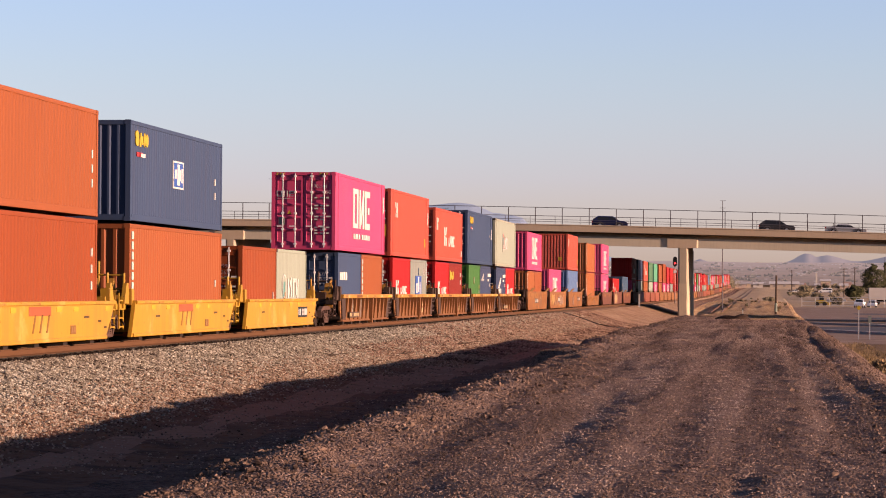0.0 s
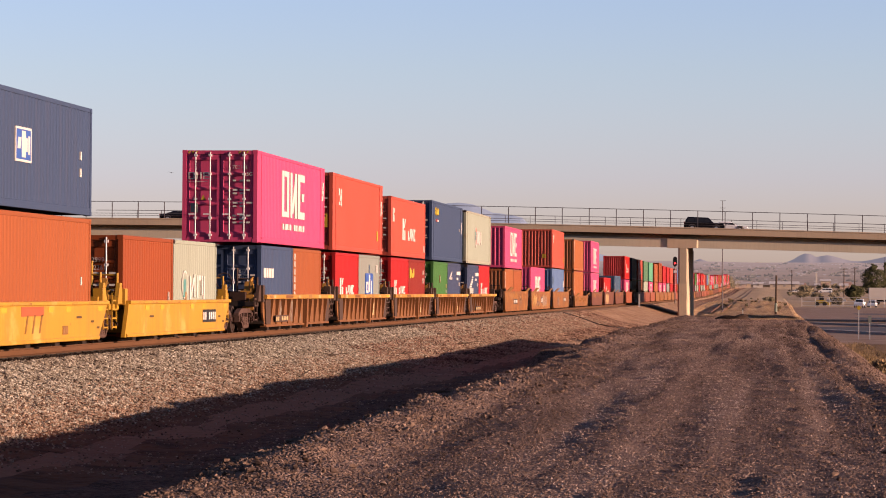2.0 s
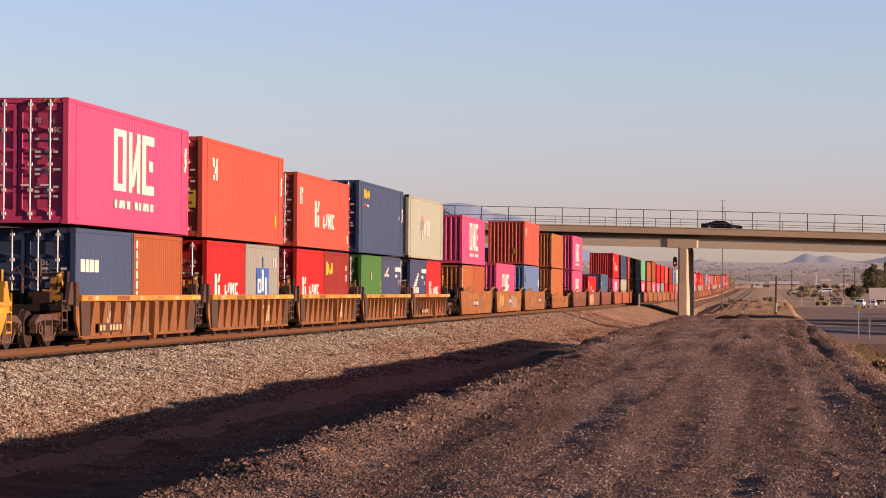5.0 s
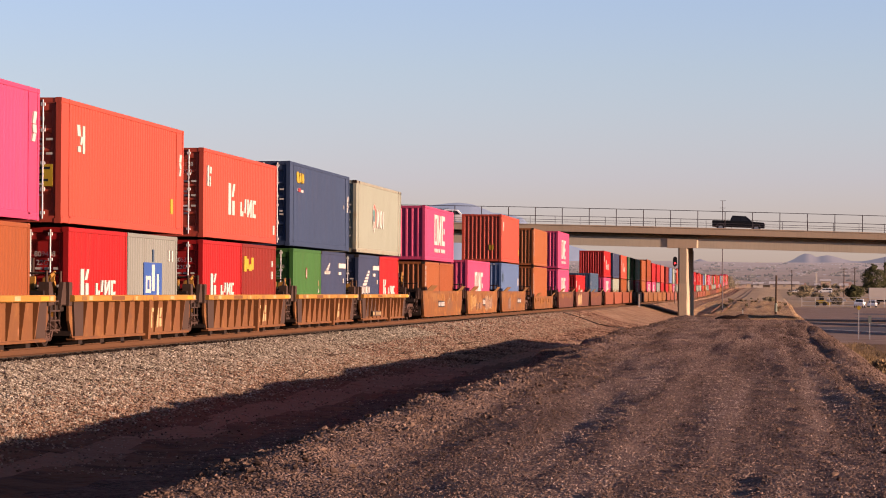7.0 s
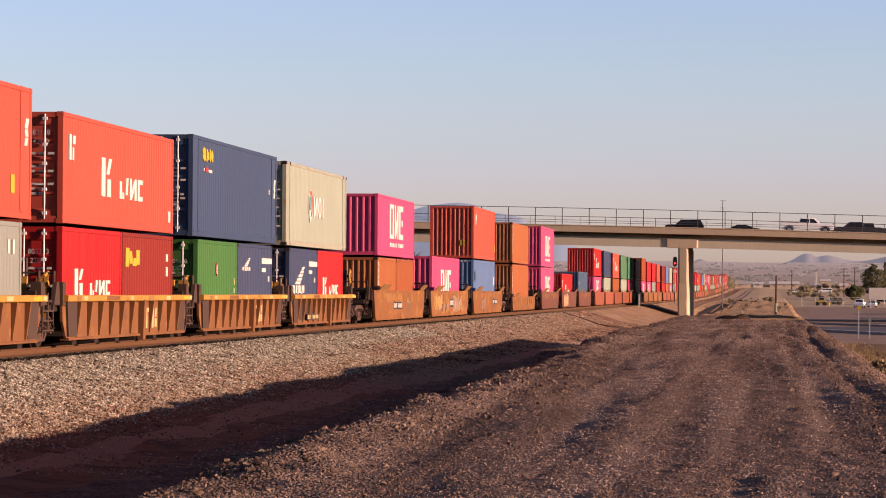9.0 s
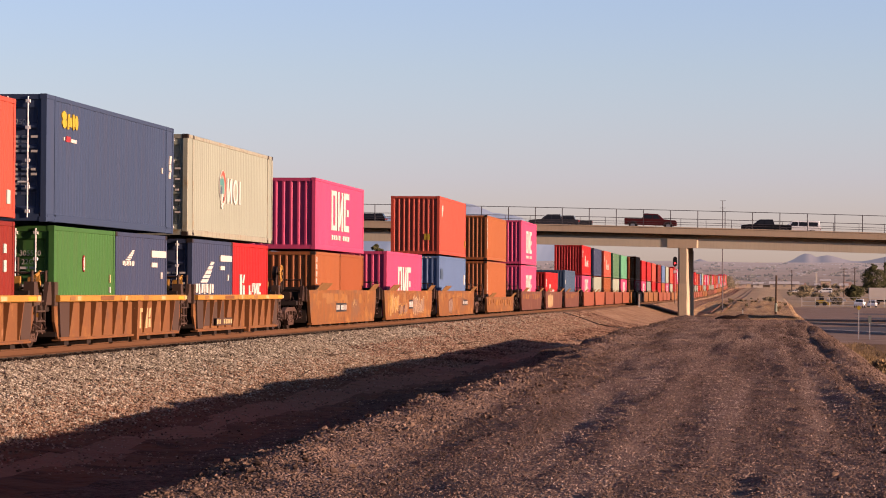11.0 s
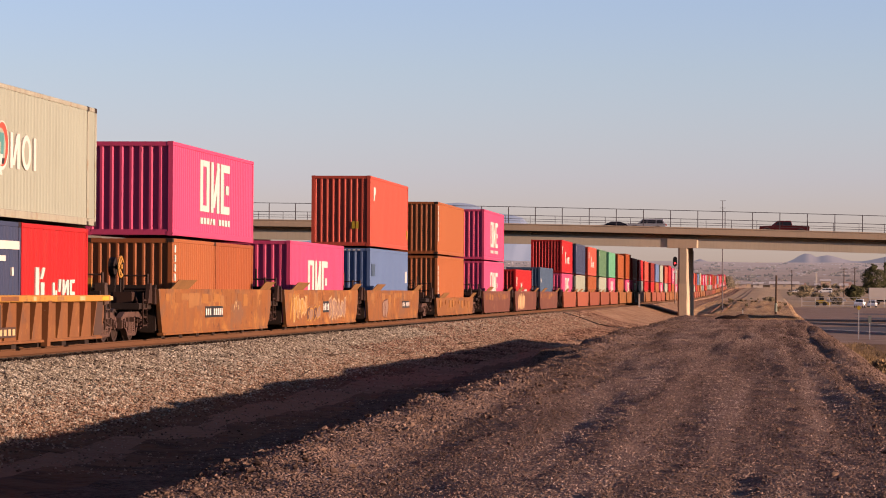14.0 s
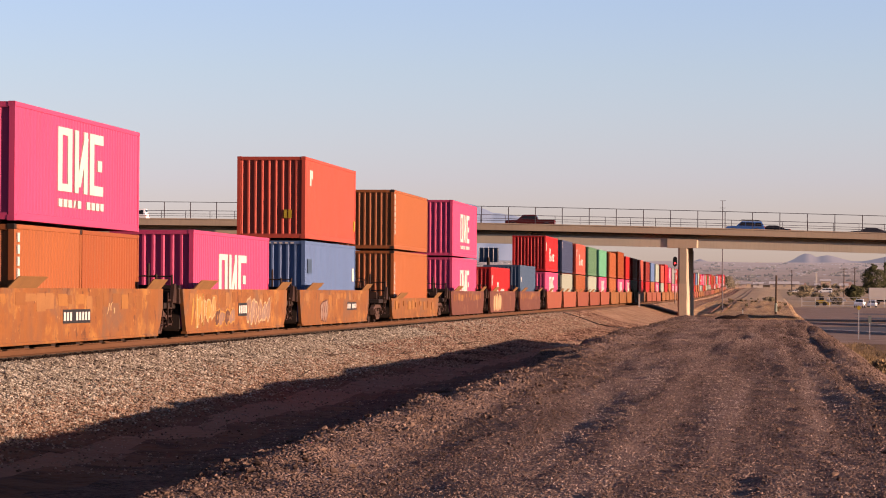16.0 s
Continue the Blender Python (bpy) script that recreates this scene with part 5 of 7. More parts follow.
    d, hw = well("low", "wellrust", 250.0, 17.4, 4.5, "worn brown low-sided container well car", "brown well cars",
                 [(C40, HC, "tan", "tan-orange forty-foot container with white code marks", "wall", code_marks(7))], (C40, STD, "tan", "tan-orange forty-foot container with white code marks", "wall", code_marks(7)), 2.7, 0.2, first=True, last=True, turning=True)
    g, lab = "oxide-red well cars", "oxide-red container well car with peeling paint"
    e, hw = well("smooth", "wellpurple", 272.6, 16.6, 3.0, lab, g, [(C40, HC, "pink", "magenta forty-foot container with white block marks", "wall", pink_marks())], (C40, HC, "pink", "magenta forty-foot container with white block marks", "wall", pink_marks()), 3.0, 0.2, first=True)
    f, hw = well("smooth", "wellpurple", 292.6, 16.6, 3.0, lab, g, [(C40, STD, "red", "red forty-foot container with white block marks", "wall", line_marks())], None, 3.5, 0.2)
    h, hw = well("smooth", "wellpurple", 312.2, 16.6, 3.0, lab, g, [(C40, HC, "steel", "steel-blue forty-foot container with a small mark", "wall", [(0.7, 1.1, 1.8, 2.1, "white")])], None, 3.5, 0.2, last=True)
    spray = {"lilac": mat("faded_lilac_spray", (0.22, 0.125, 0.085), 0.8, 0, 0.3, 0.4, 30, 0.03), "cream": mat("faded_cream_spray", (0.46, 0.30, 0.145), 0.8, 0, 0.3, 0.4, 30, 0.03),
             "gold": mat("faded_gold_spray", (0.36, 0.185, 0.035), 0.8, 0, 0.3, 0.4, 30, 0.03), "grey": mat("faded_grey_spray", (0.24, 0.155, 0.11), 0.8, 0, 0.3, 0.4, 30, 0.03),
             "sand": mat("faded_sand_spray", (0.36, 0.19, 0.06), 0.8, 0, 0.3, 0.4, 30, 0.03), "umber": mat("faded_umber_spray", (0.10, 0.04, 0.025), 0.8, 0, 0.3, 0.4, 30, 0.03)}

    def stroke(ob, pts, w, col, deep=0.006):
        """A bent, tapering band of spray paint."""
        n = len(pts) - 1
        for i in range(n):
            (ya, za), (yb, zb) = pts[i], pts[i + 1]
            wa, wb = w * (0.6 + 0.6 * math.sin(math.pi * i / n)), w * (0.6 + 0.6 * math.sin(math.pi * (i + 1) / n))
            part("graffiti_stroke", Shape().prism([(ya - wa, za), (ya + wa, za), (yb + wb, zb), (yb - wb, zb)], 1.47, 1.50 + deep, "x"), spray[col], ob)

    def tag(ob, y0, n, cols, h0, h1, wide, pitch=0.42):
        """Overlapping tall curved strokes, as of letters too worn to read, with a thin pale outline."""
        for i in range(n):
            y = y0 + pitch * i + rng.uniform(-0.1, 0.1)
            bow, lean = rng.uniform(-0.13, 0.13), rng.uniform(-0.1, 0.30)
            za, zb = h0 + rng.uniform(0, 0.12), h1 - rng.uniform(0, 0.2)
            pts = [(y + lean * q + bow * math.sin(math.pi * q), za + (zb - za) * q) for q in (0, 0.25, 0.5, 0.75, 1)]
            stroke(ob, pts, rng.uniform(0.6, 1.2) * wide, rng.choice(cols), 0.006 + 0.0004 * i)
            if i % 2:
                stroke(ob, [(p + wide * 1.1, q) for p, q in pts], 0.035, "cream", 0.016)
    def bubble(ob, y0, n, fill, edge, h0, h1, wide, pitch):
        """Swollen, overlapping letter-like blobs too worn to read, each with an outline and an inner stroke."""
        for i in range(n):
            cy, cz = y0 + pitch * i + rng.uniform(-0.08, 0.08), (h0 + h1) / 2 + rng.uniform(-0.06, 0.06)
            rz, lean = (h1 - h0) / 2 * rng.uniform(0.8, 1.05), rng.uniform(-0.1, 0.25)
            pts = []
            for k in range(14):
                a = 2 * math.pi * k / 14
                q = 1 + 0.22 * math.sin(2 * a + rng.uniform(0, 1.5)) + 0.12 * math.sin(3 * a + i)
                z = min(h1 + 0.05, max(h0 - 0.05, cz + rz * q * math.sin(a)))
                pts.append((cy + wide * q * math.cos(a) + lean * (z - cz), z))
            deep = 1.505 + 0.0012 * i
            part("graffiti_fill", Shape().prism(pts, 1.47, deep, "x"), spray[fill[i % len(fill)]], ob)
            loop = []
            for k, (y, z) in enumerate(pts):
                w = (0.024, 0.06, 0.04, 0.076)[(k + i) % 4]
                m = math.hypot(y - cy, z - cz) or 1
                iy, iz = y - (y - cy) / m * w, z - (z - cz) / m * w
                loop += [(1.48, y, z), (deep + 0.0006, y, z), (deep + 0.0006, iy, iz), (1.48, iy, iz)]
            ring = Shape().add(loop, [(4 * k + j, 4 * k + j + 1, (4 * k + j + 5) % 56, (4 * k + j + 4) % 56) for k in range(14) for j in range(3)])
            part("graffiti_outline", ring, spray[edge], ob)
            stroke(ob, [(cy + lean * s + 0.05 * math.sin(5 * s + i), cz + s) for s in (-0.25 * rz, 0, 0.3 * rz)], 0.04, edge, deep - 1.50 + 0.001)
    tag(b, 1.2, 4, ("gold",), 0.25, 1.25, 0.09, 0.55)
    bubble(b, 2.2, 4, ("gold", "sand"), "cream", 0.30, 1.22, 0.34, 0.72)
    bubble(b, 4.9, 4, ("umber", "lilac"), "gold", 0.22, 0.85, 0.40, 0.75)
    bubble(b, 9.9, 6, ("lilac", "grey", "lilac"), "cream", 0.25, 1.15, 0.36, 0.66)
    bubble(c, 4.9, 3, ("grey", "lilac"), "umber", 0.20, 1.10, 0.34, 0.52)
    tag(a, 10.6, 4, ("cream",), 0.72, 1.05, 0.03, 0.20)
    fade = [mat("faded_panel_gold", (0.29, 0.118, 0.024), 0.8, 0, 0.3, 0.5, 20, 0.03), mat("faded_panel_tan", (0.27, 0.118, 0.034), 0.8, 0, 0.3, 0.5, 20, 0.03),
            mat("faded_panel_brown", (0.215, 0.080, 0.018), 0.8, 0, 0.3, 0.5, 20, 0.03)]
    for ob, top, n in ((a, 1.30, 16), (b, 1.30, 14), (c, 1.30, 14), (d, 0.95, 10), (e, 1.28, 12), (h, 1.28, 10)):
        for i in range(n):
            y, w = 0.9 + 14.6 * i / n + rng.uniform(0, 0.4), rng.uniform(0.35, 1.0)
            z1 = top - rng.uniform(0.02, 0.14)
            z0 = z1 - rng.uniform(0.16, 0.42)
            cut = rng.uniform(-0.08, 0.08)
            cy, cz, ry, rz = y + w / 2, (z0 + z1) / 2, w / 2, (z1 - z0) / 2
            blob = [(cy - ry, cz - rz), (cy + ry, cz - rz + cut * 0.4), (cy + ry + cut * 0.5, cz + rz * 0.6), (cy + ry * 0.7, cz + rz), (cy - ry + cut * 0.5, cz + rz)]
            part("faded_patch", Shape().prism(blob, 1.47, 1.503 + 0.0001 * i, "x"), fade[rng.choice((0, 1, 2, 2)) if ob in (a, b, c, d) else rng.choice((1, 2))], ob)
    tag(f, 2.6, 9, ("cream",), 0.18, 1.25, 0.30, 0.5)

    g, lab = "orange well cars", "dull orange container well car under stacked containers"
    rows = [("pink", "red", line_marks()), ("cream", "navy", code_marks(2)), ("orange", "redorange", line_marks()), ("cream", "sage", code_marks(2)), ("pink", "mint", [])]
    for i, (low, up, mk) in enumerate(rows):
        well("smooth", "wellorange", 334.9 + 16.5 * i, 14.7, 1.8, lab, g, [(C40, STD, low, low + " forty-foot container in the well", "wall", pink_marks() if low == "pink" else [])],
             (C40, STD, up, up + " forty-foot container on top of the stack", "wall", mk), 1.9, 0.2, first=i == 0, last=i == 4)

    # the rest of the train, to its far end
    lows = ["tan", "grey", "cream", "red", "pink", "orange", "cream", "pink", "red", "grey"]
    ups = ["orange", "brown", "red", "red", "redorange", "maroon", "blue", "cream", "red", "pink", "redorange", "red", "pink", "grey", "red", "green", "pink", "red"]
    y, k = 418.5, 0
    while y < 1165:
        n = 5 if k % 2 == 0 else 3
        for i in range(n):
            low, up = lows[(k * 3 + i * 7) % 10], ups[(k * 5 + i) % 18]
            body = ("wellrust", "wellpurple", "wellorange")[(k + 1) % 3] if k else "wellrust"
            marks = pink_marks() if up == "pink" else line_marks() if up == "red" and rng.random() < 0.6 else []
            well("smooth", body, y, 14.7, 1.8, "distant " + {"wellrust": "rust-brown", "wellpurple": "oxide-red", "wellorange": "dull orange"}[body] + " container well car", "distant well cars",
                 [(C40, STD, low, low + " forty-foot container in a distant well car", "wall", pink_marks() if low == "pink" else [])],
                 (C40, HC if rng.random() < 0.15 else STD, up, up + " forty-foot container on a distant stack", "wall", marks), 1.9, 0.2, first=i == 0, last=i == n - 1)
            y += 16.5
        y += 3.5
        k += 1


train()


# ---------------------------------------------------------------- the overpass
def overpass():
    ob = new("overpass_bridge")
    tagged(ob, "beige concrete highway overpass with pipe railing above the track", "bridge", kind="structure")
    xs = steps([(-86, 90, 8)])
    y0, y1 = BRIDGE_Y, BRIDGE_Y + BRIDGE_W
    c = M["concrete"]

    def strip(prof, material, name, lo=-86, hi=90, label=""):
        s = Shape().sheet([[(x, y, crest(x) + z) for y, z in prof + prof[:1]] for x in steps([(lo, hi, 8)])])
        for x in (lo, hi):
            s.add([(x, y, crest(x) + z) for y, z in prof], [tuple(range(len(prof)))])
        return part(name, s, material, ob, label)

    strip([(y0 + 0.38, -0.86), (y0 + 2.6, -0.92), (y0 + 2.6, -1.3), (y1 - 2.6, -1.3), (y1 - 2.6, -0.92), (y1 - 0.38, -0.86), (y1 - 0.38, -0.8), (y0 + 0.38, -0.8)], c, "deck")
    strip([(y0 + 0.42, -0.796), (y1 - 0.42, -0.796), (y1 - 0.42, -0.30), (y0 + 0.42, -0.30)], M["asphalt"], "carriageway", label="worn asphalt carriageway")
    for a, b in ((y0, y0 + 0.4), (y1 - 0.4, y1)):
        strip([(a, -0.82), (b, -0.82), (b, -0.12), (a, -0.12)], c, "parapet")
        strip([(a - 0.05, -0.116), (b + 0.05, -0.116), (b + 0.05, -0.03), (b, 0), (a, 0), (a - 0.05, -0.03)], c, "coping", label="concrete coping along the parapet")
    for y in (y0 + 0.72, y0 + 5.9, y0 + 11.2, y0 + 16.5, y0 + 21.8, y1 - 1.27):
        foot = -2.38 + 0.0178 * (y - y0 - 0.72)
        strip([(y, foot), (y + 0.55, foot), (y + 0.55, -1.3), (y, -1.3)], M["girderpaint"], "girder", label="pale cast concrete girder")
    for x in (-85, -45, -28, 8, 26, 44, 62, 88):
        for ya, yb in ((y0 + 1.5, y0 + 2.5), (y1 - 2.5, y1 - 1.5)):
            part("diaphragm", Shape().box(-0.15, 0.15, ya, yb, crest(x) - 1.9, crest(x) - 0.93), c, ob).location.x = x
    for px in (-63.6, -9.95):
        top = crest(px) - 2.42
        part("pier", Shape().prism([(-0.58, y0 + 0.8), (-0.40, y0 + 0.6), (0.40, y0 + 0.6), (0.58, y0 + 0.8), (0.58, y1 - 0.8), (0.4, y1 - 0.6), (-0.4, y1 - 0.6), (-0.58, y1 - 0.8)],
                                   2.4, top, "z").mesh("pier", M["pierpaint"]), M["pierpaint"], ob, "painted upper pier wall").location.x = px
        part("pier_base", Shape().prism([(-0.62, y0 + 0.8), (-0.44, y0 + 0.56), (0.44, y0 + 0.56), (0.62, y0 + 0.8), (0.62, y1 - 0.8), (0.44, y1 - 0.56), (-0.44, y1 - 0.56), (-0.62, y1 - 0.8)],
                                        -3.0, 2.396, "z"), c, ob, "bare concrete pier base").location.x = px
        part("pier_cap", Shape().prism([(-1.85, y0 + 0.58), (1.58, y0 + 0.58), (1.85, y0 + 0.80), (1.85, y0 + 1.6), (-1.85, y0 + 1.6)], top, crest(px) - 1.32, "z"), c, ob).location.x = px
        part("pier_cap", Shape().prism([(-1.7, y0 + 1.604), (1.7, y0 + 1.604), (1.7, y1 - 0.58), (-1.7, y1 - 0.58)], top + 0.48, crest(px) - 1.32, "z"), c, ob).location.x = px
        part("pier_head", Shape().prism([(-0.5, y0 + 1.7), (0.5, y0 + 1.7), (0.5, y1 - 0.9), (-0.5, y1 - 0.9)], top, top + 0.476, "z"), c, ob).location.x = px
    post = Shape().box(-0.045, 0.045, -0.045, 0.045, 0, 1.98).mesh("railing_post", M["fence"])
    thin = Shape().box(-0.03, 0.03, -0.03, 0.03, 0, 1.65).mesh("far_railing_post", M["fence"])
    for i in range(44):
        x = -81.0 + i * 3.163
        for y, me in ((y0 + 0.18, post), (y1 - 0.18, thin)):
            p = part("railing_post", me, M["fence"], ob)
            p.location = (x + (0.4 if me is thin else 0), y, crest(x))
    for y, hs in ((y0 + 0.18, (0.30, 0.55, 1.95)), (y1 - 0.18, (0.35, 1.62))):
        for h in hs:
            r = 0.035 if h > 1.6 else 0.022
            part("railing_pipe", Shape().sheet([[(x, y + r * math.cos(a), crest(x) + h + r * math.sin(a)) for a in (0, 1.571, 3.1416, 4.712, 0)] for x in xs]), M["fence"], ob)
    return ob


overpass()


def approaches():
    """Earth ramps that carry the road up to both ends of the bridge."""
    y0, y1 = BRIDGE_Y - 1, BRIDGE_Y + BRIDGE_W + 1
    dirt = mat("ramp_dirt", (0.27, 0.18, 0.12), 0.95, 0, 0.35, 4, 6, 0.5, 0.05, tint=(0.2, 0.16, 0.09), tint_at=0.55)
    for side, xs in (("west", steps([(-640, -86, 18)])), ("east", steps([(90, 640, 18)]))):
        rows = []
        for x in xs:
            z = crest(x) - 0.72
            b = -3.2
            rows.append([(x, y0 - (z - b) * 1.8, b), (x, y0, z), (x, y1, z), (x, y1 + (z - b) * 1.8, b)])
        s = Shape().sheet(rows)
        s.add(rows[-1] if side == "west" else rows[0], [(0, 1, 2, 3)])
        ob = tagged(new("embankment_" + side, s.mesh("embankment", dirt)), "dry earth embankment carrying the road to the overpass", kind="structure")
        road = Shape().sheet([[(x, y, crest(x) - 0.70) for y in (y0 + 1.4, y1 - 1.4)] for x in xs])
        tagged(new("road_" + side, road.mesh("ramp_road", M["asphalt"])), "asphalt road on the embankment", kind="structure")


approaches()


# ---------------------------------------------------------------- vehicles on the overpass
GLASS = mat("dark_vehicle_glass", (0.02, 0.022, 0.025), 0.08, 0, 0.1, 1, 10, 0)
RUBBER = mat("tyre_rubber", (0.02, 0.02, 0.02), 0.85, 0, 0.2, 0.3, 30, 0.1)
CHROME = mat("alloy_wheel", (0.5, 0.5, 0.5), 0.35, 0.8, 0.1, 0.3, 30, 0)
LAMPW = mat("headlight_lens", (0.8, 0.8, 0.78), 0.15, 0, 0.05, 0.3, 30, 0)
LAMPR = mat("tail_light_lens", (0.45, 0.02, 0.02), 0.2, 0, 0.05, 0.3, 30, 0)
SHAPES = {   # length, width, height, lower outline and cabin outline (along x, z), windows
    "sedan": (4.8, 1.8, [(-2.4, 0.30), (2.4, 0.30), (2.42, 0.60), (2.3, 0.72), (1.1, 0.85), (-1.6, 0.90), (-2.35, 0.86), (-2.42, 0.58)],
              [(1.15, 0.83), (0.35, 1.25), (-0.75, 1.27), (-1.75, 0.89)], [(0.02, 0.9, 0.33, 0.06), (-1.3, 0.0, 0.0, 0.33)]),
    "suv": (4.75, 1.88, [(-2.35, 0.30), (2.35, 0.30), (2.38, 0.68), (2.2, 0.90), (1.05, 1.0), (-2.3, 1.02), (-2.38, 0.65)],
            [(1.1, 0.98), (0.45, 1.58), (-1.95, 1.62), (-2.28, 1.0)], [(0.0, 0.8, 0.3, 0.0), (-1.1, -0.08, 0, 0), (-2.0, -1.2, 0, 0.1)]),
    "van": (5.1, 1.95, [(-2.55, 0.35), (2.55, 0.35), (2.58, 0.75), (2.35, 1.0), (1.55, 1.12), (-2.5, 1.14), (-2.58, 0.7)],
            [(1.6, 1.1), (0.85, 1.80), (-2.35, 1.86), (-2.5, 1.12)], [(0.2, 1.2, 0.4, 0), (-1.0, 0.1, 0, 0), (-2.2, -1.1, 0, 0)]),
    "pickup": (6.1, 2.0, [(-3.05, 0.55), (3.05, 0.5), (3.08, 0.9), (2.95, 1.14), (1.6, 1.24), (-0.75, 1.26), (-0.75, 1.24), (-3.05, 1.24)],
               [(1.6, 1.22), (0.85, 1.86), (-0.75, 1.90), (-1.0, 1.24)], [(0.3, 1.2, 0.45, 0), (-0.85, 0.2, 0, 0.08)]),
    "hatch": (4.2, 1.78, [(-2.1, 0.30), (2.1, 0.30), (2.12, 0.65), (2.0, 0.85), (1.1, 0.98), (-2.05, 1.02), (-2.12, 0.6)],
              [(1.1, 0.96), (0.35, 1.47), (-1.4, 1.48), (-2.0, 1.02)], [(0.0, 0.85, 0.35, 0), (-1.5, -0.08, 0, 0.15)]),
}


def vehicle(kind, color, label):
    """A car facing +x, its wheels on z = 0."""
    long, wide, low, cab, panes = SHAPES[kind]
    ob = new({"van": "passenger_van", "suv": "suv", "pickup": "pickup_truck"}.get(kind, "car"))
    tagged(ob, label, {"pickup": "pickup truck"}.get(kind, "car"), "vehicles on the overpass")
    h = wide / 2
    body = mat("car_paint", color, 0.25, 0.1, 0.06, 1.0, 20, 0.01)
    s = Shape()
    n = len(low)
    s.add([(x, -h + (0.06 if z < 0.4 else 0), z) for x, z in low] + [(x, h - (0.06 if z < 0.4 else 0), z) for x, z in low],
          [tuple(range(n)), tuple(range(2 * n - 1, n - 1, -1))] + [(i, i + n, (i + 1) % n + n, (i + 1) % n) for i in range(n)])
    me = s.mesh("body", body)
    bob = part("body", me, body, ob)
    bv = bob.modifiers.new("soft", "BEVEL")
    bv.width, bv.segments = 0.06, 2
    c = Shape()
    t = 0.16
    lo_z = cab[0][1]
    c.add([(x, -h + (0.05 if z < 1.3 and i in (0, 3) else t + 0.05), z) for i, (x, z) in enumerate(cab)] + [(x, h - (0.05 if i in (0, 3) else t + 0.05), z) for i, (x, z) in enumerate(cab)],
          [(0, 1, 2, 3), (7, 6, 5, 4), (0, 4, 5, 1), (1, 5, 6, 2), (2, 6, 7, 3)])
    cob = part("cabin", c, body, ob)
    bv = cob.modifiers.new("soft", "BEVEL")
    bv.width, bv.segments = 0.05, 2
    top = cab[1][1]
    for x0, x1, rf, rb in panes:
        for sd in (-1, 1):
            za, zb = lo_z + 0.06, top - 0.12
            f = (zb - lo_z) / (top - lo_z)
            ya, yb = sd * (h - 0.05 - t * 0.1 + 0.012), sd * (h - 0.05 - t * f + 0.012)
            part("side_window", Shape().add([(x0, ya, za), (x1, ya, za), (x1 - rf, yb, zb), (x0 + rb, yb, zb)], [(0, 1, 2, 3)]), GLASS, cob, "dark tinted glass")
    (ax, az), (bx, bz) = cab[0], cab[1]
    k = 0.012
    part("windscreen", Shape().add([(ax - 0.08 + k, -h + 0.16, az + 0.07 + k), (ax - 0.08 + k, h - 0.16, az + 0.07 + k), (bx + 0.06 + k, h - t - 0.12, bz - 0.07 + k), (bx + 0.06 + k, -h + t + 0.12, bz - 0.07 + k)], [(0, 1, 2, 3)]), GLASS, cob, "dark tinted glass")
    (ax, az), (bx, bz) = cab[3], cab[2]
    part("rear_window", Shape().add([(ax + 0.05 - k, -h + 0.2, az + 0.1 + k), (ax + 0.05 - k, h - 0.2, az + 0.1 + k), (bx - 0.03 - k, h - t - 0.12, bz - 0.1 + k), (bx - 0.03 - k, -h + t + 0.12, bz - 0.1 + k)], [(0, 1, 2, 3)]), GLASS, cob, "dark tinted glass")
    for x in (long / 2 - 0.95, -long / 2 + 0.98):
        for sd in (-1, 1):
            r = 0.43 if kind in ("pickup",) else 0.34
            w = part("wheel", kept(("tyre", r), lambda: Shape().rod((0, -0.11, 0), (0, 0.11, 0), r, 20), RUBBER), RUBBER, ob, "black tyre")
            w.location = (x, sd * (h - 0.10), r)
            part("rim", kept(("rim", r), lambda: Shape().rod((0, -0.118, 0), (0, 0.118, 0), r * 0.62, 14), CHROME), CHROME, w, "alloy rim")
    for x in (long / 2 - 0.95, -long / 2 + 0.98):
        for sd in (-1, 1):
            r = 0.50 if kind == "pickup" else 0.40
            arch = kept(("wheel_arch", r, sd), lambda: Shape().sheet([[((r + q) * math.cos(a), d, (r + q) * math.sin(a)) for q, d in ((0.0, 0.0), (0.0, sd * 0.03), (0.07, sd * 0.025), (0.07, 0.0))] for a in [math.pi * (i / 10) for i in range(11)]]), M["fence"])
            part("wheel_arch", arch, M["fence"], ob, "dull grey wheel-arch trim").location = (x, sd * h, r - 0.08)
    zl = {"sedan": 0.72, "hatch": 0.72, "pickup": 1.08}.get(kind, 0.88)
    for sd in (-1, 1):
        part("headlight", Shape().box(long / 2 - 0.10, long / 2 + 0.02, *sorted((sd * (h - 0.38), sd * (h - 0.04))), zl - 0.08, zl + 0.07, 0.02), LAMPW, ob, "clear headlight")
        part("tail_light", Shape().box(-long / 2 - 0.02, -long / 2 + 0.08, *sorted((sd * (h - 0.28), sd * (h - 0.02))), zl - 0.05, zl + 0.16, 0.02), LAMPR, ob, "red tail light")
    if kind == "pickup":
        part("bed", Shape().box(-3.03, -0.9, -h + 0.02, h - 0.02, 1.242, 1.29, 0.01), M["black"], ob, "black bed rail and cover")
    return ob


BLACK, WHITE, DBLUE, SILVER, DGREY, DRED, BLUE = (0.012, 0.012, 0.014), (0.98, 0.97, 0.92), (0.02, 0.025, 0.07), (0.35, 0.36, 0.37), (0.05, 0.05, 0.055), (0.10, 0.015, 0.015), (0.05, 0.16, 0.42)
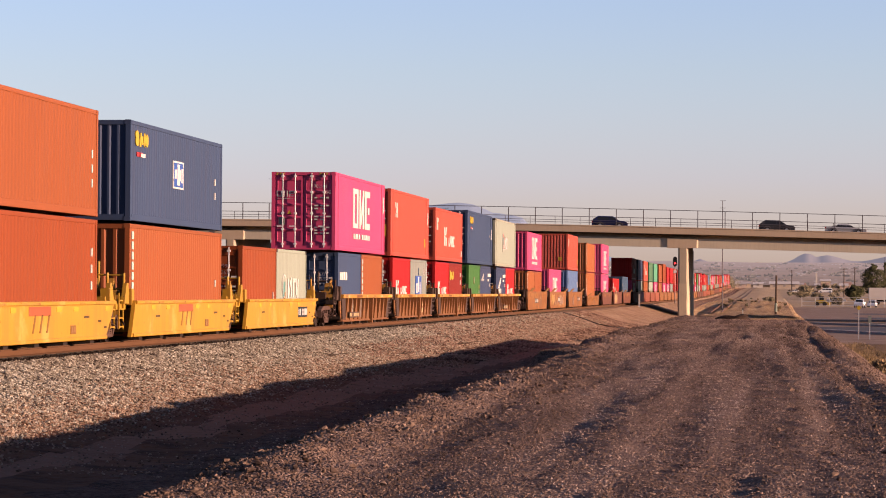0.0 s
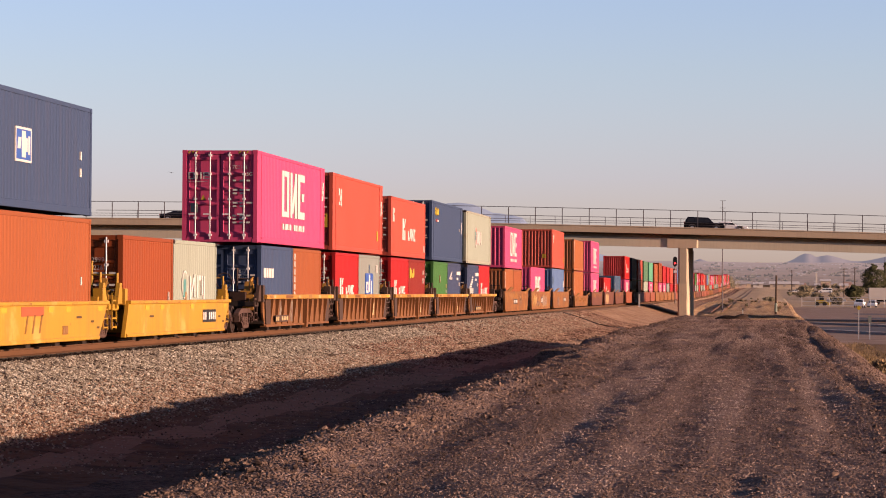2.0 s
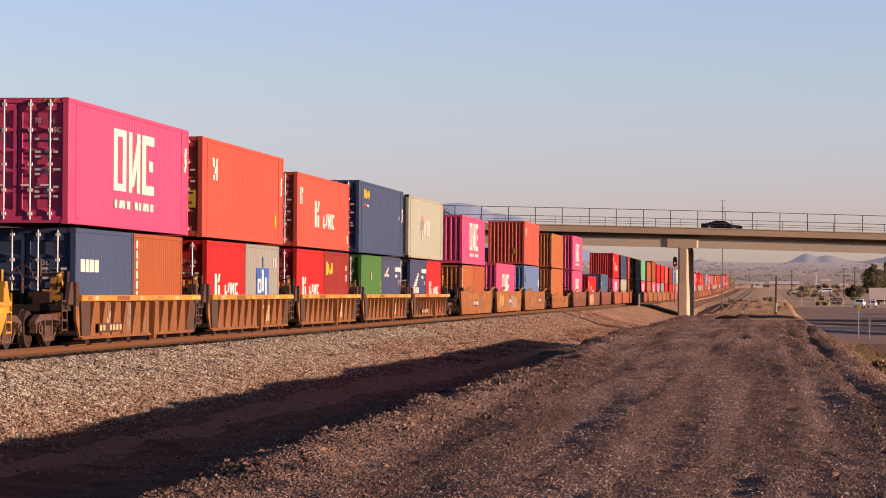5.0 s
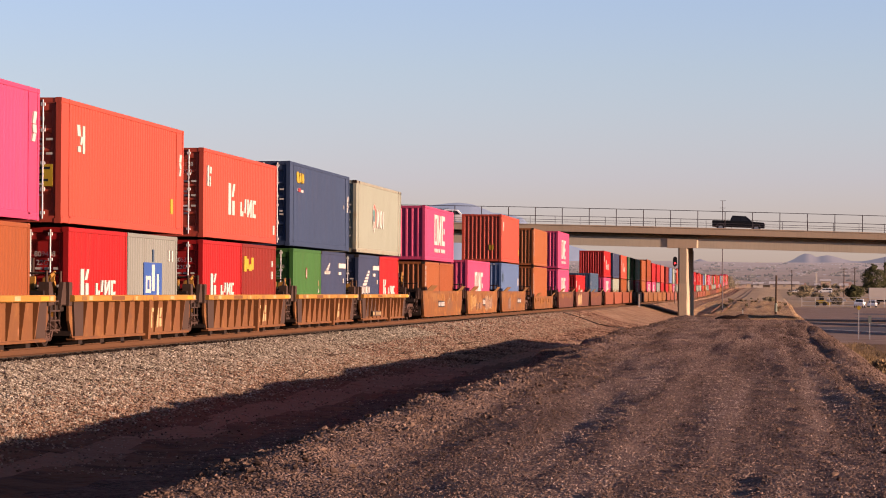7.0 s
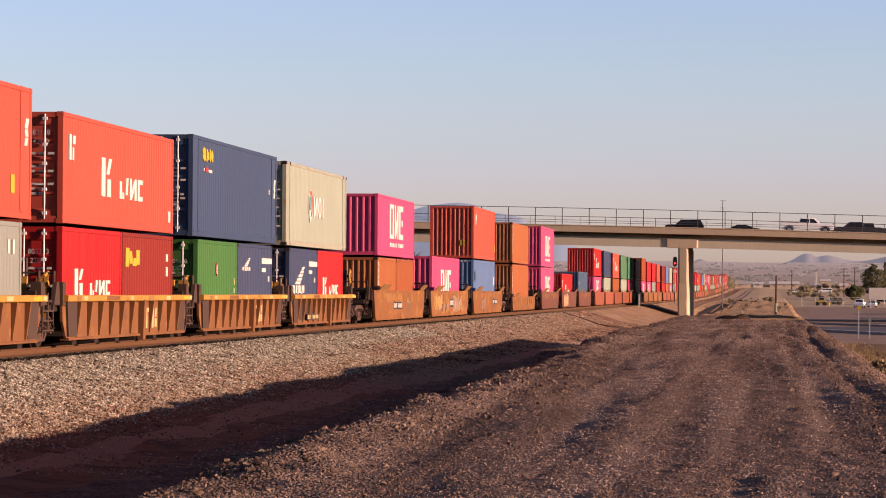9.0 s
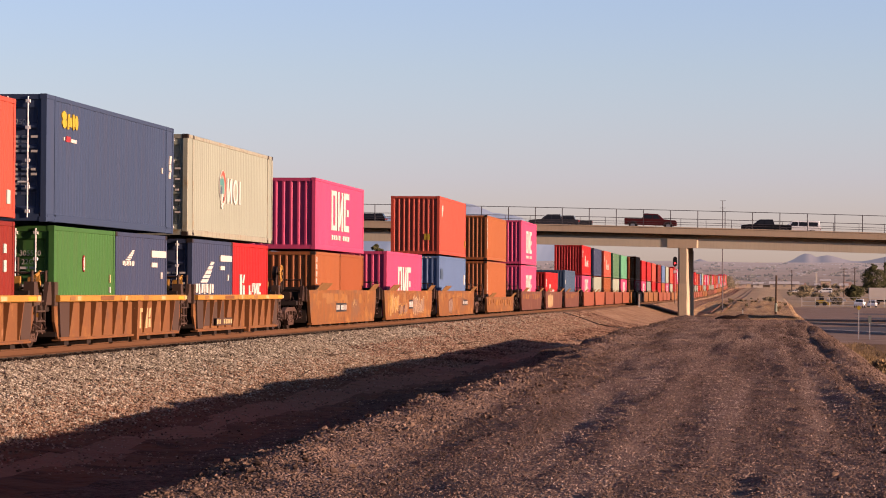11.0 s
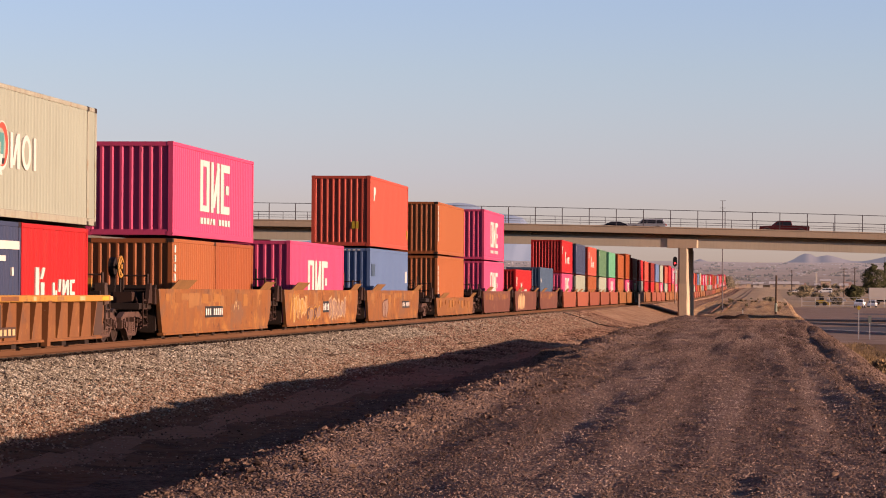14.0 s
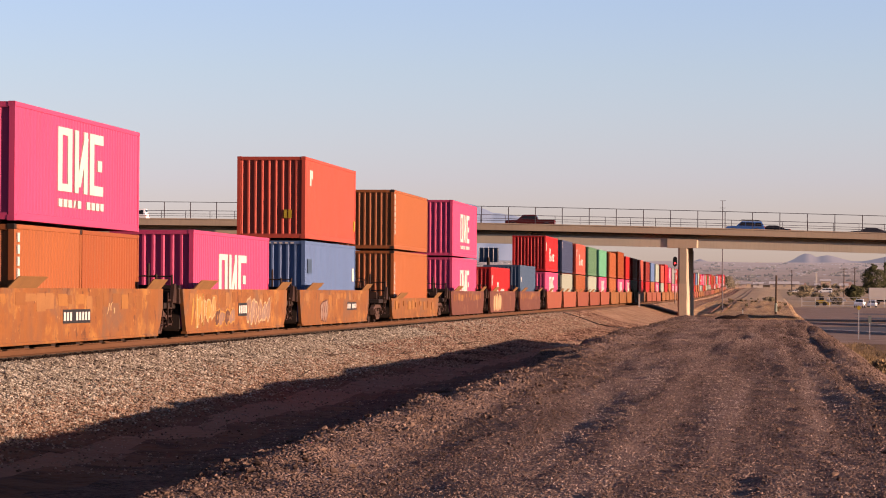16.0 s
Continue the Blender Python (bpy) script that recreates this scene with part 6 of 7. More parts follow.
# kind, colour, lane, place and time, speed in m/s along x
TRAFFIC = [
    ("hatch", DBLUE, "dark blue hatchback", 0, -18.7, 0.0, 20.1), ("hatch", DGREY, "dark grey hatchback", 0, 0.9, 0.0, 24.5), ("sedan", SILVER, "silver-grey sedan", 0, 8.9, 0.0, 24.5),
    ("suv", BLACK, "black suv", 0, -17.5, 1.5, 19.8), ("sedan", WHITE, "white sedan", 1, -15.8, 1.5, 21.8), ("sedan", BLACK, "black sedan", 0, -28.0, 2.7, 20.4),
    ("sedan", DGREY, "dark grey sedan", 1, -26.2, 2.7, 22.0), ("sedan", BLACK, "black sedan", 0, -29.3, 3.9, 21.6), ("pickup", BLACK, "black crew-cab pickup", 0, -3.6, 7.0, 22.0),
    ("pickup", WHITE, "white crew-cab pickup", 0, 4.4, 9.0, 21.0), ("suv", BLACK, "black suv", 2, -10.3, 9.0, -19.6), ("sedan", BLACK, "black sedan", 3, -3.6, 9.0, -18.4),
    ("pickup", DGREY, "dark grey pickup", 2, 10.5, 9.0, -18.4), ("pickup", DGREY, "dark grey pickup", 3, -52.5, 12.5, -18.4), ("pickup", BLACK, "black pickup", 2, -25.4, 12.5, -16.7),
    ("van", WHITE, "white passenger van", 2, -21.4, 12.5, -16.7), ("pickup", DRED, "dark red pickup", 0, 4.1, 11.9, 20.0), ("sedan", BLACK, "black sedan", 3, 5.0, 12.5, -16.1),
    ("suv", SILVER, "silver-grey suv", 2, 10.6, 12.5, -17.0), ("pickup", DRED, "dark red pickup", 3, -6.0, 14.5, -15.7), ("rack", BLUE, "bright blue suv with a roof rack", 2, -2.9, 16.0, -15.2), ("sedan", BLACK, "black sedan", 3, 0.2, 16.0, -15.2),
    ("sedan", DGREY, "dark grey sedan", 2, 12.1, 16.0, -16.4),
]
LANES = (BRIDGE_Y + 4.0, BRIDGE_Y + 8.0, BRIDGE_Y + 17.0, BRIDGE_Y + 21.0)
CARS = []
for kind, color, words, lane, x, t, v in TRAFFIC:
    ob = vehicle("suv" if kind == "rack" else kind, color, words + " driving over the bridge")
    if kind == "rack":
        rack = Shape().box(-1.7, 0.5, -0.7, 0.7, 1.72, 1.79, 0.02)
        for a in (-1.5, 0.3):
            rack.rod((a, -0.62, 1.55), (a, -0.62, 1.74), 0.03, 6).rod((a, 0.62, 1.55), (a, 0.62, 1.74), 0.03, 6)
        part("roof_rack", rack, M["black"], ob, "black steel roof rack")
    CARS.append((ob, LANES[lane], x, t, v))


# ---------------------------------------------------------------- beyond the overpass
def at_ground(x, y):
    return ground_z(x, y)


def leaves(rng, centre, radius, n, size, squash=1.0):
    """Points and quads of a loose leaf clump."""
    s = Shape()
    for _ in range(n):
        d = Vector((rng.gauss(0, 1), rng.gauss(0, 1), rng.gauss(0, 1) * squash)).normalized() * radius * rng.uniform(0.35, 1.0) ** 0.6
        p = Vector(centre) + Vector((d.x, d.y, d.z * squash))
        a = Vector((rng.gauss(0, 1), rng.gauss(0, 1), rng.gauss(0, 1))).normalized()
        b = a.orthogonal().normalized()
        k = size * rng.uniform(0.6, 1.3)
        s.add([p - a * k, p + b * k * 0.5, p + a * k, p - b * k * 0.5], [(0, 1, 2, 3)])
    return s


LEAF = stony("pine_foliage", [(0.035, 0.036, 0.018), (0.065, 0.066, 0.030), (0.11, 0.105, 0.045)], 1, islands=True)
DRYLEAF = stony("dry_brush", [(0.10, 0.072, 0.042), (0.20, 0.135, 0.070), (0.32, 0.215, 0.105)], 1, islands=True)
GREENLEAF = stony("green_brush", [(0.06, 0.08, 0.03), (0.11, 0.13, 0.05), (0.18, 0.18, 0.08)], 1, islands=True)
PALELEAF = stony("dusty_scrub", [(0.12, 0.10, 0.062), (0.20, 0.165, 0.10), (0.28, 0.225, 0.14)], 1, islands=True)
SCRUB = stony("dull_brush", [(0.055, 0.045, 0.027), (0.11, 0.088, 0.052), (0.17, 0.135, 0.08)], 1, islands=True)
BARK = mat("bark", (0.10, 0.07, 0.05), 0.95, 0, 0.4, 0.5, 12, 0.4)


def tree(x, y, height, spread, label, seed, narrow=False, foliage=None):
    rng = random.Random(seed)
    ob = tagged(new("tree"), label, "tree", "trees beside the line")
    ob.location = (x, y, at_ground(x, y) - 0.1)
    trunk = Shape().rod((0, 0, 0), (0.1, 0, height * 0.55), 0.03 * height * 0.6, 10, 0.012 * height).rod((0.1, 0, height * 0.55), (0, 0, height * 0.95), 0.012 * height, 8, 0.03)
    crown = Shape()
    for i in range(26 if not narrow else 22):
        q = i / 25
        z = height * (0.22 + 0.74 * q) if not narrow else height * (0.08 + 0.88 * q)
        r = spread * (math.sin(math.pi * min(1, 0.18 + q * 0.80)) ** 0.8) * rng.uniform(0.6, 1.1) if not narrow else spread * (1 - q) ** 0.6 * rng.uniform(0.8, 1.1)
        a = rng.uniform(0, 6.283)
        c = (math.cos(a) * r * 0.62, math.sin(a) * r * 0.62, z)
        if not narrow:
            trunk.rod((0, 0, z * 0.8), c, 0.05, 5, 0.02)
        cl = leaves(rng, c, max(0.35, r * 0.55), 330 if foliage is None else 150, 0.19 if not narrow else 0.14, 0.75)
        crown.add(cl.v, cl.f)
    part("trunk", trunk, BARK, ob)
    part("crown", crown, foliage or LEAF, ob, "dense needle foliage" if foliage is None else "")
    return ob


def palm(x, y, height, seed):
    rng = random.Random(seed)
    ob = tagged(new("palm_tree"), "tall fan palm with drooping fronds behind the overpass", "tree", "palms behind the overpass")
    ob.location = (x, y, at_ground(x, y) - 0.1)
    part("trunk", Shape().rod((0, 0, 0), (0, 0, height), 0.22, 10, 0.14), BARK, ob)
    for i in range(22):
        a, up = i * 2.4, rng.uniform(-0.5, 0.9)
        d = Vector((math.cos(a), math.sin(a), up)).normalized()
        side = d.cross(Vector((0, 0, 1))).normalized()
        s = Shape()
        o = Vector((0, 0, height))
        for k in range(-4, 5):
            tip = o + d * 1.5 + side * 0.16 * k + Vector((0, 0, -0.05 * k * k * 0.5 - 0.2))
            root = o + d * 0.7
            s.add([root, root + side * 0.05, tip], [(0, 1, 2)])
        s.rod(o, o + d * 0.75, 0.02, 5)
        part("frond", s, LEAF, ob)


def brush(x, y, z, r, n, seed, foliage, label, size=0.12):
    rng = random.Random(seed)
    ob = tagged(new("bush"), label, "bush", "brush by the line")
    ob.location = (x, y, z)
    stems = Shape()
    for i in range(7):
        a = rng.uniform(0, 6.283)
        stems.rod((0, 0, -0.1), (math.cos(a) * r * 0.6, math.sin(a) * r * 0.6, r * rng.uniform(0.5, 1.0)), 0.02, 5, 0.006)
    part("stems", stems, BARK, ob)
    s = Shape()
    for i in range(6):
        a = rng.uniform(0, 6.283)
        c = leaves(rng, (math.cos(a) * r * 0.5, math.sin(a) * r * 0.5, r * rng.uniform(0.3, 0.75)), r * 0.45, n // 6, size, 0.8)
        s.add(c.v, c.f)
    part("leaves", s, foliage, ob)


tree(27.8, 770.0, 9.9, 3.6, "broad dark green pine beside the yard", 3)
tree(22.0, 745.0, 4.2, 2.6, "low dark green bushy tree beside the yard", 5)
tree(31.2, 775.0, 12.0, 0.8, "narrow dark cypress beside the yard", 7, narrow=True)
tree(11.5, 900.0, 3.4, 2.8, "olive-green tree near the yard", 13, foliage=PALELEAF)
tree(-18.0, 1250.0, 5.5, 5.0, "olive-green trees near the town", 15, foliage=PALELEAF)
tree(-60.3, 432.0, 10.0, 2.6, "dark olive tree behind the overpass", 17)
tree(-65.0, 436.0, 9.8, 2.4, "dark olive tree behind the overpass", 19)
palm(-48.3, 420.0, 14.6, 1)
palm(-49.5, 395.0, 7.6, 2)

for i, (x, y, r, f, lab) in enumerate(((3.4, 84, 0.45, DRYLEAF, "dry orange weed on the verge"), (3.9, 86, 0.5, DRYLEAF, "dry orange weed on the verge"), (4.2, 79, 0.55, GREENLEAF, "green weed on the verge"),
                                       (3.9, 74, 0.4, GREENLEAF, "green weed on the verge"), (4.5, 91, 0.5, DRYLEAF, "dry orange weed on the verge"), (3.6, 68, 0.4, DRYLEAF, "dry orange weed on the verge"))):
    brush(x, y, at_ground(x, y), r, 420, 30 + i, f, lab, 0.06)
for i in range(10):
    x = -97 + i * 1.3
    brush(x, BRIDGE_Y - 2.0, crest(x) - 0.9, 0.8 + 0.25 * wob(i, 0, 1.7, 3), 420, 50 + i, SCRUB if i % 3 else DRYLEAF, "dry brush at the top of the embankment", 0.09)
for i in range(22):
    r = random.Random(70 + i)
    x, y = r.uniform(-9, 4), r.uniform(420, 700)
    brush(x, y, at_ground(x, y), r.uniform(0.2, 0.5), 150, 90 + i, DRYLEAF if i % 3 else SCRUB, "dry desert scrub on open ground", 0.14)
for i, (x, y, r) in enumerate(((0.1, 590, 1.1), (0.9, 596, 0.8), (-0.7, 604, 0.7), (0.4, 582, 0.6))):
    brush(x, y, at_ground(x, y), r, 260, 150 + i, PALELEAF, "pale dusty mesquite on the dirt", 0.16)
for i in range(30):
    r = random.Random(170 + i)
    y = r.uniform(670, 1150)
    x = r.uniform(0.006, 0.030) * y
    brush(x, y, at_ground(x, y), r.uniform(0.7, 1.7), 170, 190 + i, (SCRUB, PALELEAF)[i % 2], "dusty brush on the ground behind the fence", 0.22)


def verge_grass():
    rng = random.Random(8)
    for name, lab, mm, n, (xa, xb), (ya, yb), hh in (("verge_grass", "dry yellow grass tufts on the verge", DRYLEAF, 2600, (3.3, 6.4), (40, 190), 0.22),):
        s = Shape()
        for i in range(n):
            y = ya * (yb / ya) ** rng.random()
            x = rng.uniform(xa, xb)
            z = at_ground(x, y)
            for k in range(7 if hh > 0.1 else 26):
                a, l = rng.uniform(0, 6.283), hh * rng.uniform(0.5, 1.4)
                q = rng.uniform(0.2, 0.9)
                d = Vector((math.cos(a) * q, math.sin(a) * q, 1)).normalized() * l
                o = Vector((x + rng.uniform(-0.1, 0.1), y + rng.uniform(-0.1, 0.1), z - 0.01))
                w = Vector((-math.sin(a), math.cos(a), 0)) * 0.012
                s.add([o - w, o + w, o + d], [(0, 1, 2)])
        tagged(new(name, s.mesh(name, mm)), lab, kind="stuff")


verge_grass()


def lot():
    """The paved yard and street at the lower level, with kerb, fence and signs."""
    z = -1.985
    s = Shape().sheet([[(x, y, z + grade(y)) for x in steps([(4.4, 90, 6)])] for y in steps([(188, 480, 30), (480, 640, 20)])])
    tagged(new("road", s.mesh("road", M["asphalt"])), "grey asphalt street and yard below the berm", kind="structure")
    pale = mat("pale_kerb", (0.45, 0.40, 0.34), 0.9, 0, 0.15, 1, 12, 0.1)
    ends = [Vector(e) for e in ((-2.2, 362, -1.98), (3.0, 317, -1.98), (11.9, 290, -1.98), (30, 262, -1.98), (5.0, 249, -1.98), (9.6, 233, -1.98), (24, 200, -1.98))]
    for k, (p, q) in enumerate(((ends[0], ends[1]), (ends[1], ends[2]), (ends[2], ends[3]), (ends[4], ends[5]), (ends[5], ends[6]))):
        d = (q - p).normalized()
        n = Vector((-d.y, d.x, 0)) * 0.5
        kb = Shape().add([p - n, q - n, q + n, p + n, p - n + Vector((0, 0, 0.2)), q - n + Vector((0, 0, 0.2)), q + n + Vector((0, 0, 0.2)), p + n + Vector((0, 0, 0.2))],
                         [(0, 1, 2, 3), (4, 5, 6, 7), (0, 1, 5, 4), (1, 2, 6, 5), (2, 3, 7, 6), (3, 0, 4, 7)])
        tagged(new("kerb", kb.mesh("kerb", pale)), "pale concrete kerb along the street", "kerb", kind="structure")
    line = mat("road_line_paint", (0.55, 0.55, 0.52), 0.8, 0, 0.2, 1, 15, 0.05)
    # flat dark bands stand in for shadow lying across the street
    worn = mat("shadow_asphalt", (0.075, 0.066, 0.066), 0.85, 0, 0.2, 3, 15, 0.1)
    for x0, x1, y0, y1 in ((5, 70, 252, 284), (9, 80, 318, 326), (12, 80, 372, 400), (14, 60, 455, 480), (20, 60, 520, 560)):
        tagged(new("asphalt_patch", Shape().box(x0, x1, y0, y1, z + 0.002, z + 0.004 + grade(y0)).mesh("asphalt_patch", worn)), "dark strip of painted shadow on the street", kind="structure")
    for i in range(6):
        y = 215 + 14 * i
        tagged(new("road_line", Shape().box(12, 60, y, y + 0.25, z + 0.004, z + 0.008).mesh("road_line", line)), "worn white line on the street", kind="structure")
    fence = tagged(new("yard_fence"), "galvanised pipe and mesh fence round the yard", "fence")
    pipe = mat("bright_galvanised_pipe", (0.55, 0.53, 0.50), 0.5, 0.3, 0.15, 1, 20, 0.02)
    post = Shape().rod((0, 0, 0), (0, 0, 2.3), 0.06, 8).mesh("post", pipe)
    for i in range(14):
        p = part("post", post, pipe, fence)
        p.location = (7.5 + 3.1 * i, 650, at_ground(7.5 + 3.1 * i, 650))
    for h in (0.4, 1.3, 2.25):
        part("rail", Shape().rod((7.5, 650, -1.78 + h), (47.8, 650, -1.78 + h), 0.045, 6), pipe, fence)
    for x, y, h, kind in ((6.55, 209, 2.5, "diamond"), (7.35, 209, 1.75, "plate")):
        z0 = at_ground(x, y)
        ob = tagged(new("road_sign"), "yellow diamond warning sign on a steel post" if kind == "diamond" else "small grey sign plate on a steel post", "sign")
        ob.location = (x, y, z0)
        part("post", Shape().box(-0.035, 0.035, -0.035, 0.035, 0, h), pipe, ob)
        if kind == "diamond":
            part("plate", Shape().prism([(0, h - 0.36), (0.18, h - 0.18), (0, h), (-0.18, h - 0.18)], -0.05, -0.037), M["yellowmark"], ob, "yellow diamond plate")
        else:
            part("plate", Shape().box(-0.12, 0.12, -0.05, -0.037, h - 0.55, h), M["grey"], ob, "plain grey plate")


lot()


def parked(kind, color, words, x, y, turn):
    ob = vehicle(kind, color, words)
    ob["group"] = "vehicles in the yard"
    ob.matrix_basis = pose(x, y, at_ground(x, y), 0, 0, turn)


parked("pickup", WHITE, "white pickup parked in the yard", 20.3, 640, 262)
parked("suv", WHITE, "white suv parked in the yard", 23.6, 655, 262)
parked("sedan", SILVER, "silver sedan parked behind the fence", 17.0, 720, 180)
parked("sedan", WHITE, "white sedan parked near the trees", 9.0, 1010, 180)
parked("van", WHITE, "white van parked near the trees", 20.0, 1015, 180)
parked("sedan", DGREY, "dark grey sedan parked near the trees", 14.5, 1012, 180)


def box_truck(x, y):
    ob = tagged(new("box_truck"), "white box truck parked beside the trees", "truck")
    ob.location = (x, y, at_ground(x, y))
    body = mat("truck_white", (0.62, 0.56, 0.48), 0.5, 0, 0.08, 1, 20, 0.03)
    part("cargo_box", Shape().box(-3.6, 3.6, -1.25, 1.25, 1.25, 4.1, 0.05), body, ob, "off-white cargo box")
    part("chassis", Shape().box(-3.5, 5.5, -0.5, 0.5, 0.7, 1.2), M["iron"], ob)
    part("cab", Shape().prism([(3.75, 0.6), (5.7, 0.6), (5.75, 1.6), (5.1, 2.7), (3.75, 2.8)], -1.15, 1.15, "y"), body, ob)
    for wx in (-2.6, -1.5, 4.7):
        for sd in (-1, 1):
            w = part("wheel", Shape().rod((0, -0.15, 0), (0, 0.15, 0), 0.5, 18), RUBBER, ob)
            w.location = (wx, sd * 1.05, 0.5)


box_truck(27.6, 690.0)


def loader(x, y):
    ob = tagged(new("wheel_loader"), "small yellow wheel loader behind the fence", "loader")
    ob.location = (x, y, at_ground(x, y))
    part("body", Shape().prism([(-1.6, 0.6), (0.9, 0.6), (0.9, 1.3), (-0.2, 1.4), (-1.6, 1.25)], -0.7, 0.7, "y"), M["yellowmark"], ob)
    part("cab", Shape().box(-0.5, 0.5, -0.55, 0.55, 1.35, 2.3, 0.06), M["black"], ob)
    part("bucket", Shape().prism([(1.3, 0.2), (2.0, 0.15), (2.1, 0.9), (1.6, 0.85), (1.4, 0.7)], -0.9, 0.9, "y"), M["yellowmark"], ob)
    part("arm", Shape().rod((0.5, 0, 1.2), (1.6, 0, 0.6), 0.12), M["yellowmark"], ob)
    for wx in (-1.0, 0.7):
        for sd in (-1, 1):
            w = part("wheel", Shape().rod((0, -0.18, 0), (0, 0.18, 0), 0.5, 16), RUBBER, ob)
            w.location = (wx, sd * 0.8, 0.5)


loader(12.3, 668.0)


# ---------------------------------------------------------------- poles, signals, small things
def wooden_pole(x, y, h, label, arms=1, lean=0.0, sleeve=False):
    ob = tagged(new("utility_pole"), label, "pole", "utility poles")
    ob.matrix_basis = pose(x, y, at_ground(x, y) - 0.2, 0, lean)
    part("pole", Shape().rod((0, 0, 0), (0, 0, h), 0.17, 10, 0.12), M["wood"], ob)
    for i in range(arms):
        part("crossarm", Shape().box(-1.2, 1.2, -0.06, 0.06, h - 0.5 - 0.9 * i, h - 0.36 - 0.9 * i), M["wood"], ob)
    if sleeve:
        part("sleeve", Shape().rod((0, 0, 0.55), (0, 0, 1.75), 0.19, 10, 0.185), M["cream"], ob, "white painted band")


wooden_pole(0.95, 385.0, 5.5, "short leaning timber pole with a white band", 0, 0.6, True)
wooden_pole(24.5, 820.0, 9.0, "timber utility pole with crossarms", 2)
wooden_pole(22.5, 860.0, 9.0, "timber utility pole with crossarms", 2)
wooden_pole(8.0, 1000.0, 8.5, "timber utility pole with a crossarm", 1)


def lamp_mast(x, y, z, h, arm, label):
    ob = tagged(new("street_lamp"), label, "street lamp", "lamp masts")
    ob.location = (x, y, z)
    part("mast", Shape().rod((0, 0, 0), (0, 0, h), 0.09, 8, 0.05), M["fence"], ob)
    if arm:
        part("arm", Shape().rod((0, 0, h), (arm * 0.5, 0, h + 0.5), 0.04, 6).rod((arm * 0.5, 0, h + 0.5), (arm, 0, h + 0.55), 0.035, 6), M["fence"], ob)
        part("lamp_head", Shape().box(arm - 0.35, arm + 0.35, -0.14, 0.14, h + 0.45, h + 0.60, 0.04), M["galv"], ob, "pale lamp head")
    else:
        for k in (0.0, 1.1):
            part("crossbar", Shape().rod((-0.45, 0, h - k), (0.45, 0, h - k), 0.03, 6), M["fence"], ob)


lamp_mast(-88.45, 341.0, crest(-88.45) - 0.72, 9.75, 0.95, "tall grey street lamp on the bridge approach")
lamp_mast(-7.0, 430.0, -1.7, 17.0, 0, "tall thin mast with crossbars beyond the overpass")


def signal(x, y):
    ob = tagged(new("railway_signal"), "railway signal showing red beside the track", "signal")
    ob.location = (x, y, -0.3)
    part("mast", Shape().rod((0, 0, 0), (0, 0, 6.6), 0.07, 10), M["fence"], ob, "grey steel mast")
    head = part("target", Shape().prism([(0.34 * math.cos(a), 6.3 + (0.75 if math.sin(a) > 0 else -0.75) * abs(math.sin(a)) ** 0.5) for a in [2 * math.pi * i / 20 for i in range(20)]], -0.16, -0.10), M["black"], ob, "black backing plate")
    red = mat("red_signal_lens", (0.9, 0.03, 0.02), 0.3, 0, 0.02, 1, 10, 0, emit=2.5)
    part("lens", Shape().rod((0, -0.22, 6.05), (0, -0.17, 6.05), 0.12, 14), red, head, "lit red lens")
    part("hood", Shape().sheet([[(0.17 * math.cos(a), y2, 6.05 + 0.17 * math.sin(a)) for a in [math.pi * i / 10 for i in range(11)]] for y2 in (-0.55, -0.16)]), M["black"], head, "black hood")
    part("hood", Shape().sheet([[(0.17 * math.cos(a), y2, 6.6 + 0.17 * math.sin(a)) for a in [math.pi * i / 10 for i in range(11)]] for y2 in (-0.55, -0.16)]), M["black"], head, "black hood")
    part("case", Shape().box(-0.22, 0.22, -0.1, 0.25, 4.6, 5.0, 0.03), M["galv"], ob, "pale equipment case")


signal(-14.05, 427.0)


def marker_post(x, y, h):
    ob = tagged(new("marker_post"), "white marker post beside the ballast", "post")
    ob.location = (x, y, at_ground(x, y) - 0.05)
    part("post", Shape().box(-0.09, 0.09, -0.05, 0.05, 0, h, 0.02), M["white"], ob)
    part("cap", Shape().box(-0.10, 0.10, -0.06, 0.06, h - 0.15, h + 0.01, 0.02), M["black"], ob)


marker_post(-14.4, 317.0, 1.7)
marker_post(-3.6, 395.0, 0.7)


def billboard(x, y):
    ob = tagged(new("billboard"), "billboard seen from behind on a steel post", "billboard")
    ob.location = (x, y, at_ground(x, y))
    part("panel", Shape().box(-1.45, 1.45, 0, 0.12, 6.9, 9.0), M["steel"], ob, "dark panel back")
    for i in range(5):
        part("stringer", Shape().box(-1.42 + 0.69 * i, -1.36 + 0.69 * i, -0.1, 0, 6.7, 9.1), M["galv"], ob)
    part("walkway", Shape().box(-2.3, 1.5, -0.9, -0.1, 6.3, 6.38), M["galv"], ob)
    part("post", Shape().rod((0, -0.3, 0), (0, -0.3, 7.6), 0.22, 12), M["iron"], ob)


billboard(-40.6, 410.0)


def guard_rail():
    ob = tagged(new("guard_rail"), "steel guard rail on posts along the approach road", "guard rail")
    y = BRIDGE_Y + 0.2
    post = Shape().box(-0.08, 0.08, -0.08, 0.08, 0, 0.95).mesh("post", M["wood"])
    for i in range(16):
        x = -84 - 2.2 * i
        p = part("post", post, M["wood"], ob)
        p.location = (x, y, crest(x) - 0.72)
    xs = steps([(-119, -83, 3)])
    part("beam", Shape().sheet([[(x, y - 0.1 + dy, crest(x) - 0.72 + z) for dy, z in ((0, 0.58), (-0.05, 0.65), (0, 0.72), (-0.05, 0.80), (0, 0.88))] for x in xs]), M["galv"], ob, "galvanised beam")


guard_rail()


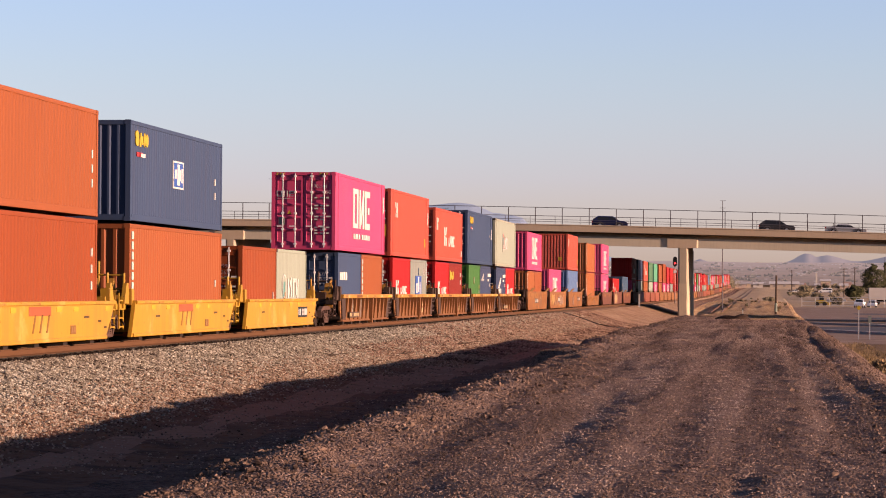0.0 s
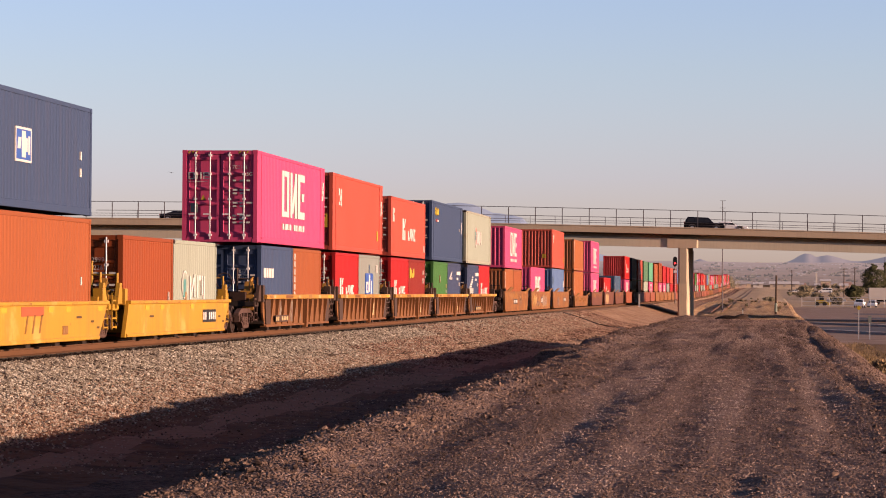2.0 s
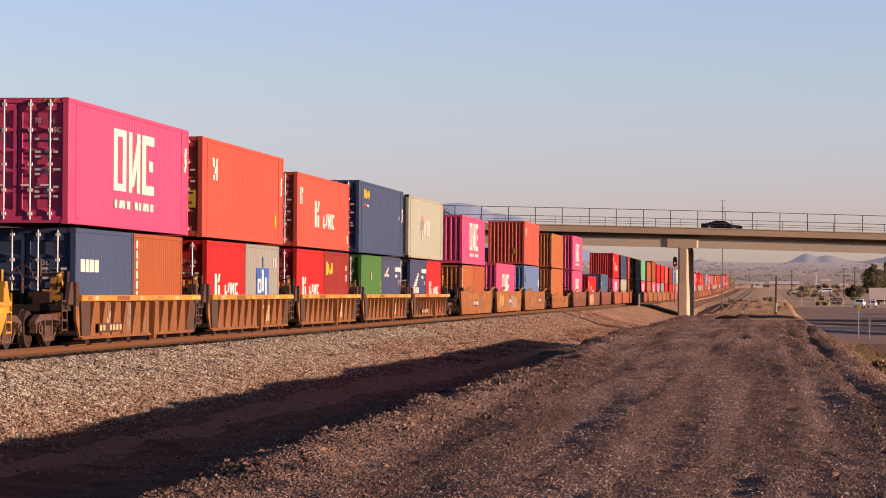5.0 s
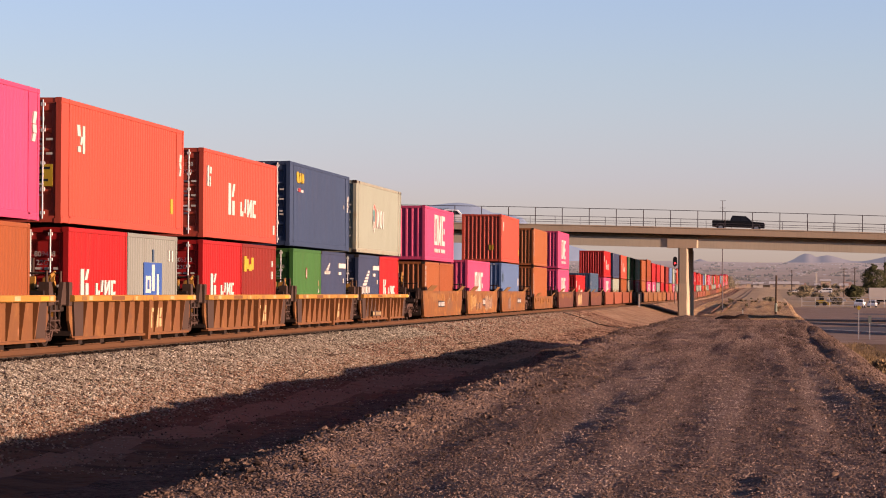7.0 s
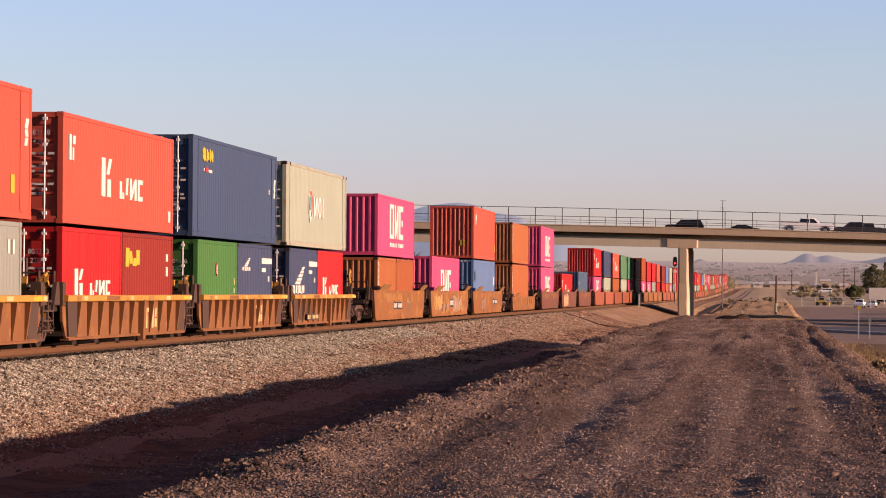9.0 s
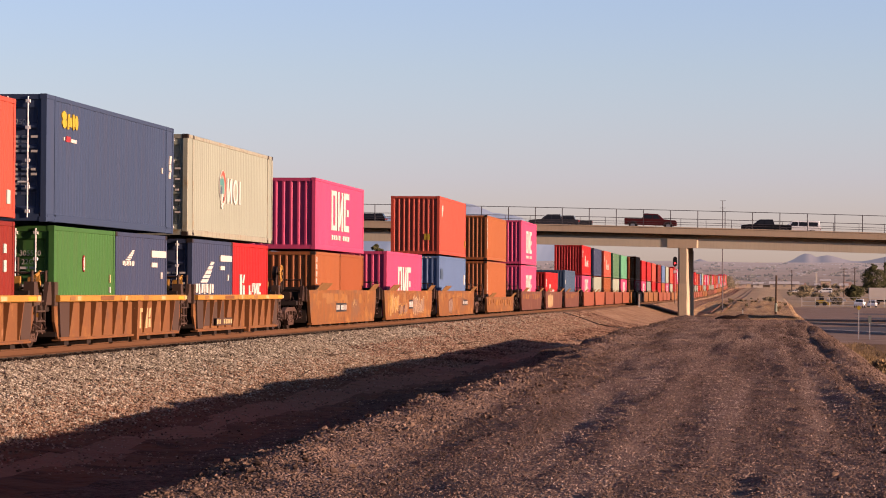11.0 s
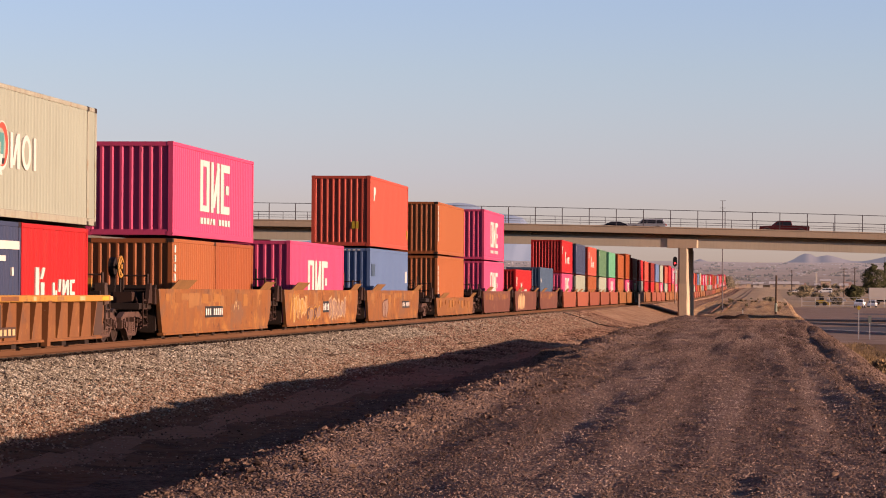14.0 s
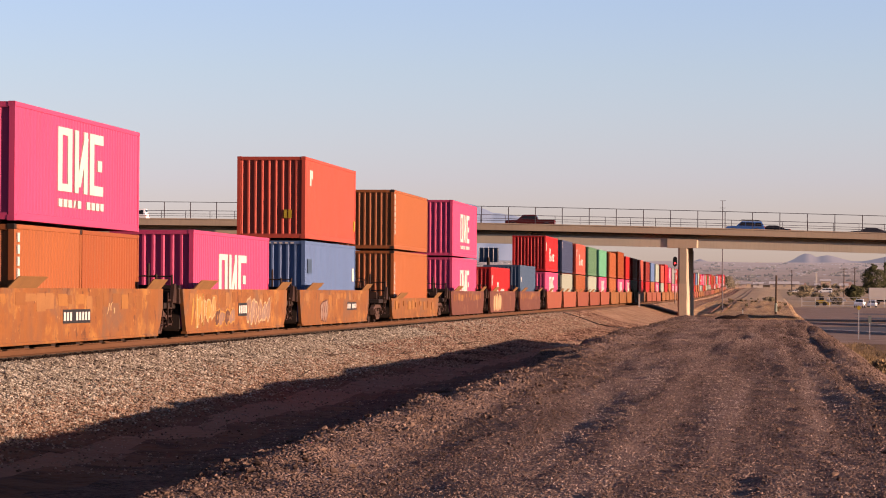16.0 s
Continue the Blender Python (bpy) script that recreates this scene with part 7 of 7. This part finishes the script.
def debris():
    """Sticks, a pipe and a few stones that stand out on the slope and the berm."""
    pts = [(-14.75, 204.2), (-14.2, 204.7), (-13.5, 204.8), (-12.8, 203.6), (-12.1, 202.3), (-11.4, 202.2), (-10.8, 202.6), (-10.3, 205)]
    s = Shape().sheet([[(x + 0.06 * math.cos(a), y, at_ground(x, y) + 0.05 + 0.06 * math.sin(a)) for a in [math.pi * k / 4 for k in range(9)]] for x, y in pts])
    tagged(new("drain_pipe", s.mesh("drain_pipe", M["iron"])), "dark pipe running down the ballast slope", "pipe")
    rng = random.Random(4)
    for x, y, long, turn in ((-13.3, 85.5, 1.1, 40), (-12.6, 116, 2.2, 30), (-12.2, 74, 0.6, 70), (-12.5, 97, 0.8, 20), (-11.5, 108, 1.5, 60), (-8, 70, 0.7, 15), (-7.2, 52, 0.8, 80)):
        ob = tagged(new("branch"), "dead dark branch lying on the ground", "branch", "dead branches")
        ob.matrix_basis = pose(x, y, at_ground(x, y) + 0.05, 0, 0, turn)
        b = Shape()
        p = Vector((-long / 2, 0, 0))
        for k in range(5):
            q = p + Vector((long / 5, rng.uniform(-0.08, 0.08), rng.uniform(-0.02, 0.06)))
            b.rod(p, q, 0.035 - 0.005 * k, 6, 0.03 - 0.005 * k)
            if k in (1, 3):
                b.rod(q, q + Vector((0.15, 0.18 * (k - 2), 0.12)), 0.018, 5, 0.006)
            p = q
        part("limb", b, BARK, ob)
    for x, y in ((-4.6, 34.5), (-4.4, 50), (-4.9, 70)):
        ob = tagged(new("paper_scrap"), "crumpled white scrap on the berm edge", "litter", "litter")
        ob.location = (x, y, at_ground(x, y) + 0.03)
        part("sheet", Shape().sheet([[(0.09 * i + rng.uniform(-.02, .02), 0.08 * j, rng.uniform(0, 0.05)) for i in range(4)] for j in range(3)]), M["white"], ob)


debris()


def gravel_heap(x, y, w, h):
    """A tipped pile of gravel behind the berm's end, its colour blackened for shade."""
    rows = []
    for j in range(17):
        v = -1 + j / 8
        row = []
        for i in range(33):
            u = -1 + i / 16
            q = max(0.0, 1 - (u * u + v * v) ** 0.5)
            row.append((x + u * w + 0.05 * wob(i, j, 1.3, 2), y + v * 1.6, at_ground(x + u * w, y + v * 1.6) - 0.05 + (h * min(1, q * 2.2) ** 0.7 + 0.25 * q * wob(u * 3, v * 3, 1, 8)) * (1 + 0.25 * u)))
        rows.append(row)
    m = stony("shaded_heap_gravel", [(0.022, 0.013, 0.009), (0.05, 0.03, 0.02), (0.09, 0.056, 0.037)], 0.06, 1.0, 1.2)
    tagged(new("gravel_heap", Shape().sheet(rows).mesh("gravel_heap", m, True)), "low heap of gravel tipped behind the berm, blackened with painted shade", "heap")


gravel_heap(-2.1, 150.0, 1.7, 1.4)


# ---------------------------------------------------------------- the town and the far hills
# window colour is lifted in place of distance haze
DULLPANE = mat("hazed_pane", (0.40, 0.34, 0.28), 0.4, 0, 0.2, 1, 10, 0)


def house(x, y, w, d, h, wall, roof, label, seed):
    ob = tagged(new("house"), label, "house", "houses of the town")
    ob.location = (x, y, at_ground(x, y))
    part("wall", Shape().box(-w / 2, w / 2, 0, d, -1, h), wall, ob)
    part("roof", Shape().prism([(-0.4, h), (d + 0.4, h), (d / 2, h + d * 0.18)], -w / 2 - 0.4, w / 2 + 0.4, "x"), roof, ob)
    n = max(1, int(w // 4))
    for i in range(n):
        xx = -w / 2 + w * (i + 0.5) / n
        part("window", Shape().box(xx - 0.6, xx + 0.6, -0.06, 0.0, 1.0, 2.2), DULLPANE, ob, "dull window paled for haze")


def town():
    rng = random.Random(21)
    # walls and roofs held pale and low in contrast to suggest haze
    walls = [mat("stucco_white", (0.72, 0.63, 0.52), 0.9, 0, 0.1, 2, 8, 0.05), mat("stucco_tan", (0.62, 0.48, 0.34), 0.9, 0, 0.1, 2, 8, 0.05), mat("stucco_pink", (0.66, 0.48, 0.36), 0.9, 0, 0.1, 2, 8, 0.05)]
    roofs = [mat("roof_grey", (0.52, 0.46, 0.41), 0.9, 0, 0.1, 2, 8, 0.05), mat("roof_red", (0.46, 0.28, 0.20), 0.9, 0, 0.1, 2, 8, 0.05), mat("roof_white", (0.66, 0.60, 0.52), 0.8, 0, 0.1, 2, 8, 0.05)]
    house(8, 1480, 15, 8, 2.4, walls[1], roofs[2], "long low warehouse with a pale roof", 1)
    house(-27, 1500, 11, 8, 2.4, walls[0], roofs[0], "long low white building by the line", 2)
    house(36.5, 1850, 6.5, 8, 4.2, walls[1], roofs[2], "broad tan building in the town", 3)
    house(30.5, 1840, 1.1, 2, 9.5, walls[0], roofs[2], "slim white tower in the town", 4)
    for i in range(16):
        y = rng.uniform(1350, 1880)
        x = rng.uniform(-0.012, 0.045) * y
        k = rng.randrange(3)
        house(x, y, rng.uniform(3, 5.5), rng.uniform(5, 7), rng.uniform(1.5, 2.4), walls[k], roofs[rng.randrange(3)], ("white", "tan", "pinkish")[k] + " stucco house at the foot of the slope", i)
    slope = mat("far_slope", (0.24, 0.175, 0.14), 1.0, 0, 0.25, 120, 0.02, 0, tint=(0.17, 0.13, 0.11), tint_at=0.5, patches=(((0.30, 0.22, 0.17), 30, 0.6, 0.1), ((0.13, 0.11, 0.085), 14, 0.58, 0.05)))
    # slope, houses and scrub emit a tint that imitates the air before them
    haze_glow(slope, (0.031, 0.025, 0.017), (0.066, 0.060, 0.050))
    rows = [[(x, y, grade(y) + 0.5) for x in steps([(-1600, 1600, 40)])] for y in steps([(1900, 4250, 47)])]
    rows = [[(x, y, z + (2.2 * wob(x, y, 130, 5) + 1.2 * wob(x, y, 45, 6)) * min(1, (y - 1900) / 300)) for x, y, z in row] for row in rows]
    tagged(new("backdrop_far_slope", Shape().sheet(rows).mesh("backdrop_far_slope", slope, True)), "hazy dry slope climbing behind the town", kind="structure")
    pale = mat("far_walls", (0.33, 0.275, 0.225), 0.9, 0, 0.1, 2, 8, 0.0)
    haze_glow(pale, (0.046, 0.044, 0.038), (0.068, 0.067, 0.061))
    s = Shape()
    for i in range(400):
        y = 1950 + 2100 * rng.random() ** 0.8
        x = rng.uniform(-0.12, 0.06) * y + 30 * wob(y, i, 90, 4)
        w, h, z = rng.uniform(0.8, 2.3), rng.uniform(0.3, 0.8), grade(y) + 0.5
        s.box(x - w / 2, x + w / 2, y, y + 7, z - 2, z + h)
        s.prism([(y - 0.5, z + h), (y + 7.5, z + h), (y + 3.5, z + h + 0.4)], x - w / 2 - 0.4, x + w / 2 + 0.4, "x")
    tagged(new("backdrop_far_town", s.mesh("far_town", pale)), "pale distant houses spread over the far slope", kind="stuff")
    far_leaf = mat("far_leaf", (0.16, 0.15, 0.12), 1.0, 0, 0.3, 20, 1, 0)
    haze_glow(far_leaf, (0.020, 0.019, 0.016), (0.049, 0.048, 0.043))
    for name, n, ya, yb, leaf, words in (("scrub", 60, 1150, 1900, PALELEAF, "olive-green trees and scrub on the plain"), ("backdrop_far_scrub", 260, 1950, 4000, far_leaf, "hazy trees and scrub over the far slope")):
        s = Shape()
        for i in range(n):
            y = rng.uniform(ya, yb)
            x = rng.uniform(-0.13, 0.06) * y
            if -27 < x < 0.008 * y and y < 1900:
                continue
            z, r = (at_ground(x, y) if y < 1900 else grade(y) + 0.5), rng.uniform(1.0, 2.6)
            for k in range(5):
                p = Vector((x + 2 * rng.uniform(-r, r), y + rng.uniform(-r, r), z + rng.uniform(0.3, 0.9) * r))
                for m2 in range(6):
                    a = Vector((rng.gauss(0, 1), rng.gauss(0, 1), rng.gauss(0, 1))).normalized() * r * 0.6
                    b = a.orthogonal().normalized() * r * 0.5
                    s.add([p - a, p + b, p + a, p - b], [(0, 1, 2, 3)])
        tagged(new(name, s.mesh(name, leaf)), words, kind="stuff")


def haze_glow(m, color, far=None):
    """Haze put into the emission of what is kilometres away: more of it over the far end of the slope."""
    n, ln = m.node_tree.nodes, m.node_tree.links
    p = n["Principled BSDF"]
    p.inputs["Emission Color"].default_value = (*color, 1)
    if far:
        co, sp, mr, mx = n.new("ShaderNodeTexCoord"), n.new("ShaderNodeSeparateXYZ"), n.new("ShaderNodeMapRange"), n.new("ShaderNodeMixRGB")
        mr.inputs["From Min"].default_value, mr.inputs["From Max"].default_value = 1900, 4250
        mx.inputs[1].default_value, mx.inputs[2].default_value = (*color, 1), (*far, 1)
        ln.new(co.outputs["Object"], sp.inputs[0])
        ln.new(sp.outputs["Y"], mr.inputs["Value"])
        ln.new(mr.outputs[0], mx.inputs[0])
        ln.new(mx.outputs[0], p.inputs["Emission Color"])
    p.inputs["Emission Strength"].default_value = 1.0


town()


def ridge(name, dist, pts, color, haze_tint, label, seed, rough=1.0):
    """A hill line far behind everything, from points (x at that distance, height)."""
    xs = [p[0] for p in pts]
    rows = []
    for j in range(26):
        q = j / 25
        row = []
        for i in range(220):
            x = xs[0] + (xs[-1] - xs[0]) * i / 219
            top = float(np.interp(x, xs, [p[1] for p in pts])) + rough * (2.0 * wob(x, 0, 60, seed) + 1.6 * wob(x, 0, 17, seed))
            fold = 14 * wob(x, q * 90, 55, seed + 3) * math.sin(math.pi * q) * rough
            row.append((x, dist + 320 * q + fold * 3, -20 + (top + 20) * (q ** 0.8) + fold * 0.25))
        rows.append(row)
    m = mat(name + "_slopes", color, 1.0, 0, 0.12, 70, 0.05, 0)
    # the ridge itself emits the haze colour over its slopes
    haze_glow(m, haze_tint)
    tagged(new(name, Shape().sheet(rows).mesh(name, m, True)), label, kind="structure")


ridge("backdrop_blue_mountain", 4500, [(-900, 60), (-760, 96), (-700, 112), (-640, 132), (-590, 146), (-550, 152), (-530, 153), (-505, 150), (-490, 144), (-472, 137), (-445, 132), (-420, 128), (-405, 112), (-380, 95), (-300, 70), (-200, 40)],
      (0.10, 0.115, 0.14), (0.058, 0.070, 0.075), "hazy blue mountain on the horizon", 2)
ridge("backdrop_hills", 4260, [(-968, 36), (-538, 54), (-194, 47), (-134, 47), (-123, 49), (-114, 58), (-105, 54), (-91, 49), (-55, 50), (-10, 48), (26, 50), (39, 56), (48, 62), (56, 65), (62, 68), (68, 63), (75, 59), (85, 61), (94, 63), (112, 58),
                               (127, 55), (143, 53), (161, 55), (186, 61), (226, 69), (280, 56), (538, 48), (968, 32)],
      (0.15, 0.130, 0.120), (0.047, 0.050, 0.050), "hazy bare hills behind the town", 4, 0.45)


def bird():
    """A small dark bird: body, tail, and two wings hinged at the shoulders."""
    ob = tagged(new("bird"), "small dark bird flying with spread wings", "bird", "birds over the line")
    plume = mat("dark_plumage", (0.07, 0.065, 0.06), 0.8, 0, 0.3, 0.05, 60, 0.1)
    rings = [(0.15, 0.008), (0.13, 0.028), (0.08, 0.045), (0.0, 0.05), (-0.08, 0.035), (-0.13, 0.014)]
    part("body", Shape().sheet([[(r * math.cos(2 * math.pi * i / 10), y, r * math.sin(2 * math.pi * i / 10)) for i in range(11)] for y, r in rings]), plume, ob, smooth=True)
    part("tail", Shape().prism([(-0.02, -0.11), (0.02, -0.11), (0.05, -0.24), (-0.05, -0.24)], -0.004, 0.008, "z"), plume, ob)
    wings = []
    for d in (-1, 1):
        w = part("wing", Shape().prism([(d * 0.02, 0.07), (d * 0.14, 0.10), (d * 0.31, 0.02), (d * 0.27, -0.03), (d * 0.13, -0.05), (d * 0.02, -0.06)], 0.0, 0.012, "z"), plume, ob)
        w.location = (d * 0.02, 0, 0.02)
        wings.append((w, d))
    return ob, wings


BIRDS = [(bird(), -44.3, 11.25, -4.62, 0.3, 0.0), (bird(), -59.7, 10.9, -2.74, -0.1, 1.1)]      # at the start: x, height; drift, climb, beat


# ---------------------------------------------------------------- movement
def motions():
    for ob, x, y, z in TRAIN:
        ts = (0, 16) if y < 480 else (0, 4, 8, 12, 16)
        walk(ob, [(t, pose(x, y - SPEED * t, z + grade(y - SPEED * t))) for t in ts])
    turn = SPEED / 0.455
    rows = [i * 0.0666667 for i in range(241)]
    for a in WHEELS:
        at = a.location.copy()
        walk(a, [(t, pose(at.x, at.y, at.z, math.degrees(turn * t))) for t in rows])
    for ob, y, x, t0, v in CARS:
        walk(ob, [(t, pose(x + v * (t - t0), y, crest(x + v * (t - t0)) - 0.30, 0, math.degrees(math.atan(-(crest(x + v * (t - t0) + 1) - crest(x + v * (t - t0) - 1)) / 2)) * (1 if v > 0 else -1), 0 if v > 0 else 180))
                  for t in range(17)])
    for (ob, wings), x, z, drift, climb, beat in BIRDS:
        walk(ob, [(t, pose(x + drift * t, 250, z + climb * t, 0, 0, 20)) for t in (0, 4, 8, 12, 16)])
        for w, d in wings:
            at = w.location.copy()
            walk(w, [(t / 16, pose(at.x, at.y, at.z, 0, -d * (8 + 30 * math.sin(beat + 2 * math.pi * 2.5 * t / 16)), 0)) for t in range(257)])


motions()
